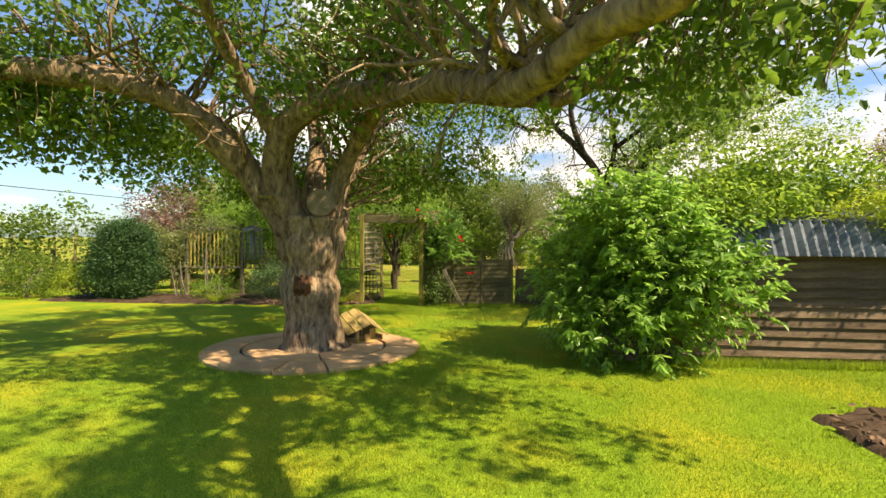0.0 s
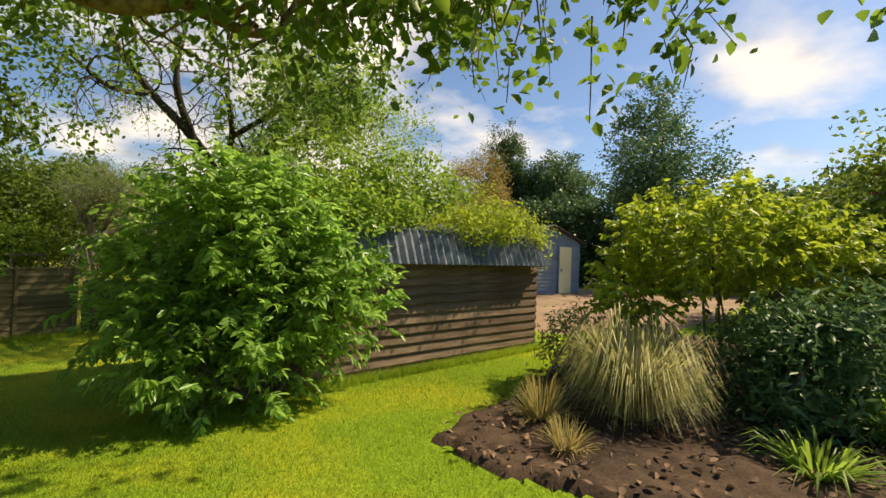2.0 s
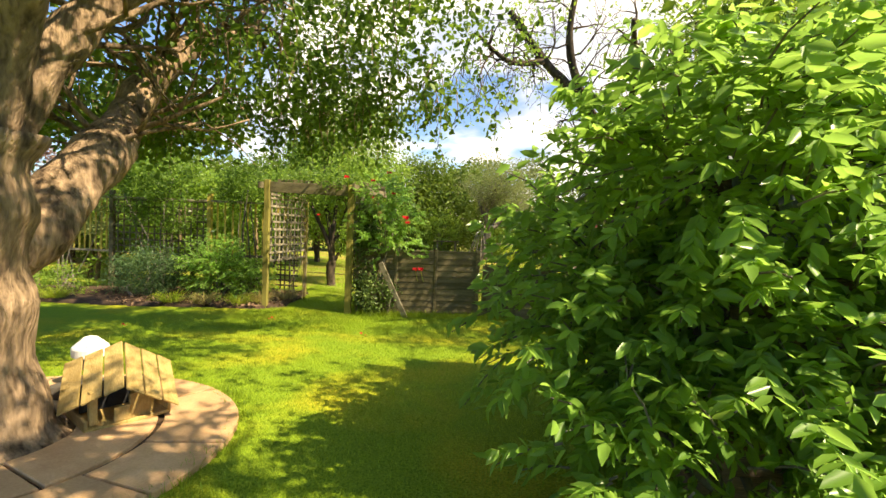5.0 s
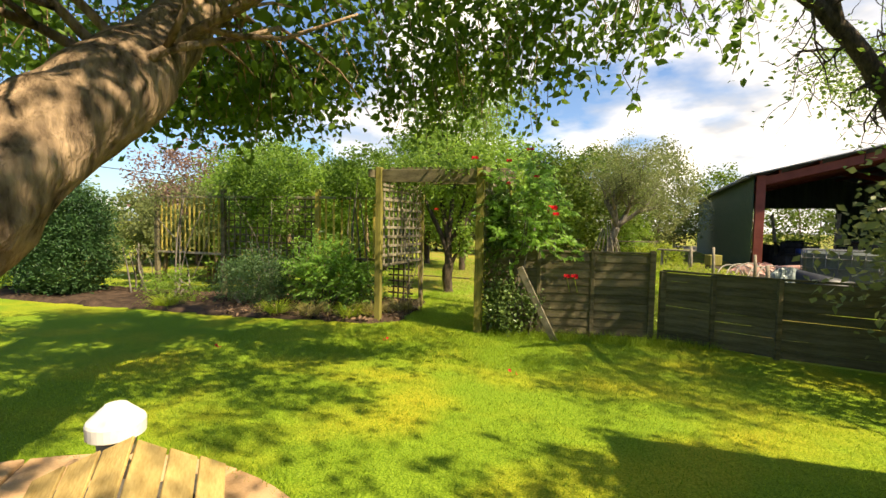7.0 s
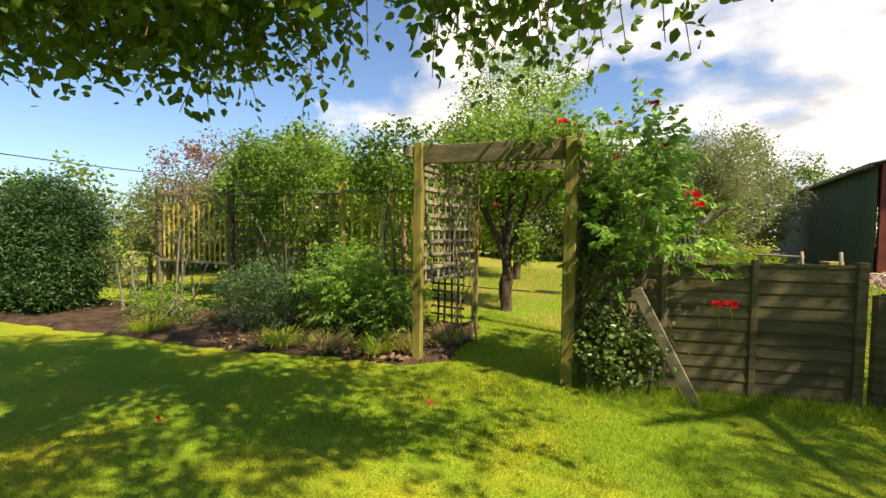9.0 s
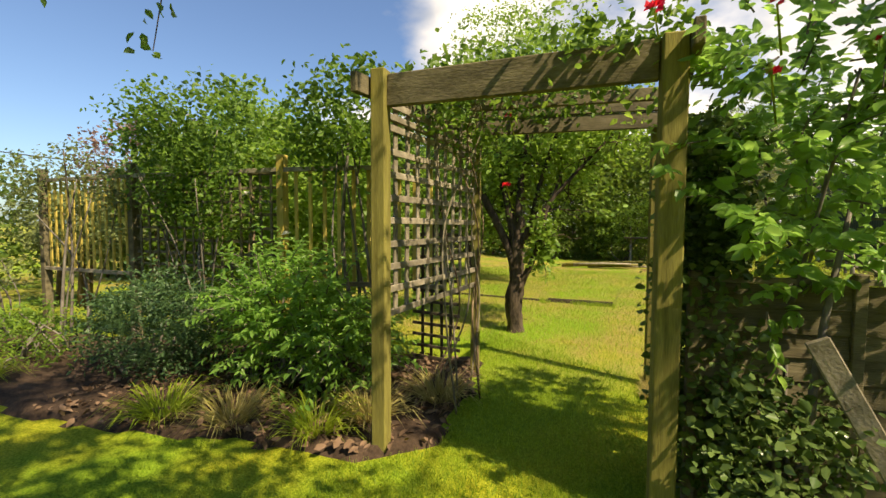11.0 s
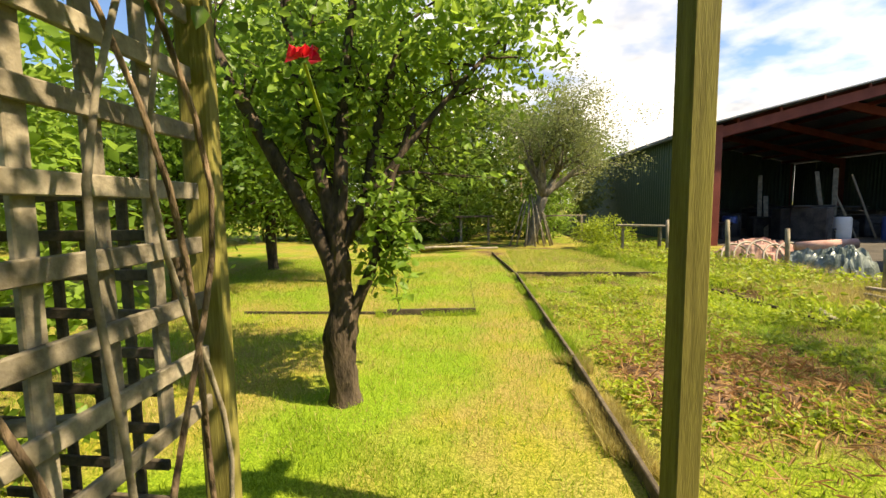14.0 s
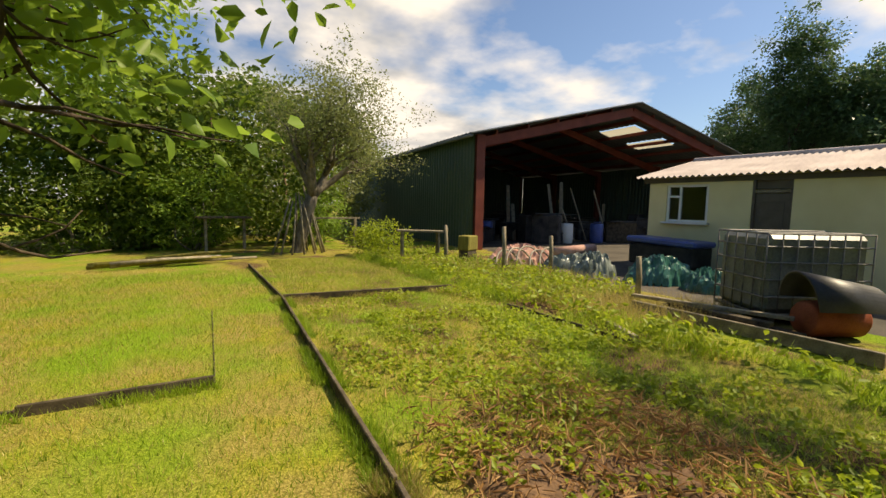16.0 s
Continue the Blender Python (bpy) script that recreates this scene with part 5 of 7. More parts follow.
young_apple()
tree("orchard_tree", (-6.6, 20.4), 4.2, (2.0, 2.0, 1.5), 14000, 0.11, APPLE_LEAF, "leafy old orchard tree in shaded grass", 33, trunk=0.16)
tree("orchard_tree", (-6.25, 24.1), 4.4, (2.0, 2.0, 1.6), 14000, 0.12, APPLE_LEAF, "leafy old orchard tree in shaded grass", 35, trunk=0.17)
tree("orchard_tree", (-11.0, 30.5), 5.0, (2.4, 2.4, 2.0), 14000, 0.14, HEDGE_LEAF, "leafy orchard tree near the far hedge", 37, trunk=0.18)
tree("orchard_tree", (-11.2, 19.5), 4.6, (2.2, 2.2, 1.8), 14000, 0.12, PEAR_LEAF, "leafy orchard tree behind the trellis", 39, trunk=0.17)
tree("orchard_tree", (-9.0, 17.6), 4.2, (1.8, 1.8, 1.6), 12000, 0.10, PEAR_LEAF, "leafy green tree behind the trellis", 41, trunk=0.14)
tree("tall_pear_tree", (-4.2, 22.0), 7.3, (2.1, 2.1, 2.5), 32000, 0.105, PEAR_LEAF, "tall pale green tree beyond the arch", 43, trunk=0.15)
tree("old_apple_tree", (1.5, 29.2), 6.0, (2.4, 2.2, 1.6), 20000, 0.08, OLIVE_LEAF, "sparse grey-green old apple tree with bare twigs", 45, trunk=0.26, bole=0.3, wood=BARK_PALE, depth=3, lean=(1.1, -0.4), twiggy=0.85, spread=0.22)
def bare_tree():
    x, y = 3.9, 12.7
    z = lie(x, y)
    t = thing("bare_apple_tree", (x, y, z), "half-bare apple tree with twisted dark branches", "tree")
    rng = np.random.default_rng(47)
    part("trunk", Geo().tube(bend([(x, y, z - 0.1), (x, y, z + 0.1), (x - 0.1, y - 0.1, z + 1.4), (x - 0.1, y - 0.1, z + 2.7)], 5), [0.24 - 0.005 * i for i in range(16)], 16, 0.2), BARK_DARK, t, soft=True)
    tips = []
    for line, r0 in (([(3.8, 12.6, 2.2), (3.3, 12.4, 3.0), (2.7, 12.3, 3.8), (1.9, 12.1, 4.5), (1.2, 11.9, 5.3)], 0.14), ([(2.7, 12.3, 3.8), (2.3, 12.0, 4.8), (2.4, 11.8, 6.0)], 0.09), ([(3.8, 12.6, 2.3), (4.3, 12.0, 3.8), (4.8, 11.4, 5.2), (4.9, 11.0, 6.3)], 0.14),
                     ([(1.9, 12.1, 4.5), (1.2, 11.6, 4.3), (0.6, 11.2, 4.6)], 0.06), ([(3.3, 12.4, 3.0), (3.2, 11.2, 3.7), (2.8, 10.2, 4.4)], 0.08), ([(3.2, 11.2, 3.7), (3.8, 10.0, 4.2), (4.4, 8.8, 4.5)], 0.06), ([(4.3, 12.0, 3.8), (5.2, 11.6, 4.2), (6.0, 11.0, 4.9)], 0.08), ([(4.3, 12.0, 3.8), (5.6, 11.9, 4.5), (7.2, 11.5, 5.1)], 0.09), ([(3.8, 12.6, 2.5), (4.4, 13.8, 3.6), (5.2, 15.4, 4.4)], 0.10)):
        p = bend(line, 5)
        m = len(p)
        limb = part("branch", Geo().tube(p, [r0 * (1 - 0.6 * i / m) for i in range(m)], 10, 0.25), BARK_DARK, t, soft=True)
        tw = Geo()
        for i in range(m // 4, m, 1):
            w = Vector(rng.normal(size=3))
            grow(p[i], w + Vector((0, 0, 0.2)), rng.uniform(0.5, 1.0), 0.022, 2, rng, tw, tips, 3, 0.4, -0.06, 4)
        part("twig_spray", tw, BARK_DARK, limb, "fine bare twigs", soft=True, kind="stuff")
    lp = np.vstack([around(tips, 3200, 0.12, rng), cloud((4.9, 11.2, 5.3), (1.6, 1.2, 1.3), 5200, rng, 0.3, 0.4), cloud((4.6, 10.2, 4.0), (1.5, 1.3, 0.7), 2600, rng, 0.3, 0.4), cloud((7.0, 11.4, 4.5), (1.7, 1.2, 1.2), 4600, rng, 0.3, 0.4), cloud((4.2, 9.2, 4.3), (1.4, 1.4, 0.6), 3600, rng, 0.2, 0.4), cloud((5.3, 15.4, 4.3), (1.5, 1.5, 0.8), 4600, rng, 0.2, 0.4)])
    leaves("crown", lp, 0.075, PEAR_LEAF, t, shape=0.55, seed=48, fine=False)


bare_tree()
bush("golden_cypress", (9.0, 9.8), [((9.0, 9.8, 1.6), (1.3, 1.2, 1.6), 0.6), ((9.0, 9.8, 3.0), (0.9, 0.9, 1.2), 0.4)], 30000, 0.075, RUSSET_LEAF, "tall brownish-golden cypress bush behind the shed", seed=151, shape=0.3, shell=0.75, up=0.9, droop=-0.2, fine=False)
tree("spire_tree", (22.0, 11.0), 10.6, (1.8, 1.8, 4.2), 20000, 0.17, CONIFER_LEAF, "tall dark narrow tree against the sky", 49, trunk=0.2, bole=0.12, depth=2, limbs=8)
tree("copper_tree", (-13.5, 19.0), 4.6, (2.2, 2.0, 1.8), 11000, 0.12, COPPER_LEAF, "slender tree with reddish-purple leaves", 51, trunk=0.15)
tree("background_tree", (33, 29), 10.2, (3.6, 3.6, 3.6), 50000, 0.20, DARK_LEAF, "tall dark green tree behind the outbuilding", 53, trunk=0.3)
tree("background_tree", (29, 26), 12.6, (1.5, 1.5, 4.0), 34000, 0.17, DARK_LEAF, "tall pointed dark green tree behind the outbuilding", 55, trunk=0.25)
tree("background_tree", (31.5, 23), 10.3, (3.2, 3.2, 3.4), 45000, 0.20, DARK_LEAF, "broad dark green tree behind the outbuilding", 57, trunk=0.3)
row_of_foliage("far_hedge", [(-22, 33), (-8, 34), (-2, 33.5), (1.6, 33)], 6.2, 3.2, 80000, 0.20, HEDGE_LEAF, "tall mixed green hedge at the end of the orchard", 61)
row_of_foliage("olive_hedge", [(-1.5, 36.5), (5.0, 38.5)], 6.8, 3.5, 30000, 0.19, OLIVE_LEAF, "tall olive-green willow thicket beside the barn", 63)
row_of_foliage("side_hedge", [(-24, -8), (-20, 8), (-16.5, 14.6), (-15, 20), (-20, 33)], 2.9, 2.2, 50000, 0.14, HEDGE_LEAF, "clipped green boundary hedge", 65)
row_of_foliage("yard_hedge", [(27, 2), (28, 12), (26.5, 18), (26, 21)], 5.4, 3.2, 80000, 0.25, DARK_LEAF, "dark green hedge behind the gravel yard", 67)
row_of_foliage("tall_shrubbery", [(9.5, 0.5), (12.5, 2.5), (15.5, 4.0)], 3.3, 2.4, 80000, 0.11, HEDGE_LEAF, "tall rounded green shrubbery behind the flower bed", 69, "shrubbery")
row_of_foliage("rear_hedge", [(20, -12), (0, -16), (-24, -10)], 3.4, 2.5, 9000, 0.22, HEDGE_LEAF, "green hedge across the end of the garden", 71)
row_of_foliage("shade_thicket", [(4.5, 10.6), (6.5, 12.0)], 3.2, 2.2, 20000, 0.10, OLIVE_LEAF, "brownish-green thicket behind the shed", 73, "thicket")
bush("dark_conifer", (-10.9, 12.7), [((-10.9, 12.7, 0.4), (0.98, 0.9, 1.0), 0.55), ((-10.9, 12.7, 1.15), (0.8, 0.78, 0.9), 0.45)], 50000, 0.075, FIR_LEAF, "dense dark conifer bush in the border", seed=81, shape=0.34, up=0.9, droop=-0.3, shell=0.6, lumps=0.15, fine=False)
bush("golden_shrub", (6.7, 3.1), [((6.6, 3.2, 1.75), (1.5, 1.1, 0.55), 0.55), ((7.4, 2.6, 1.5), (0.9, 0.9, 0.55), 0.25), ((5.6, 3.7, 1.1), (0.45, 0.4, 0.35), 0.1)], 15000, 0.08, GOLD_LEAF, "spreading golden-green shrub with layered leaves", seed=83, shape=0.6, stems=12, shooting=0.3)
bush("dark_green_shrub", (5.4, 2.2), [((5.4, 2.2, 0.5), (0.55, 0.5, 0.65), 0.6), ((5.75, 1.95, 0.75), (0.45, 0.45, 0.6), 0.4)], 5200, 0.085, CONIFER_LEAF, "dark blue-green leafy shrub in the flower bed", seed=85)
bush("dark_shrub", (-6.4, 13.1), [((-6.4, 13.15, 0.12), (0.8, 0.55, 0.55), 1.0)], 9000, 0.055, DARK_LEAF, "low dark evergreen shrub in the border", seed=87, fine=False)
bush("leafy_perennial", (-4.9, 13.3), [((-4.9, 13.35, 0.2), (0.85, 0.5, 0.72), 0.7), ((-4.4, 13.4, 0.0), (0.5, 0.4, 0.45), 0.3)], 8500, 0.075, BUSH_LEAF, "fresh green leafy perennial clump by the arch", seed=89, up=0.9, stems=24, shooting=0.35)
climber("ivy_column", (-1.5, 12.75), [((-1.46, 12.85, 0.5), (0.15, 0.40, 1.0), 0.6), ((-1.46, 12.9, 1.35), (0.14, 0.38, 0.45), 0.2), ((-1.2, 12.45, 0.05), (0.38, 0.22, 0.45), 0.2)], 9500, 0.05, IVY_LEAF, "dark glossy ivy climbing the arch post", 91, 0.75)
# the mass at (-0.9, 13.5) is added to dapple the ground under the arch
climber("climbing_rose", (-1.1, 12.5), [((-1.1, 12.6, 1.3), (0.55, 0.4, 0.7), 0.5), ((-0.75, 12.6, 1.0), (0.5, 0.2, 0.5), 0.14), ((-1.1, 12.6, 2.0), (0.45, 0.4, 0.45), 0.25), ((-0.9, 13.5, 1.6), (0.4, 0.5, 0.6), 0.3)], 3600, 0.075, BUSH_LEAF, "climbing rose with red blooms beside the arch", 93, 0.55, shooting=0.3)
row_of_foliage("trellis_climber", [(-5.0, 15.3), (-7.0, 15.5), (-9.0, 15.7)], 3.1, 1.1, 30000, 0.085, PEAR_LEAF, "leafy climber over the top of the trellis", 95, "climbing plant", 0.3, 0.35)
climber("clematis", (-6.6, 13.85), [((-6.3, 13.8, 1.75), (0.75, 0.22, 0.7), 0.35), ((-7.1, 13.8, 1.9), (0.7, 0.22, 0.75), 0.35), ((-6.6, 13.75, 2.45), (1.2, 0.4, 0.35), 0.3)], 4600, 0.06, APPLE_LEAF, "dark green climber hiding the trellis", 159, 0.6)
climber("honeysuckle", (-8.9, 13.8), [((-8.9, 13.8, 1.95), (1.1, 0.3, 0.3), 0.5), ((-8.1, 13.75, 1.4), (0.3, 0.2, 0.6), 0.25), ((-9.6, 13.75, 1.3), (0.35, 0.2, 0.6), 0.25)], 1700, 0.055, OLIVE_LEAF, "thin brownish climber on the slatted trellis", 161, 0.5, 5)
row_of_foliage("trellis_climber", [(-9.4, 15.2), (-12.0, 15.3)], 2.6, 0.9, 10000, 0.085, OLIVE_LEAF, "brownish thin climber on the trellis", 97, "climbing plant", 0.2, 0.9)
row_of_foliage("barn_belt", [(4, 54), (14, 53), (30, 54)], 6.5, 3.5, 26000, 0.26, HEDGE_LEAF, "green tree belt behind the barn", 75, "trees")
climber("rambling_rose", (-4.4, 14.2), [((-4.3, 13.8, 2.3), (1.0, 0.45, 0.45), 0.6), ((-4.6, 14.0, 1.9), (0.6, 0.3, 0.5), 0.2)], 3400, 0.07, APPLE_LEAF, "dark leafy rambler hanging over the trellis", 155, 0.6)
climber("arch_creeper", (-3.25, 14.2), [((-2.5, 13.6, 2.32), (0.85, 0.9, 0.14), 0.7), ((-1.9, 12.6, 2.2), (0.35, 0.3, 0.14), 0.15), ((-3.2, 13.6, 2.0), (0.12, 0.7, 0.4), 0.15)], 3000, 0.06, APPLE_LEAF, "leafy creeper over the top of the arch", 157, 0.6, 0)


# ---- round the big tree ----
def paving_ring():
    cx, cy = -2.38, 6.2
    t = thing("paving_circle", (cx, cy, lie(cx, cy)), "circle of buff paving slabs round the tree", "paving", "", "structure")
    rng = np.random.default_rng(2)
    bed = Geo()
    n = 40
    ring = [(cx + 1.47 * math.cos(2 * math.pi * i / n), cy + 1.47 * math.sin(2 * math.pi * i / n)) for i in range(n)]
    vs = [(cx, cy, lie(cx, cy) + 0.018)] + [(x, y, lie(x, y) + 0.018) for x, y in ring]
    bed.add(vs, [(0, i + 1, (i + 1) % n + 1) for i in range(n)])
    part("joint_bed", bed, SOIL, t)
    for r0, r1, k in ((0.5, 0.98, 9), (1.0, 1.5, 15)):
        a0 = rng.uniform(0, 1)
        for i in range(k):
            w0, w1 = a0 + 2 * math.pi * i / k + 0.012 / r1, a0 + 2 * math.pi * (i + 1) / k - 0.012 / r1
            out = []
            for j in range(5):
                w = w0 + (w1 - w0) * j / 4
                out.append((cx + (r1 - 0.01) * math.cos(w), cy + (r1 - 0.01) * math.sin(w)))
            for j in range(5):
                w = w1 + (w0 - w1) * j / 4
                out.append((cx + (r0 + 0.01) * math.cos(w), cy + (r0 + 0.01) * math.sin(w)))
            g, m = Geo(), len(out)
            dz = rng.uniform(-0.006, 0.006)
            top = [(x, y, lie(x, y) + 0.035 + dz) for x, y in out]
            mx, my = sum(p[0] for p in out) / m, sum(p[1] for p in out) / m
            inset = [(mx + (x - mx) * 0.985, my + (y - my) * 0.985, z + 0.006) for x, y, z in top]
            low = [(x, y, z - 0.05) for x, y, z in top]
            g.add(low + top + inset, [(i2, (i2 + 1) % m, m + (i2 + 1) % m, m + i2) for i2 in range(m)] + [(m + i2, m + (i2 + 1) % m, 2 * m + (i2 + 1) % m, 2 * m + i2) for i2 in range(m)] + [tuple(range(2 * m, 3 * m))])
            part("slab", g, PAVING, t)


paving_ring()


def bird_table():
    x, y = -1.86, 6.74
    z = lie(x, y) + 0.04
    t = thing("bird_table", (x, y, z), "broken wooden bird table house standing on the paving", "bird table")
    M = pose(x, y, z, 0, 0, 55) @ Matrix.Diagonal((1.02, 1.02, 1.02, 1))
    bar("tray", (0.5, 0.42, 0.025), BIRD_WOOD, t, M @ pose(0, 0, 0.015), 0.004)
    for sx in (-1, 1):
        bar("tray_rim", (0.02, 0.42, 0.06), BIRD_WOOD, t, M @ pose(sx * 0.24, 0, 0.055), 0.004)
    bar("tray_rim", (0.46, 0.02, 0.06), BIRD_WOOD, t, M @ pose(0, 0.2, 0.055), 0.004)
    bar("end_panel", (0.02, 0.30, 0.20), BIRD_WOOD, t, M @ pose(0.15, 0.0, 0.13, 0, 0, 0), 0.004)
    bar("end_panel", (0.14, 0.02, 0.17), BIRD_WOOD, t, M @ pose(0.07, -0.17, 0.11, 0, 0, 8), 0.004)
    bar("end_panel", (0.09, 0.02, 0.10), BIRD_WOOD, t, M @ pose(-0.04, -0.19, 0.08, 0, 0, -6), 0.004)
    # black panel stands in for the shade in the house's opening
    bar("back_panel", (0.3, 0.02, 0.2), BLACK_PLASTIC, t, M @ pose(-0.05, 0.12, 0.13), 0.004)
    bar("post", (0.045, 0.045, 0.22), BIRD_WOOD, t, M @ pose(-0.19, -0.14, 0.14), 0.004)
    R = M @ pose(0.02, -0.02, 0.37, 15, 5, -14)
    for s in (-1, 1):
        for k in range(3):
            bar("roof_board", (0.115, 0.62, 0.014), BIRD_WOOD, t, R @ pose(0, 0, 0, 0, s * 30, 0) @ pose(s * (0.065 + k * 0.128), 0.012 * (k - s), 0.0), 0.003)


bird_table()


def garden_lamp():
    x, y = -2.62, 7.36
    z = lie(x, y) + 0.03
    t = thing("garden_light", (x, y, z), "small garden light with a white conical cap", "lamp")
    part("cap", Geo().tube([(x, y, z + 0.26), (x, y, z + 0.265), (x, y, z + 0.33), (x, y, z + 0.345), (x, y, z + 0.42), (x, y, z + 0.43)], [0.125, 0.132, 0.134, 0.128, 0.05, 0.015], 28), WHITE, t, "white conical cap", soft=False)
    part("lens", Geo().tube([(x, y, z + 0.16), (x, y, z + 0.265)], [0.085, 0.09], 20), TANK_WHITE, t, "grey ribbed lens", soft=True)
    part("stem", Geo().tube([(x, y, z - 0.03), (x, y, z + 0.16)], [0.05, 0.05], 16), BLACK_PLASTIC, t, soft=True)


garden_lamp()


def flat_stones():
    for k, (x, y, s) in enumerate(((-2.35, 7.15, 0.16), (-2.15, 7.3, 0.13), (-2.55, 7.05, 0.12))):
        z = lie(x, y) + 0.04
        st = thing("stone", (x, y, z), "grey flat stone lying on the paving", "stone", "stones by the bird table")
        g = Geo()
        for lv, (h, f) in enumerate(((0.0, 1.0), (0.05, 1.06), (0.09, 0.85))):
            g.v += [(x + s * f * math.cos(w * 0.785 + k) * (1 + 0.15 * math.sin(w * 2.1 + k)), y + s * f * math.sin(w * 0.785 + k), z + h) for w in range(8)]
        g.f = [(a * 8 + i, a * 8 + (i + 1) % 8, a * 8 + 8 + (i + 1) % 8, a * 8 + 8 + i) for a in range(2) for i in range(8)] + [tuple(range(16, 24))]
        part("body", g, CONCRETE, st)


flat_stones()


def feeder():
    x, y, z = -2.98, 5.55, 1.22
    t = thing("bird_feeder", (x, y, z), "wire cage bird feeder hanging from the limb", "bird feeder")
    for k in range(12):
        w = 2 * math.pi * k / 12
        px, py = x + 0.12 * math.cos(w), y + 0.12 * math.sin(w)
        part("wire", Geo().tube([(px, py, z), (px, py, z + 0.36)], [0.003, 0.003], 5), STEEL, t)
    for h in (0.0, 0.09, 0.18, 0.27, 0.36):
        part("hoop", Geo().tube([(x + 0.12 * math.cos(i * math.pi / 8), y + 0.12 * math.sin(i * math.pi / 8), z + h) for i in range(17)], [0.003] * 17, 5), STEEL, t)
    part("tube", Geo().tube([(x, y, z), (x, y, z + 0.38)], [0.035, 0.035], 12), TANK_WHITE, t, soft=True)
    part("lid", Geo().tube([(x, y, z + 0.36), (x, y, z + 0.40), (x, y, z + 0.43)], [0.125, 0.10, 0.03], 16), STEEL, t, soft=True)
    part("hanger", Geo().tube([(x, y, z + 0.42), (x + 0.01, y + 0.06, z + 0.85)], [0.004, 0.004], 5), STEEL, t)
    # disc and short stub stand for the sawn end of a pruned limb
    d = thing("sawn_limb_end", (-2.12, 5.72, 1.95), "round brown sawn end of a pruned limb", "disc")
    c, nrm = Vector((-2.12, 5.70, 1.96)), Vector((0.25, -1, 0.12)).normalized()
    part("disc", Geo().tube([c + nrm * 0.02, c, c - nrm * 0.02], [0.175, 0.185, 0.175], 32), DISC, d)
    part("hub", Geo().tube([c - nrm * 0.02, c - nrm * 0.18], [0.06, 0.08], 12), BARK, d)
    s = thing("feeder_shelf", (-2.78, 5.5, 2.02), "small pale wooden seed shelf fixed on the limb", "shelf")
    bar("shelf", (0.14, 0.10, 0.03), POST_WOOD, s, pose(-2.78, 5.5, 2.02, 0, 4, 10), 0.004)


feeder()


# ---- flower bed ----
def tuft(name, at, height, radius, count, width, mat, label, seed, arch=0.35, category="ornamental grass", weep=False):
    rng = np.random.default_rng(seed)
    x, y = at
    z = lie(x, y) + 0.02
    t = thing(name, (x, y, z), label, category)
    w = rng.uniform(0, 2 * math.pi, count)
    r0 = np.sqrt(rng.uniform(0, 1, count)) * radius * 0.22
    r1 = radius * rng.uniform(0.15, 1.05, count)
    a = np.stack([x + r0 * np.cos(w), y + r0 * np.sin(w), np.full(count, z)], 1)
    hh = height * (1.0 - 0.75 * (r1 / radius) ** 1.6) * rng.uniform(0.75, 1.1, count)
    w2 = w + rng.normal(size=count) * 0.3
    b = np.stack([x + (r0 + r1) * np.cos(w2), y + (r0 + r1) * np.sin(w2), z + (hh * 0.85 if arch <= 0.2 else height * rng.uniform(0.12, 0.85, count) * (1 - 0.45 * (r1 / radius) ** 2))], 1)
    if weep:
        b[:, 2] = z + height * rng.uniform(0.05, 0.8, count) * (1.1 - 0.5 * r1 / radius)
    ob = new("blade_clump", blade_mesh("blade_clump", a, b, width, mat, seed, arch))
    under(ob, t)
    tagged(ob, "", "", "", "stuff")
    return t


tuft("pampas_grass", (4.5, 3.2), 0.9, 0.64, 2700, 0.008, PALE_STRAW, "large weeping clump of pale straw-green ornamental grass", 101, 0.7, weep=True)
tuft("bronze_sedge", (3.75, 3.65), 0.55, 0.35, 350, 0.008, STRAW, "small upright bronze sedge in bare soil", 103, 0.15)
tuft("bronze_sedge", (3.45, 3.2), 0.35, 0.28, 160, 0.008, STRAW, "sparse yellowing sedge tuft in bare soil", 105, 0.15)
tuft("daylily", (5.7, 1.55), 0.7, 0.6, 420, 0.022, PEAR_LEAF, "bright green strappy daylily clump", 107, 0.3, "perennial")
tuft("daylily", (4.5, 1.9), 0.35, 0.45, 140, 0.02, PEAR_LEAF, "low strappy green clump in bare soil", 109, 0.3, "perennial")
bush("russet_perennial", (5.35, 4.25), [((5.35, 4.25, 0.45), (0.6, 0.4, 0.5), 1.0)], 2600, 0.06, OLIVE_LEAF, "russet and green twiggy perennial behind the grass", "perennial", seed=111, stems=20, shape=0.3, up=0.9)
bush("blue_green_shrub", (5.9, 2.6), [((5.9, 2.6, 0.5), (0.6, 0.5, 0.55), 1.0)], 3000, 0.06, CONIFER_LEAF, "feathery blue-green shrub in the flower bed", seed=113, shape=0.25)
for k in range(9):
    lx, ly = 7.1 + 0.16 * k, 4.75 - 0.05 * k
    lg = thing("log_edging", (lx, ly, lie(lx, ly)), "short upright log in a bed edging", "log", "log edging of the bed")
    part("log", Geo().tube([(lx, ly, lie(lx, ly) - 0.05), (lx, ly, lie(lx, ly) + 0.42 + 0.05 * math.sin(k * 2.1))], [0.06, 0.055], 10, 0.1), GREY_WOOD, lg, soft=True)


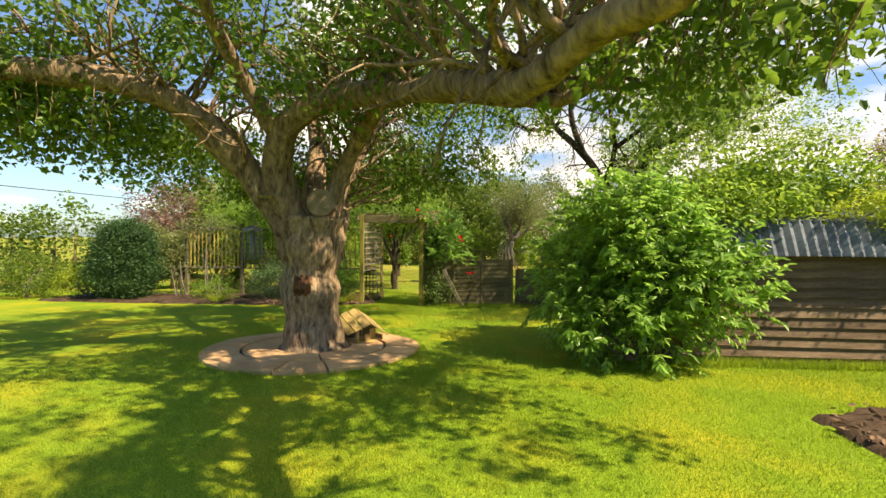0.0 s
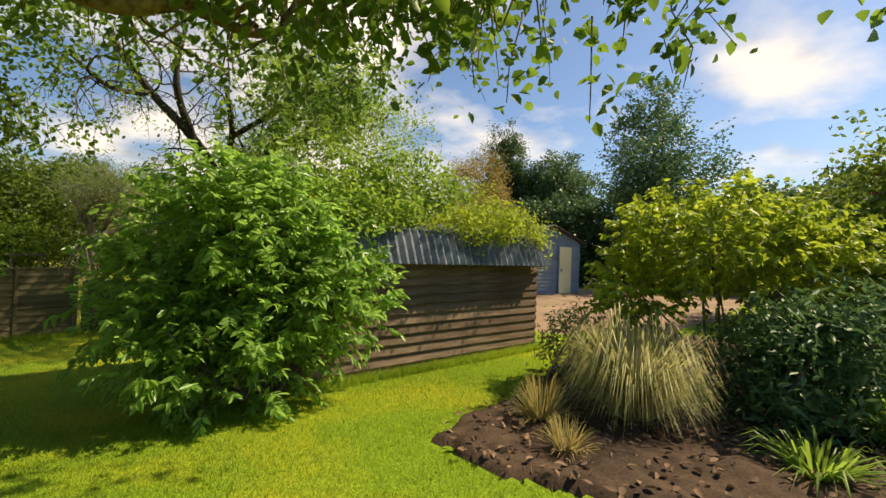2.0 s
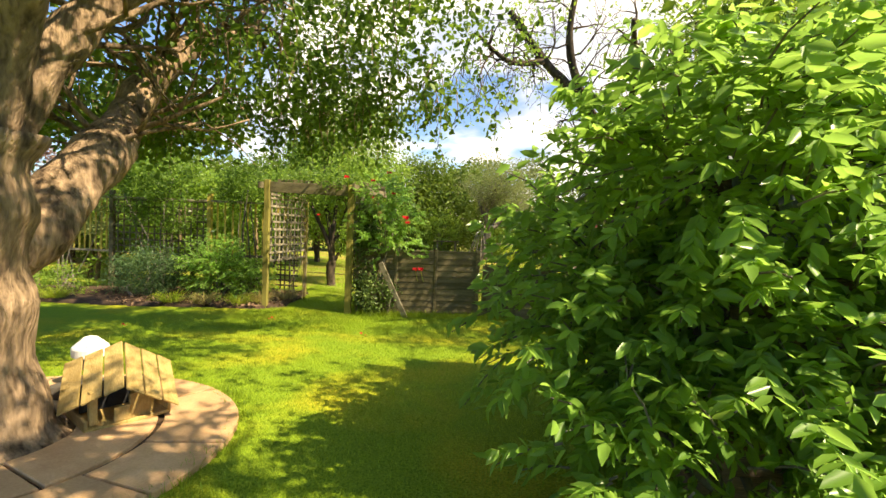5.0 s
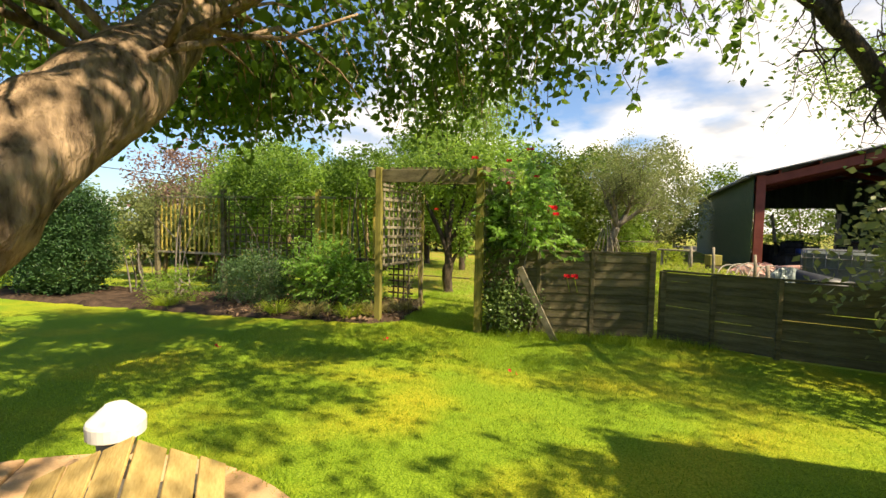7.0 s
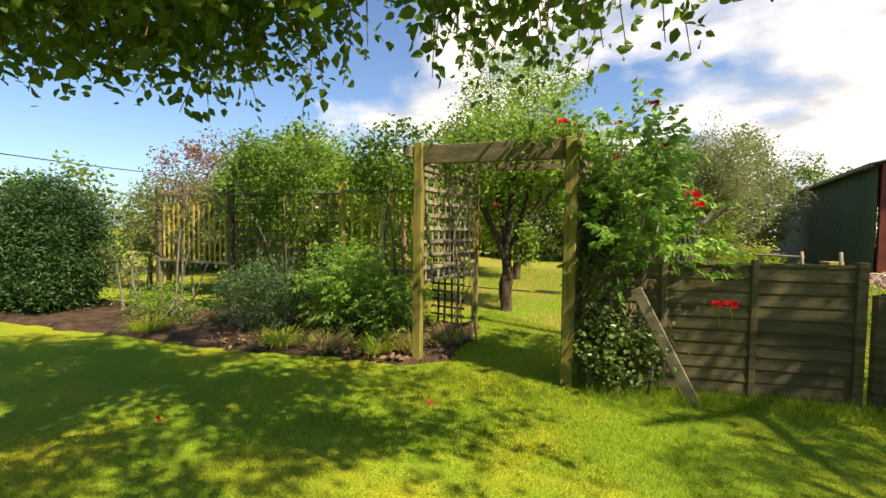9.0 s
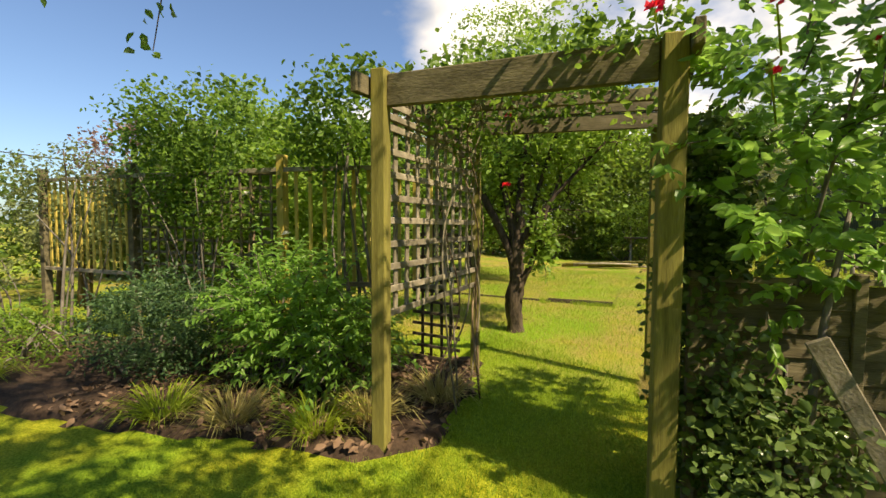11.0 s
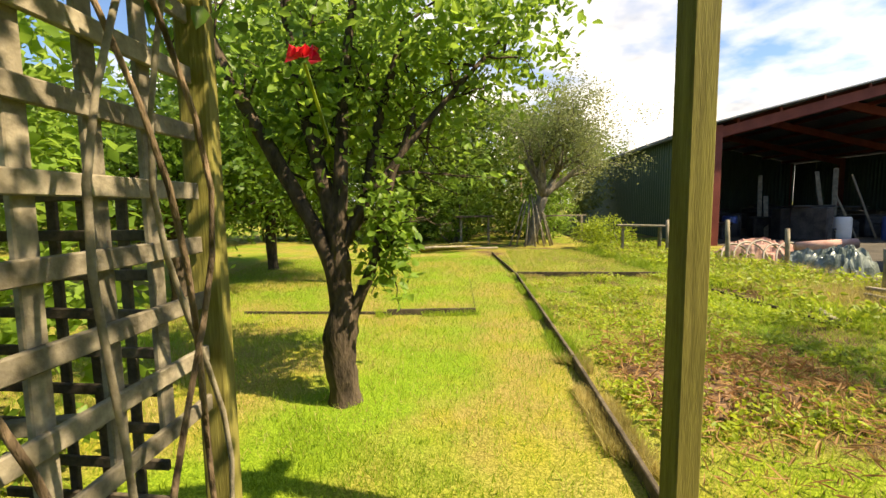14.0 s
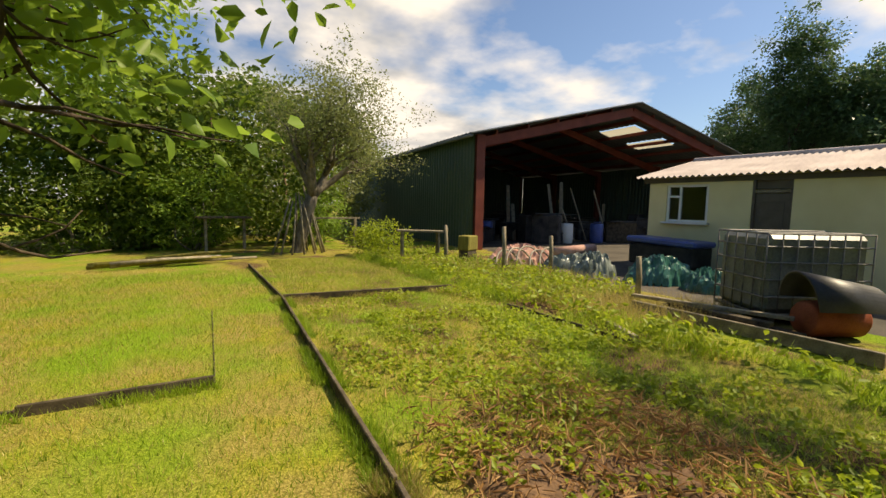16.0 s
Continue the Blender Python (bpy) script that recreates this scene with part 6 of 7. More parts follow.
def boot_scraper():
    x, y = 7.05, 5.95
    z = lie(x, y)
    t = thing("iron_stand", (x, y, z), "small rusty iron stand by the shed corner", "stand")
    for sx in (-0.14, 0.14):
        part("leg", Geo().tube(bend([(x + sx * 1.3, y - 0.02, z - 0.02), (x + sx, y, z + 0.12), (x + sx * 1.1, y, z + 0.27)], 4), [0.014] * 9, 6), RUST, t, soft=True)
    bar("cross_bar", (0.3, 0.02, 0.05), RUST, t, pose(x, y, z + 0.13), 0.004)
    bar("foot", (0.40, 0.06, 0.02), RUST, t, pose(x, y - 0.02, z + 0.012), 0.004)


boot_scraper()


def far_shed():
    x0, x1, y0, y1 = 13.4, 17.6, 11.9, 15.0
    z = lie(15.5, 12) - 0.02
    H, R = 2.15, 2.75
    t = thing("garden_shed", (x0, y0, z), "blue-grey boarded shed with a cream door", "shed")
    core = Geo().prism([(x0 + 0.03, y0 + 0.03), (x1 - 0.03, y0 + 0.03), (x1 - 0.03, y1), (x0 + 0.03, y1)], z, z + H)
    xm = (x0 + x1) / 2
    core.add([(x0, y0 + 0.03, z + H), (x1, y0 + 0.03, z + H), (xm, y0 + 0.03, z + R), (x0, y1, z + H), (x1, y1, z + H), (xm, y1, z + R)], [(0, 1, 2), (3, 5, 4), (0, 2, 5, 3), (1, 4, 5, 2)])
    part("wall", core, BLUE_BOARD, t)
    for i in range(14):
        bar("board", (x1 - x0, 0.022, 0.17), BLUE_BOARD, t, pose(xm, y0 + 0.01, z + 0.08 + i * 0.152, -6), 0.004)
        bar("board", (y1 - y0, 0.022, 0.17), BLUE_BOARD, t, pose(x0 + 0.01, (y0 + y1) / 2, z + 0.08 + i * 0.152, -6, 0, -90), 0.004)
    for s in (-1, 1):
        A, B = Vector((xm, 0, z + R + 0.03)), Vector((xm + s * (x1 - x0 + 0.4) / 2, 0, z + H - 0.03))
        bar("roof", ((B - A).length, y1 - y0 + 0.4, 0.04), MACHINE, t, Matrix.Translation((0, (y0 + y1) / 2, 0)) @ between(A, B), 0.006, "dark felt roof slope")
    d = thing("door_2", (16.0, y0, z), "plain cream painted shed door", "door", "", "structure")
    bar("leaf", (0.86, 0.05, 1.92), CREAM, d, pose(16.45, y0 - 0.045, z + 0.98), 0.005)
    for xx in (15.99, 16.91):
        bar("jamb", (0.06, 0.07, 1.98), BLUE_BOARD, d, pose(xx, y0 - 0.04, z + 1.0), 0.004)
    bar("handle", (0.03, 0.05, 0.12), STEEL, d, pose(16.12, y0 - 0.09, z + 0.98), 0.004)


far_shed()


# ---- roses, canes and chips round the arch ----
def rose(at, r, mat, label, group, seed):
    rng = np.random.default_rng(seed)
    c = Vector(at)
    t = thing("rose_bloom", at, label, "flower", group)
    g = Geo()
    for k in range(14):
        w, e = k * 2.4, 0.2 + 1.2 * (k / 14)
        d = Vector((math.cos(w) * math.sin(e), math.sin(w) * math.sin(e) , math.cos(e))) + Vector((0, -0.35, 0))
        d.normalize()
        s = d.orthogonal().normalized()
        q = d.cross(s)
        rr = r * (0.55 + 0.45 * k / 14)
        p = c + d * rr * 0.35
        g.add([p, p + d * rr * 0.5 + s * rr * 0.5 + q * rr * 0.1, p + d * rr * 0.75 + q * rr * 0.45, p + d * rr * 0.5 - s * rr * 0.5 + q * rr * 0.1], [(0, 1, 2, 3)])
    part("petals", g, mat, t, kind="stuff")
    part("stalk", Geo().tube([c, c + Vector((0.05, 0.08, -0.22))], [0.005, 0.006], 5), WEED, t)


for k, (rx, rz, rs) in enumerate(((-1.8, 2.27, 0.07), (-0.96, 2.38, 0.07), (-1.27, 2.22, 0.06), (-1.28, 1.89, 0.05), (-0.86, 1.98, 0.06), (-0.61, 1.5, 0.10), (-0.56, 1.42, 0.07), (-0.38, 0.51, 0.07), (-0.27, 0.51, 0.08))):
    rose((rx, 12.42, rz), rs, RED_PETAL, "bright red climbing rose bloom", "red roses by the arch", k)
rose((-2.95, 14.27, 1.55), 0.06, RED_PETAL, "red rose bloom hanging in the arch", "red roses by the arch", 20)
rose((-2.9, 14.1, 2.2), 0.05, RED_PETAL, "red rose bloom hanging in the arch", "red roses by the arch", 21)
for k, (rx, ry, rz) in enumerate(((-5.57, 14.04, 1.33), (-5.35, 13.9, 1.05), (-5.9, 13.9, 1.5))):
    rose((rx, ry, rz), 0.05, WHITE_PETAL, "white rose bloom on the trellis", "white roses on the trellis", 30 + k)


for k, (rz, rr) in enumerate(((2.86, 0.13), (2.58, 0.11))):
    rose((9.87, 2.05 + 0.05 * k, rz), rr, RED_PETAL, "bright red bloom in the tall shrubbery", "red blooms in the shrubbery", 50 + k)


def fallen_petals():
    rng = np.random.default_rng(27)
    for x, y in ((-4.41, 10.0), (-0.86, 10.3), (-4.04, 12.93), (-3.31, 13.58), (-1.56, 13.76), (-2.7, 11.2)):
        z = lie(x, y)
        t = thing("fallen_petals", (x, y, z), "small heap of red rose petals fallen on the ground", "petals", "fallen red petals")
        p = np.array([(x, y, z + 0.05)]) + rng.normal(size=(4, 3)) * np.array([0.03, 0.03, 0.004])
        leaves("petal_cluster", p, 0.035, RED_PETAL, t, shape=0.9, seed=28, up=1.5, droop=0.0)


fallen_petals()


def canes():
    rng = np.random.default_rng(12)
    z = -0.42
    t = thing("rose_canes", (-3.25, 13.9, z), "thin green and brown rose canes climbing the lattice", "climbing plant")
    for k in range(7):
        x, y = -3.27 + rng.normal() * 0.05, 13.75 + rng.uniform(-0.45, 0.35)
        line = [(x + 0.15 * rng.normal(), y, z), (x + 0.05, y + 0.1 * rng.normal(), z + 0.8), (x + 0.08 * rng.normal(), y + 0.15 * rng.normal(), z + 1.6), (x + 0.12 * rng.normal(), y + 0.2 * rng.normal(), z + 2.35), (x + 0.3 * abs(rng.normal()), y - 0.2, z + 2.6)]
        p = bend(line, 5)
        part("cane", Geo().tube(p, [0.009 - 0.0002 * i for i in range(len(p))], 6), GREY_WOOD if k % 3 else BARK, t, soft=True)
    p = around([(-3.1, 13.9, 2.0), (-3.1, 13.6, 2.25), (-2.7, 13.2, 2.25), (-2.0, 13.2, 2.2), (-1.75, 13.6, 2.0), (-2.2, 12.5, 2.2)], 420, 0.17, rng)
    p = p[p[:, 2] > 1.72]
    leaves("foliage", p, 0.06, PEAR_LEAF, t, shape=0.6, seed=14)


canes()


def chips():
    rng = np.random.default_rng(15)
    pts = []
    while len(pts) < 1500:
        x, y = rng.uniform(-6.5, -3.0), rng.uniform(12.0, 14.6)
        if in_bed2(x, y):
            pts.append((x, y, lie(x, y) + 0.075))
    while len(pts) < 2300:
        x, y = rng.uniform(2.7, 5.5), rng.uniform(1, 4.6)
        if in_bed(x, y):
            pts.append((x, y, lie(x, y) + 0.075))
    ob = leaves("bark_chips", np.array(pts), 0.07, CHIP, None, shape=0.55, seed=16, up=1.4, droop=0.0, kind="stuff")
    tagged(ob, "scattered brown bark chips and dead leaves on soil", "bark chips")


CHIP = leaf_material("bark_chip", (0.08, 0.045, 0.028), (0.30, 0.19, 0.12), 0.05, 0.9)
chips()
for k, (x, y) in enumerate(((-4.7, 12.45), (-4.0, 12.55), (-3.35, 13.45), (-7.6, 12.2), (-3.75, 12.9), (-5.3, 12.35))):
    tuft("grass_tuft", (x, y), 0.34, 0.46, 260, 0.010, STRAW if k % 2 == 0 else WEED, "tuft of drooping pale grass at the border edge", 120 + k, 0.3)
bush("small_border_tree", (-9.6, 13.2), [((-9.6, 13.2, 0.6), (0.5, 0.4, 0.45), 1.0)], 300, 0.06, OLIVE_LEAF, "small bare-stemmed forked shrub in the border", seed=131, stems=6)
bush("border_flowers", (-8.2, 12.9), [((-8.2, 12.9, -0.1), (0.9, 0.4, 0.3), 1.0)], 1500, 0.06, PEAR_LEAF, "low mixed green border plants", "perennial", seed=133, stems=10)
bush("border_flowers", (-12.3, 12.7), [((-12.3, 12.7, 0.1), (0.9, 0.5, 0.5), 1.0)], 2000, 0.07, WEED, "low mixed green border plants", "perennial", seed=135, stems=10)
bush("rose_shrub", (-14.0, 12.6), [((-14.0, 12.6, 0.3), (1.0, 0.8, 0.7), 1.0)], 3500, 0.08, HEDGE_LEAF, "rounded green rose shrub by the hedge", seed=137)


# ---- vegetable plots ----
def edging(a, b, h=0.13, wide=0.035):
    a, b = Vector(a), Vector(b)
    n = max(1, round((b - a).length / 2.2))
    for i in range(n):
        p, q = a.lerp(b, i / n + 0.004), a.lerp(b, (i + 1) / n - 0.004)
        za, zb = lie(*p), lie(*q)
        e = thing("edging_board", (p.x, p.y, za), "dark weathered timber edging board of a plot", "board", "plot edging boards")
        bar("board", ((q - p).length, wide, h), EDGE_WOOD, e, between((p.x, p.y, za + h * 0.28), (q.x, q.y, zb + h * 0.28), 3 * (-1) ** i), 0.006)


edging((-1.52, 14.35), (-1.16, 17.0), 0.12)
edging((-1.16, 17.0), (-0.56, 22.2), 0.12)
edging((-0.56, 22.2), (-0.36, 26.5), 0.10)
edging((-0.56, 22.2), (2.38, 21.75), 0.14)
edging((-1.83, 19.1), (-3.1, 19.15), 0.11)
edging((-3.1, 19.2), (-5.2, 19.45), 0.05)
edging((-1.83, 19.1), (-1.58, 22.0), 0.016, 0.010)
edging((2.45, 17.9), (2.40, 20.2), 0.07)


def field_blades(name, label, n, box, keep, mat, h, w, seed, category="grass"):
    rng = np.random.default_rng(seed)
    x0, x1, y0, y1 = box
    x, y = rng.uniform(x0, x1, n), rng.uniform(y0, y1, n)
    ok = keep(x, y)
    x, y = x[ok], y[ok]
    z = lie_all(x, y)
    hh = h * rng.uniform(0.5, 1.3, len(x))
    a = np.stack([x, y, z - 0.005], 1)
    b = a + np.stack([rng.normal(size=len(x)) * h * 0.45, rng.normal(size=len(x)) * h * 0.45, hh], 1)
    ob = new(name, blade_mesh(name, a, b, w, mat, seed))
    return tagged(ob, label, category, "", "stuff")


def poly_mask(poly):
    def test(x, y):
        hit = np.zeros(len(x), bool)
        for i in range(len(poly)):
            (x1, y1), (x2, y2) = poly[i - 1], poly[i]
            c = ((y1 > y) != (y2 > y)) & (x < (x2 - x1) * (y - y1) / (y2 - y1 + 1e-9) + x1)
            hit ^= c
        return hit
    return test


bed_mask, bed2_mask = poly_mask(BED), poly_mask(BED2)
on_lawn = lambda x, y: ~bed_mask(x, y) & ~bed2_mask(x, y) & (np.hypot(x + 2.38, y - 6.2) > 1.46) & ~((x > 1.9) & (y > 5.97) & (y < 9.3)) & (x + 1.3 * y < 17.5 + 20 * (y < 7))
field_blades("lawn_grass", "short mown green grass blades of the lawn", 220000, (-5, 6.5, 0.8, 12.6), on_lawn, GRASS, 0.03, 0.007, 201)
field_blades("lawn_grass", "short mown green grass blades of the lawn", 130000, (-1.5, 6.6, 1.0, 6.0), on_lawn, GRASS, 0.032, 0.006, 212)
field_blades("lawn_grass", "short mown green grass blades of the lawn", 60000, (-3.6, -0.6, 10.5, 16.5), on_lawn, GRASS, 0.04, 0.007, 202)
in_left = lambda x, y: x < -1.45 + 0.125 * (y - 14.5)
in_right = lambda x, y: (x > -1.4 + 0.125 * (y - 14.5)) & (x < 2.6)
field_blades("orchard_blades", "dry and green grass blades in the orchard", 64000, (-7, 0.3, 14.6, 26), in_left, GRASS, 0.06, 0.007, 203)
field_blades("dry_blades", "dry straw-coloured grass blades in the orchard", 32000, (-7, 0.3, 15.6, 27), in_left, STRAW, 0.055, 0.006, 204)
field_blades("plot_blades", "green grass blades on the overgrown plot", 58000, (-1.5, 2.8, 13.2, 27.5), in_right, GRASS, 0.055, 0.009, 205)
field_blades("dry_blades", "dry straw blades on the overgrown plot", 52000, (-1.5, 2.8, 13.2, 27.5), in_right, STRAW, 0.05, 0.007, 206)
field_blades("verge_blades", "long uncut grass along the plot verge", 26000, (2.5, 5.2, 15.0, 27.5), lambda x, y: (np.sin(x * 3.1 + y * 1.7) + np.sin(y * 2.3 - x) > -0.7) & ((y > 19.8) | (x < 3.3)), GRASS, 0.22, 0.010, 207)
field_blades("verge_blades", "long dry uncut grass along the plot verge", 16000, (3.0, 5.4, 18.0, 27.5), lambda x, y: np.sin(x * 2.1 + y * 1.3) > -0.5, STRAW, 0.28, 0.008, 208)
field_blades("paving_grass", "uncut grass creeping over the edge of the paving", 26000, (-4.1, -0.6, 4.5, 7.9), lambda x, y: np.abs(np.hypot(x + 2.38, y - 6.2) - 1.5 - 0.05 * np.sin(x * 9) - 0.04 * np.sin(y * 13)) < 0.07, GRASS, 0.065, 0.007, 211)
field_blades("fence_weeds", "uncut grass at the foot of the fence", 7000, (-1.5, 3.5, 12.0, 12.9), lambda x, y: np.abs(y - 12.5 - 0.1 * x) < 0.22, GRASS, 0.12, 0.01, 209)
field_blades("shed_weeds", "uncut grass at the foot of the shed", 6000, (2.4, 6.8, 5.75, 5.98), lambda x, y: x > 0, GRASS, 0.11, 0.01, 210)


for seed, (ex0, ey0, ex1, ey1) in enumerate(((-1.52, 14.35, -1.16, 17.0), (-1.16, 17.0, -0.56, 22.2), (-0.56, 22.2, 2.38, 21.75), (-1.83, 19.1, -3.1, 19.15))):
    def beside(x, y, a=(ex0, ey0), d=(ex1 - ex0, ey1 - ey0)):
        n = math.hypot(*d)
        off = ((x - a[0]) * d[1] - (y - a[1]) * d[0]) / n
        return (np.abs(off) < 0.13) & (np.sin(x * 5 + y * 3.3) > -0.4)
    field_blades("edge_grass", "tufts of uncut grass along the plot edging", (26000, 26000, 14000, 2500)[seed], (min(ex0, ex1) - 0.15, max(ex0, ex1) + 0.15, min(ey0, ey1) - 0.15, max(ey0, ey1) + 0.15), beside, GRASS if seed % 2 else STRAW, 0.09, 0.009, 220 + seed)


def weeds():
    rng = np.random.default_rng(17)
    p = []
    for _ in range(2300):
        x, y = rng.uniform(-1.4, 2.6), rng.uniform(13.4, 21.7)
        if x < -1.2 + 0.125 * (y - 15) or noise.noise(Vector((x * 0.9, y * 0.9, 3))) < -0.05:
            continue
        for _ in range(9):
            p.append((x + rng.normal() * 0.05, y + rng.normal() * 0.05, lie(x, y) + rng.uniform(0.02, 0.11)))
    ob = leaves("plot_weeds", np.array(p), 0.052, WEED, None, shape=0.55, seed=18, up=1.2, droop=0.0, kind="stuff")
    tagged(ob, "leafy green weeds covering the vegetable plot", "weeds")
    p = []
    for _ in range(700):
        x, y = rng.uniform(2.7, 5.2), rng.uniform(15.5, 27)
        if y < 19.8 and x > 3.2:
            continue
        for _ in range(10):
            p.append((x + rng.normal() * 0.09, y + rng.normal() * 0.09, lie(x, y) + rng.uniform(0.03, 0.28)))
    ob = leaves("verge_weeds", np.array(p), 0.09, WEED, None, shape=0.5, seed=19, up=0.9, droop=0.1, kind="stuff")
    tagged(ob, "tall leafy weeds along the plot verge", "weeds")
    p = []
    for _ in range(2200):
        x, y = rng.uniform(-1.1, 1.0), rng.normal(16.5, 0.75)
        if x > -1.1 + 0.125 * (y - 15):
            p.append((x, y, lie(x, y) + rng.uniform(0.05, 0.09)))
    ob = leaves("dead_stalks", np.array(p), 0.12, DRY_STALK, None, shape=0.1, seed=20, up=0.8, droop=0.0, kind="stuff")
    tagged(ob, "reddish dead stalks on bare soil", "dead plants")


weeds()
in_bare = inside([(-0.9, 16.0), (-0.4, 15.8), (-0.1, 16.1), (0.35, 15.9), (0.55, 16.3), (0.2, 16.6), (0.3, 16.9), (-0.2, 16.85), (-0.5, 17.2), (-0.85, 16.9)])
sheet(in_bare, steps(-1.2, 1.2, 0.08), steps(15.4, 17.6, 0.08), PLOT_SOIL, "bare_soil", 0.05, "reddish bare soil patch in the vegetable plot", "soil", 0.03)


# ---- the verge and its stores ----
def verge_posts():
    for k, (x, y, h) in enumerate(((4.45, 22.7, 1.12), (4.3, 24.9, 1.05), (5.55, 22.3, 0.92), (4.9, 19.6, 0.75))):
        z = lie(x, y)
        p = thing("stake", (x, y, z), "weathered grey wooden stake in long grass", "post", "stakes along the verge")
        part("post", Geo().tube([(x, y, z - 0.1), (x + 0.01, y, z + h * 0.5), (x - 0.015, y + 0.01, z + h)], [0.055, 0.05, 0.046], 10, 0.12), GREY_WOOD, p, soft=True)
    z = lie(4, 25.5)
    b = thing("potting_bench", (3.9, 25.6, z), "rough grey plank bench among weeds", "bench")
    bar("top", (1.3, 0.4, 0.05), GREY_WOOD, b, pose(3.9, 25.6, z + 0.86, 0, 1, -20), 0.006)
    for sx in (-0.5, 0.5):
        bar("leg", (0.06, 0.3, 0.84), GREY_WOOD, b, pose(3.9 + sx * 0.94, 25.6 - sx * 0.34, z + 0.42, 0, 0, -20), 0.006)
    c = thing("crate", (5.1, 25.0, z), "pale wooden box beside the stakes", "crate")
    bar("box", (0.5, 0.35, 0.4), POST_WOOD, c, pose(5.1, 25.0, z + 0.55, 0, 0, 20), 0.02)
    bar("stand", (0.45, 0.3, 0.36), EDGE_WOOD, c, pose(5.1, 25.0, z + 0.175, 0, 0, 20), 0.01)


verge_posts()


def heap(name, at, size, turn, mat, label, category, seed, folds=0.22):
    """A crumpled sheet over a pile: a dome with sharp folds."""
    x, y = at
    z = lie(x, y)
    t = thing(name, (x, y, z), label, category)
    g, n = Geo(), 34
    M = pose(x, y, z, 0, 0, turn)
    ids = {}
    for i in range(n):
        for j in range(n):
            u, v = -1 + 2 * i / (n - 1), -1 + 2 * j / (n - 1)
            r = math.hypot(u, v)
            e = max(0.0, 1 - r ** 2.2)
            q = Vector((u * 3.1 + seed, v * 3.1, seed))
            h = e ** 0.5 * (0.75 + folds * 1.3 * (1 - abs(noise.noise(q)) * 3.0)) + folds * 0.7 * e * (0.6 - abs(noise.noise(q * 2.3 + Vector((4, 1, 0)))) * 2.4) + folds * 0.35 * e * noise.noise(q * 4.6)
            k = 1 + 0.16 * noise.noise(q * 1.5)
            ids[i, j] = len(g.v)
            g.v.append(tuple(M @ Vector((u * k * size[0] / 2, v * k * size[1] / 2, max(h, -0.02) * size[2]))))
    for i in range(n - 1):
        for j in range(n - 1):
            u, v = -1 + 2 * (i + 0.5) / (n - 1), -1 + 2 * (j + 0.5) / (n - 1)
            if math.hypot(u, v) < 1.03:
                g.f.append((ids[i, j], ids[i + 1, j], ids[i + 1, j + 1], ids[i, j + 1]))
    part("sheet", g, mat, t)
    return t


heap("tarpaulin_heap", (6.2, 21.6), (1.3, 0.9, 0.58), 10, TARP_GREY, "crumpled grey and white plastic sheeting heap", "tarpaulin", 3)
heap("tarpaulin_heap", (6.9, 20.4), (1.5, 1.1, 0.60), -20, TARP_GREEN, "crumpled shiny green tarpaulin over a pile", "tarpaulin", 5)
heap("tarpaulin_heap", (6.9, 19.4), (1.1, 0.9, 0.45), 30, TARP_GREEN, "crumpled shiny green tarpaulin over a pile", "tarpaulin", 8)
trailer = thing("covered_trailer", (8.2, 21.0, lie(8.2, 21.0)), "low dark trailer under a flat blue cover", "trailer")
bar("body", (0.9, 1.6, 0.5), MACHINE, trailer, pose(8.2, 21.0, lie(8.2, 21) + 0.5), 0.05)
bar("cover", (0.98, 1.7, 0.14), TARP_BLUE, trailer, pose(8.2, 21.0, lie(8.2, 21) + 0.82, 2, 1, 0), 0.06, "blue plastic cover")
for sy in (-0.35, 0.35):
    for sx in (-0.42, 0.42):
        part("wheel", Geo().tube([(8.2 + sx - 0.05, 21.0 + sy, lie(8.2, 21) + 0.24), (8.2 + sx + 0.05, 21.0 + sy, lie(8.2, 21) + 0.24)], [0.24, 0.24], 18), BLACK_PLASTIC, trailer)
heap("covered_mower", (8.3, 19.3), (1.1, 0.8, 0.85), 90, BLACK_PLASTIC, "garden machine under a black cover by the wall", "machine", 13, 0.12)
heap("insulation_pile", (6.4, 24.2), (2.0, 1.0, 0.55), -20, PINK_ROLL, "pile of pinkish folded sheets", "sheets", 17, 0.2)


def hoops():
    for k in range(5):
        x, y = 5.2 + 0.28 * k, 23.3 - 0.1 * k
        z = lie(x, y)
        t = thing("pipe_hoop", (x, y, z), "bent pale plastic pipe hoop leaning in grass", "pipe", "pipe hoops")
        r = 0.42 + 0.04 * (k % 3)
        pts = [(x + r * math.cos(w * math.pi / 14), y + 0.25 * math.sin(w * math.pi / 14), z + r * 1.15 * math.sin(w * math.pi / 14)) for w in range(15)]
        part("pipe", Geo().tube(pts, [0.022] * 15, 8), HOSE, t, soft=True)
    x, y = 7.0, 22.9
    z = lie(x, y)
    t = thing("carpet_roll", (x, y, z), "pale pink rolled carpet lying on the pile", "roll")
    part("roll", Geo().tube([(x - 0.55, y + 0.2, z + 0.42), (x, y, z + 0.47), (x + 0.6, y - 0.2, z + 0.52)], [0.12, 0.125, 0.12], 18, 0.05), PINK_ROLL, t, soft=True)
    heap("rubble_pile", (6.9, 22.9), (1.6, 0.8, 0.42), -15, TARP_GREY, "grey plastic-covered pile under the roll", "pile", 19, 0.2)


hoops()


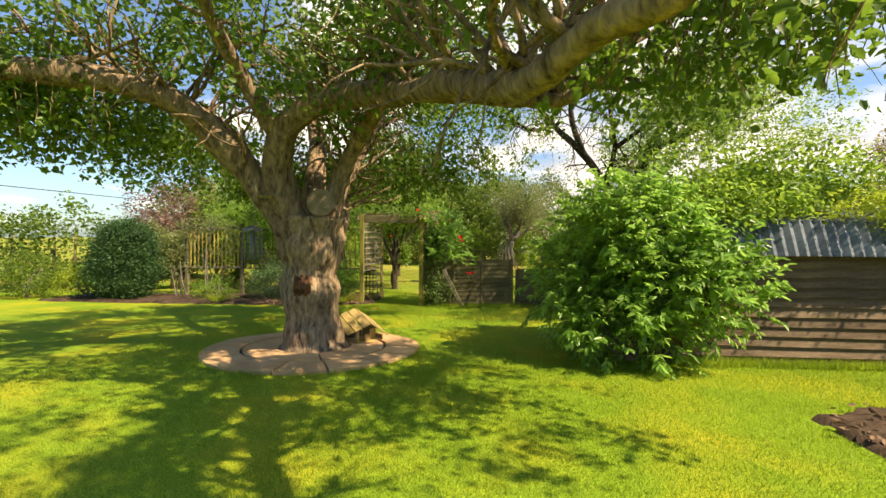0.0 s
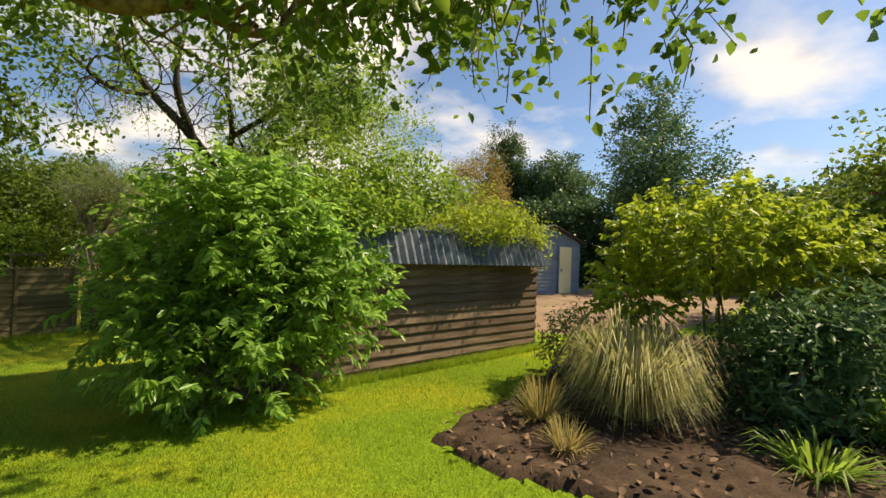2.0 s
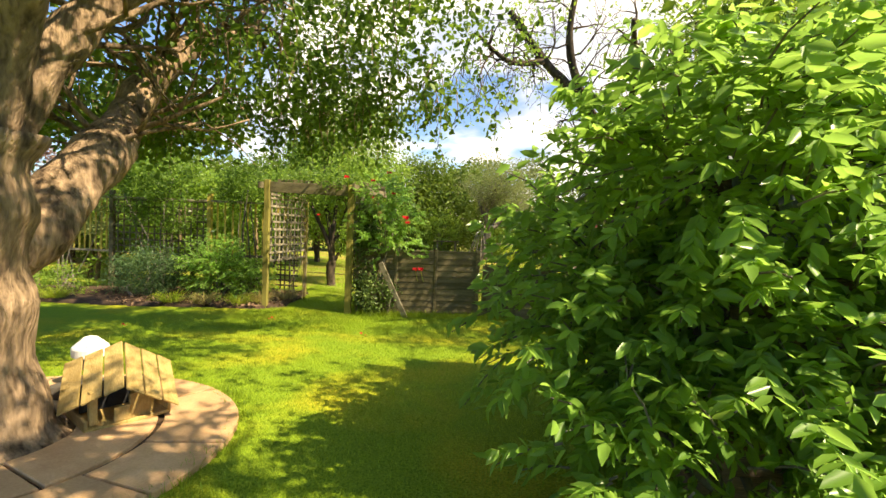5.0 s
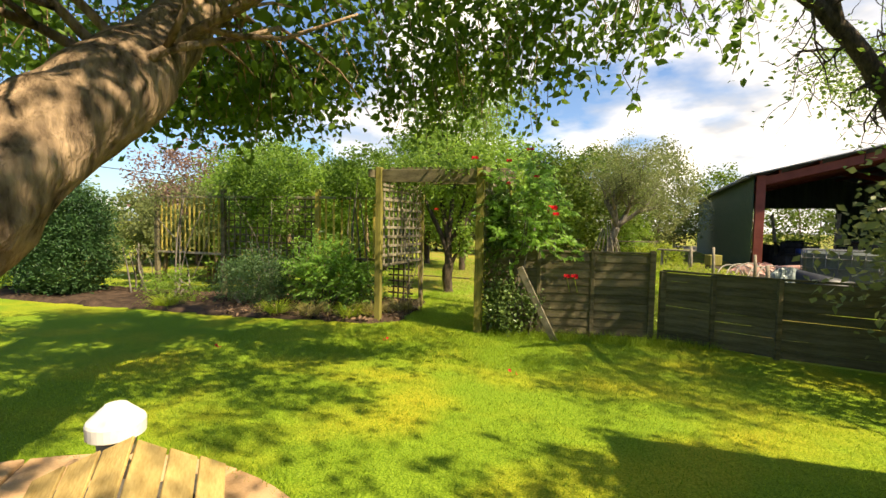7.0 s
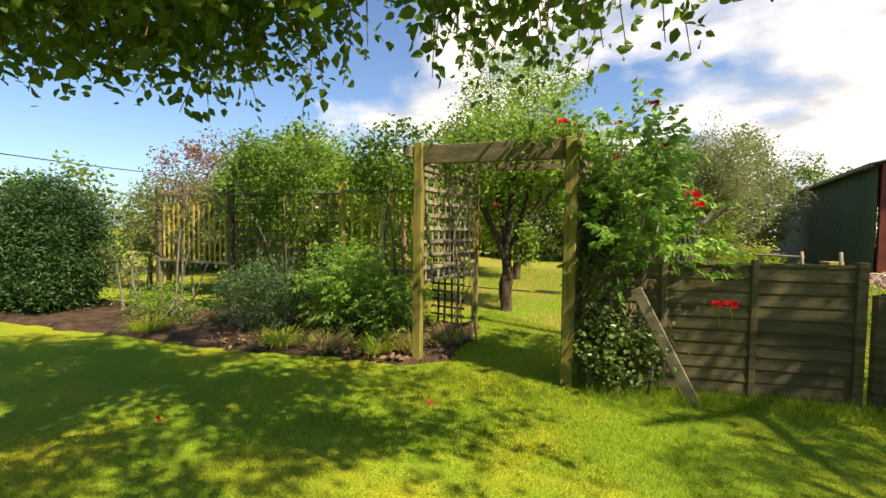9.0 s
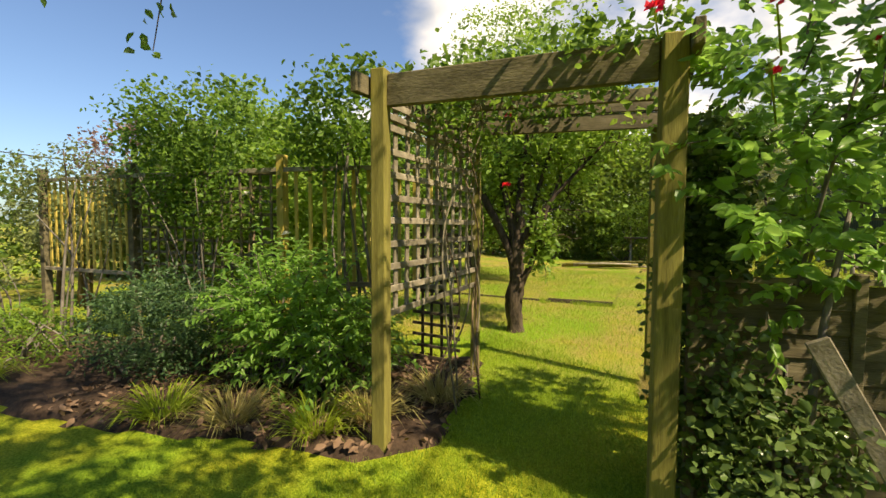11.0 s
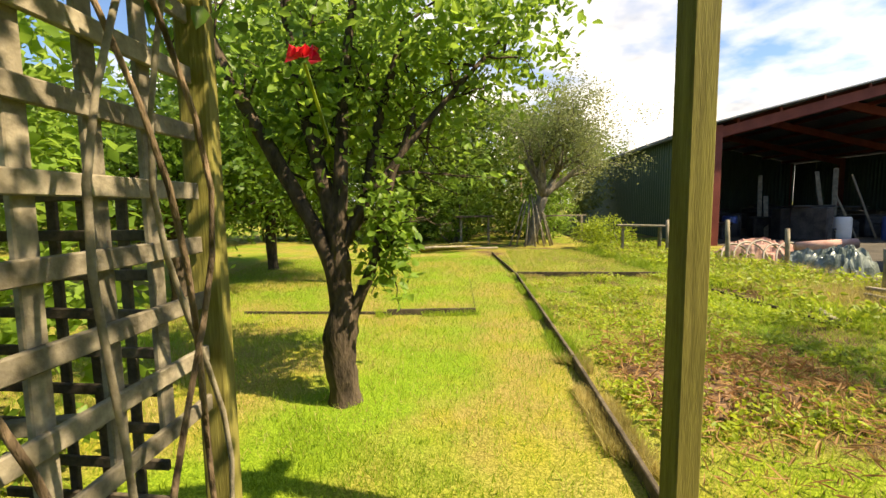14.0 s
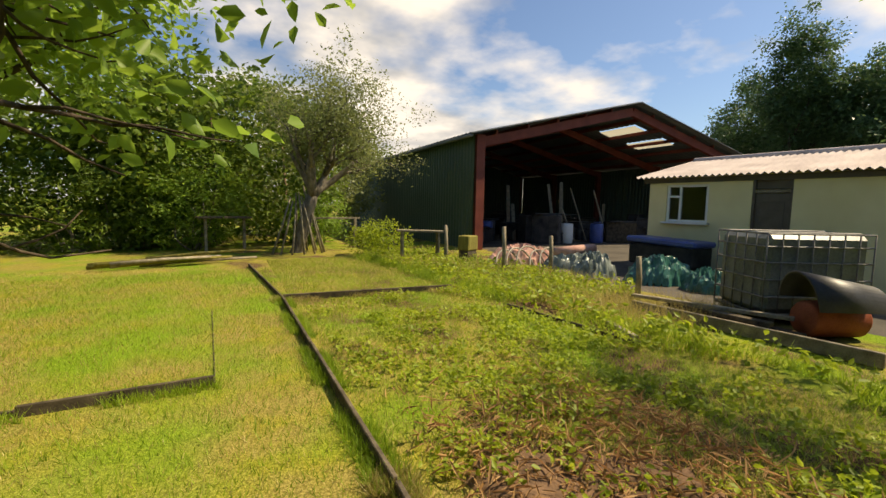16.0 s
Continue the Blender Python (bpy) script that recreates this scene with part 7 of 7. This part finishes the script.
def ibc():
    z = -0.42
    M = pose(5.72, 17.7, z, 0, 0, -32)
    t = thing("water_tank", (5.72, 17.7, z), "dirty plastic water tank in a galvanised cage", "tank")
    L, W, H, b = 1.5, 1.05, 1.12, 0.16
    part("tank", Geo().box((L - 0.05, W - 0.05, H - 0.01), M @ pose(0, 0, b + H / 2), 0.07), TANK_WHITE, t, "dirty translucent plastic tank", soft=False)
    for i in range(8):
        for s in (-1, 1):
            u = -L / 2 + L * i / 7
            p0, p1 = M @ Vector((u, s * W / 2, b)), M @ Vector((u, s * W / 2, b + H))
            part("cage_upright", Geo().tube([p0, p1], [0.011, 0.011], 6), STEEL, t, soft=True)
    for i in range(1, 5):
        for s in (-1, 1):
            v = -W / 2 + W * i / 5
            p0, p1 = M @ Vector((s * L / 2, v, b)), M @ Vector((s * L / 2, v, b + H))
            part("cage_upright", Geo().tube([p0, p1], [0.011, 0.011], 6), STEEL, t, soft=True)
    for h in (0.0, 0.24, 0.48, 0.72, 0.94, 1.12):
        c = [M @ Vector((sx * L / 2, sy * W / 2, b + h)) for sx, sy in ((-1, -1), (1, -1), (1, 1), (-1, 1), (-1, -1))]
        part("cage_rail", Geo().tube(c, [0.014] * 5, 6), STEEL, t, soft=False)
    for v in (-0.3, 0.3):
        p0, p1 = M @ Vector((-L / 2, v, b + H + 0.005)), M @ Vector((L / 2, v, b + H + 0.005))
        part("top_bar", Geo().tube([p0, p1], [0.016, 0.016], 6), STEEL, t)
    q = M @ Vector((0.1, 0, b + H - 0.05))
    part("filler_cap", Geo().tube([q, q + Vector((0, 0, 0.06))], [0.11, 0.10], 18), BLACK_PLASTIC, t)
    for u in (-0.6, 0, 0.6):
        bar("pallet_bearer", (0.1, W, 0.11), EDGE_WOOD, t, M @ pose(u, 0, 0.05), 0.006)
    bar("pallet_deck", (L, W, 0.03), EDGE_WOOD, t, M @ pose(0, 0, 0.13), 0.004)


ibc()


def half_barrel():
    x, y, z = 4.95, 16.95, -0.42
    t = thing("cut_barrel", (x, y, z), "orange tub under a cut black plastic barrel", "barrel")
    a = Vector((0.85, -0.52, 0))
    c = Vector((x, y, z + 0.24))
    part("tub", Geo().tube([c - a * 0.36, c - a * 0.32, c + a * 0.32, c + a * 0.36], [0.2, 0.23, 0.23, 0.2], 22), TERRACOTTA, t, "dull orange plastic tub", soft=True)
    g, n = Geo(), 18
    side = Vector((-a.y, a.x, 0)) * -1
    vs = []
    for k in (0.31, 0.335):
        for e in (-0.42, 0.42):
            for i in range(n + 1):
                w = math.pi * (0.02 + 0.9 * i / n)
                vs.append(c + Vector((0, 0, 0.12)) + a * e * (1.0 + 0.15 * math.sin(w)) + side * k * math.cos(w) + Vector((0, 0, k * (1.2 - 0.65 * e) * math.sin(w))))
    m = n + 1
    fs = []
    for i in range(n):
        fs += [(i, i + 1, m + i + 1, m + i), (2 * m + i, 3 * m + i, 3 * m + i + 1, 2 * m + i + 1), (i, 2 * m + i, 2 * m + i + 1, i + 1), (m + i, m + i + 1, 3 * m + i + 1, 3 * m + i)]
    g.add(vs, fs)
    part("cut_shell", g, BLACK_PLASTIC, t, "curved black cut barrel shell", soft=True)


half_barrel()


def timbers():
    z = -0.42
    for k, (a, b, w, h, zz) in enumerate((((4.02, 19.1), (3.95, 16.2), 0.06, 0.16, 0.08), ((4.35, 18.7), (4.2, 17.3), 0.14, 0.06, 0.16), ((4.15, 19.2), (4.6, 17.2), 0.10, 0.05, 0.21), ((4.55, 18.9), (4.35, 17.0), 0.10, 0.10, 0.05), ((2.9, 18.7), (2.55, 18.05), 0.08, 0.05, 0.04))):
        t = thing("timber", (*a, z), "grey weathered timber beam lying in weeds", "timber", "timbers on the verge")
        A, B = Vector((*a, z + zz)), Vector((*b, z + zz + 0.01))
        bar("beam", ((B - A).length, w, h), EDGE_WOOD if k % 2 else GREY_WOOD, t, between(A, B), 0.008)


timbers()


def orchard_end():
    z = -0.42
    rng = np.random.default_rng(22)
    for k in range(11):
        w = -2.8 + 0.42 * k
        x, y = 1.5 + 0.85 * math.cos(w), 29.2 + 0.7 * math.sin(w)
        t = thing("pole", (x, y, z), "thin wooden pole leaning on the old tree", "pole", "poles leaning on the tree")
        top = Vector((1.5 + 0.22 * math.cos(w), 29.2 + 0.22 * math.sin(w), z + rng.uniform(1.5, 2.1)))
        part("shaft", Geo().tube([(x, y, z), Vector((x, y, z)).lerp(top, 0.5) + Vector((0.02, 0, 0)), top], [0.035, 0.03, 0.022], 8, 0.1), GREY_WOOD, t, soft=True)
    x, y = -0.5, 29.8
    t = thing("rustic_table", (x, y, z), "rough wooden table under the orchard trees", "table")
    bar("top", (1.5, 0.5, 0.06), EDGE_WOOD, t, pose(x, y, z + 1.08, 0, 0, 4), 0.01)
    for sx in (-0.5, 0.55):
        bar("leg", (0.08, 0.08, 1.05), GREY_WOOD, t, pose(x + sx, y, z + 0.525), 0.008)
    t = thing("field_rail", (3.0, 30.4, z), "timber rail on posts by the barn", "fence")
    bar("rail", (2.2, 0.08, 0.06), GREY_WOOD, t, pose(3.0, 30.4, z + 1.05, 0, 0, 2), 0.006)
    for sx in (-0.9, 0.9):
        bar("post", (0.09, 0.09, 1.05), GREY_WOOD, t, pose(3.0 + sx, 30.4, z + 0.52), 0.006)
    for k in range(9):
        a = Vector((-3.6 + rng.uniform(0, 1.2), 27.2 + rng.uniform(-0.4, 0.6), z + 0.05 + 0.05 * (k % 3)))
        b = a + Vector((rng.uniform(1.8, 2.8), rng.uniform(-0.2, 0.7), rng.uniform(-0.02, 0.08)))
        t = thing("cut_pole", tuple(a), "long pale cut pole lying in the grass", "pole", "poles on the grass")
        part("shaft", Geo().tube([a, a.lerp(b, 0.5) + Vector((0, 0, 0.02)), b], [0.045, 0.04, 0.03], 8, 0.12), GREY_WOOD if k % 2 else POST_WOOD, t, soft=True)
    bush("verge_shrub", (3.6, 27.5), [((3.6, 27.5, 0.1), (1.0, 0.8, 0.6), 1.0)], 3000, 0.09, WEED, "leafy green shrub by the barn wall", seed=141)
    bush("elder_shrub", (2.9, 32.0), [((2.9, 32.0, 0.7), (1.3, 1.0, 1.2), 1.0)], 5000, 0.12, PEAR_LEAF, "bright green leafy shrub by the barn", seed=143, fine=False)
    bush("bright_shrub", (-1.2, 31.0), [((-1.2, 31.0, 1.0), (1.6, 1.2, 1.6), 1.0)], 6000, 0.13, PEAR_LEAF, "bright green leafy shrub below the hedge", seed=145, fine=False)
    bush("dark_thicket", (-4.0, 31.5), [((-4.0, 31.5, 0.8), (2.6, 1.2, 1.5), 1.0)], 7000, 0.14, HEDGE_LEAF, "dense green thicket below the hedge", seed=147, fine=False)


orchard_end()
wire = thing("overhead_wire", (-30.6, 10, 0), "thin dark overhead cable beyond the hedge", "cable")
part("cable", Geo().tube([(-30.6, 5, 4.9), (-30.6, 25, 4.7), (-30.7, 60, 5.0)], [0.03, 0.03, 0.03], 5), BLACK_PLASTIC, wire)
for py in (5, 60):
    part("pole", Geo().tube([(-30.6, py, -0.5), (-30.6, py, 5.2)], [0.12, 0.1], 10), BARK, wire, soft=True)
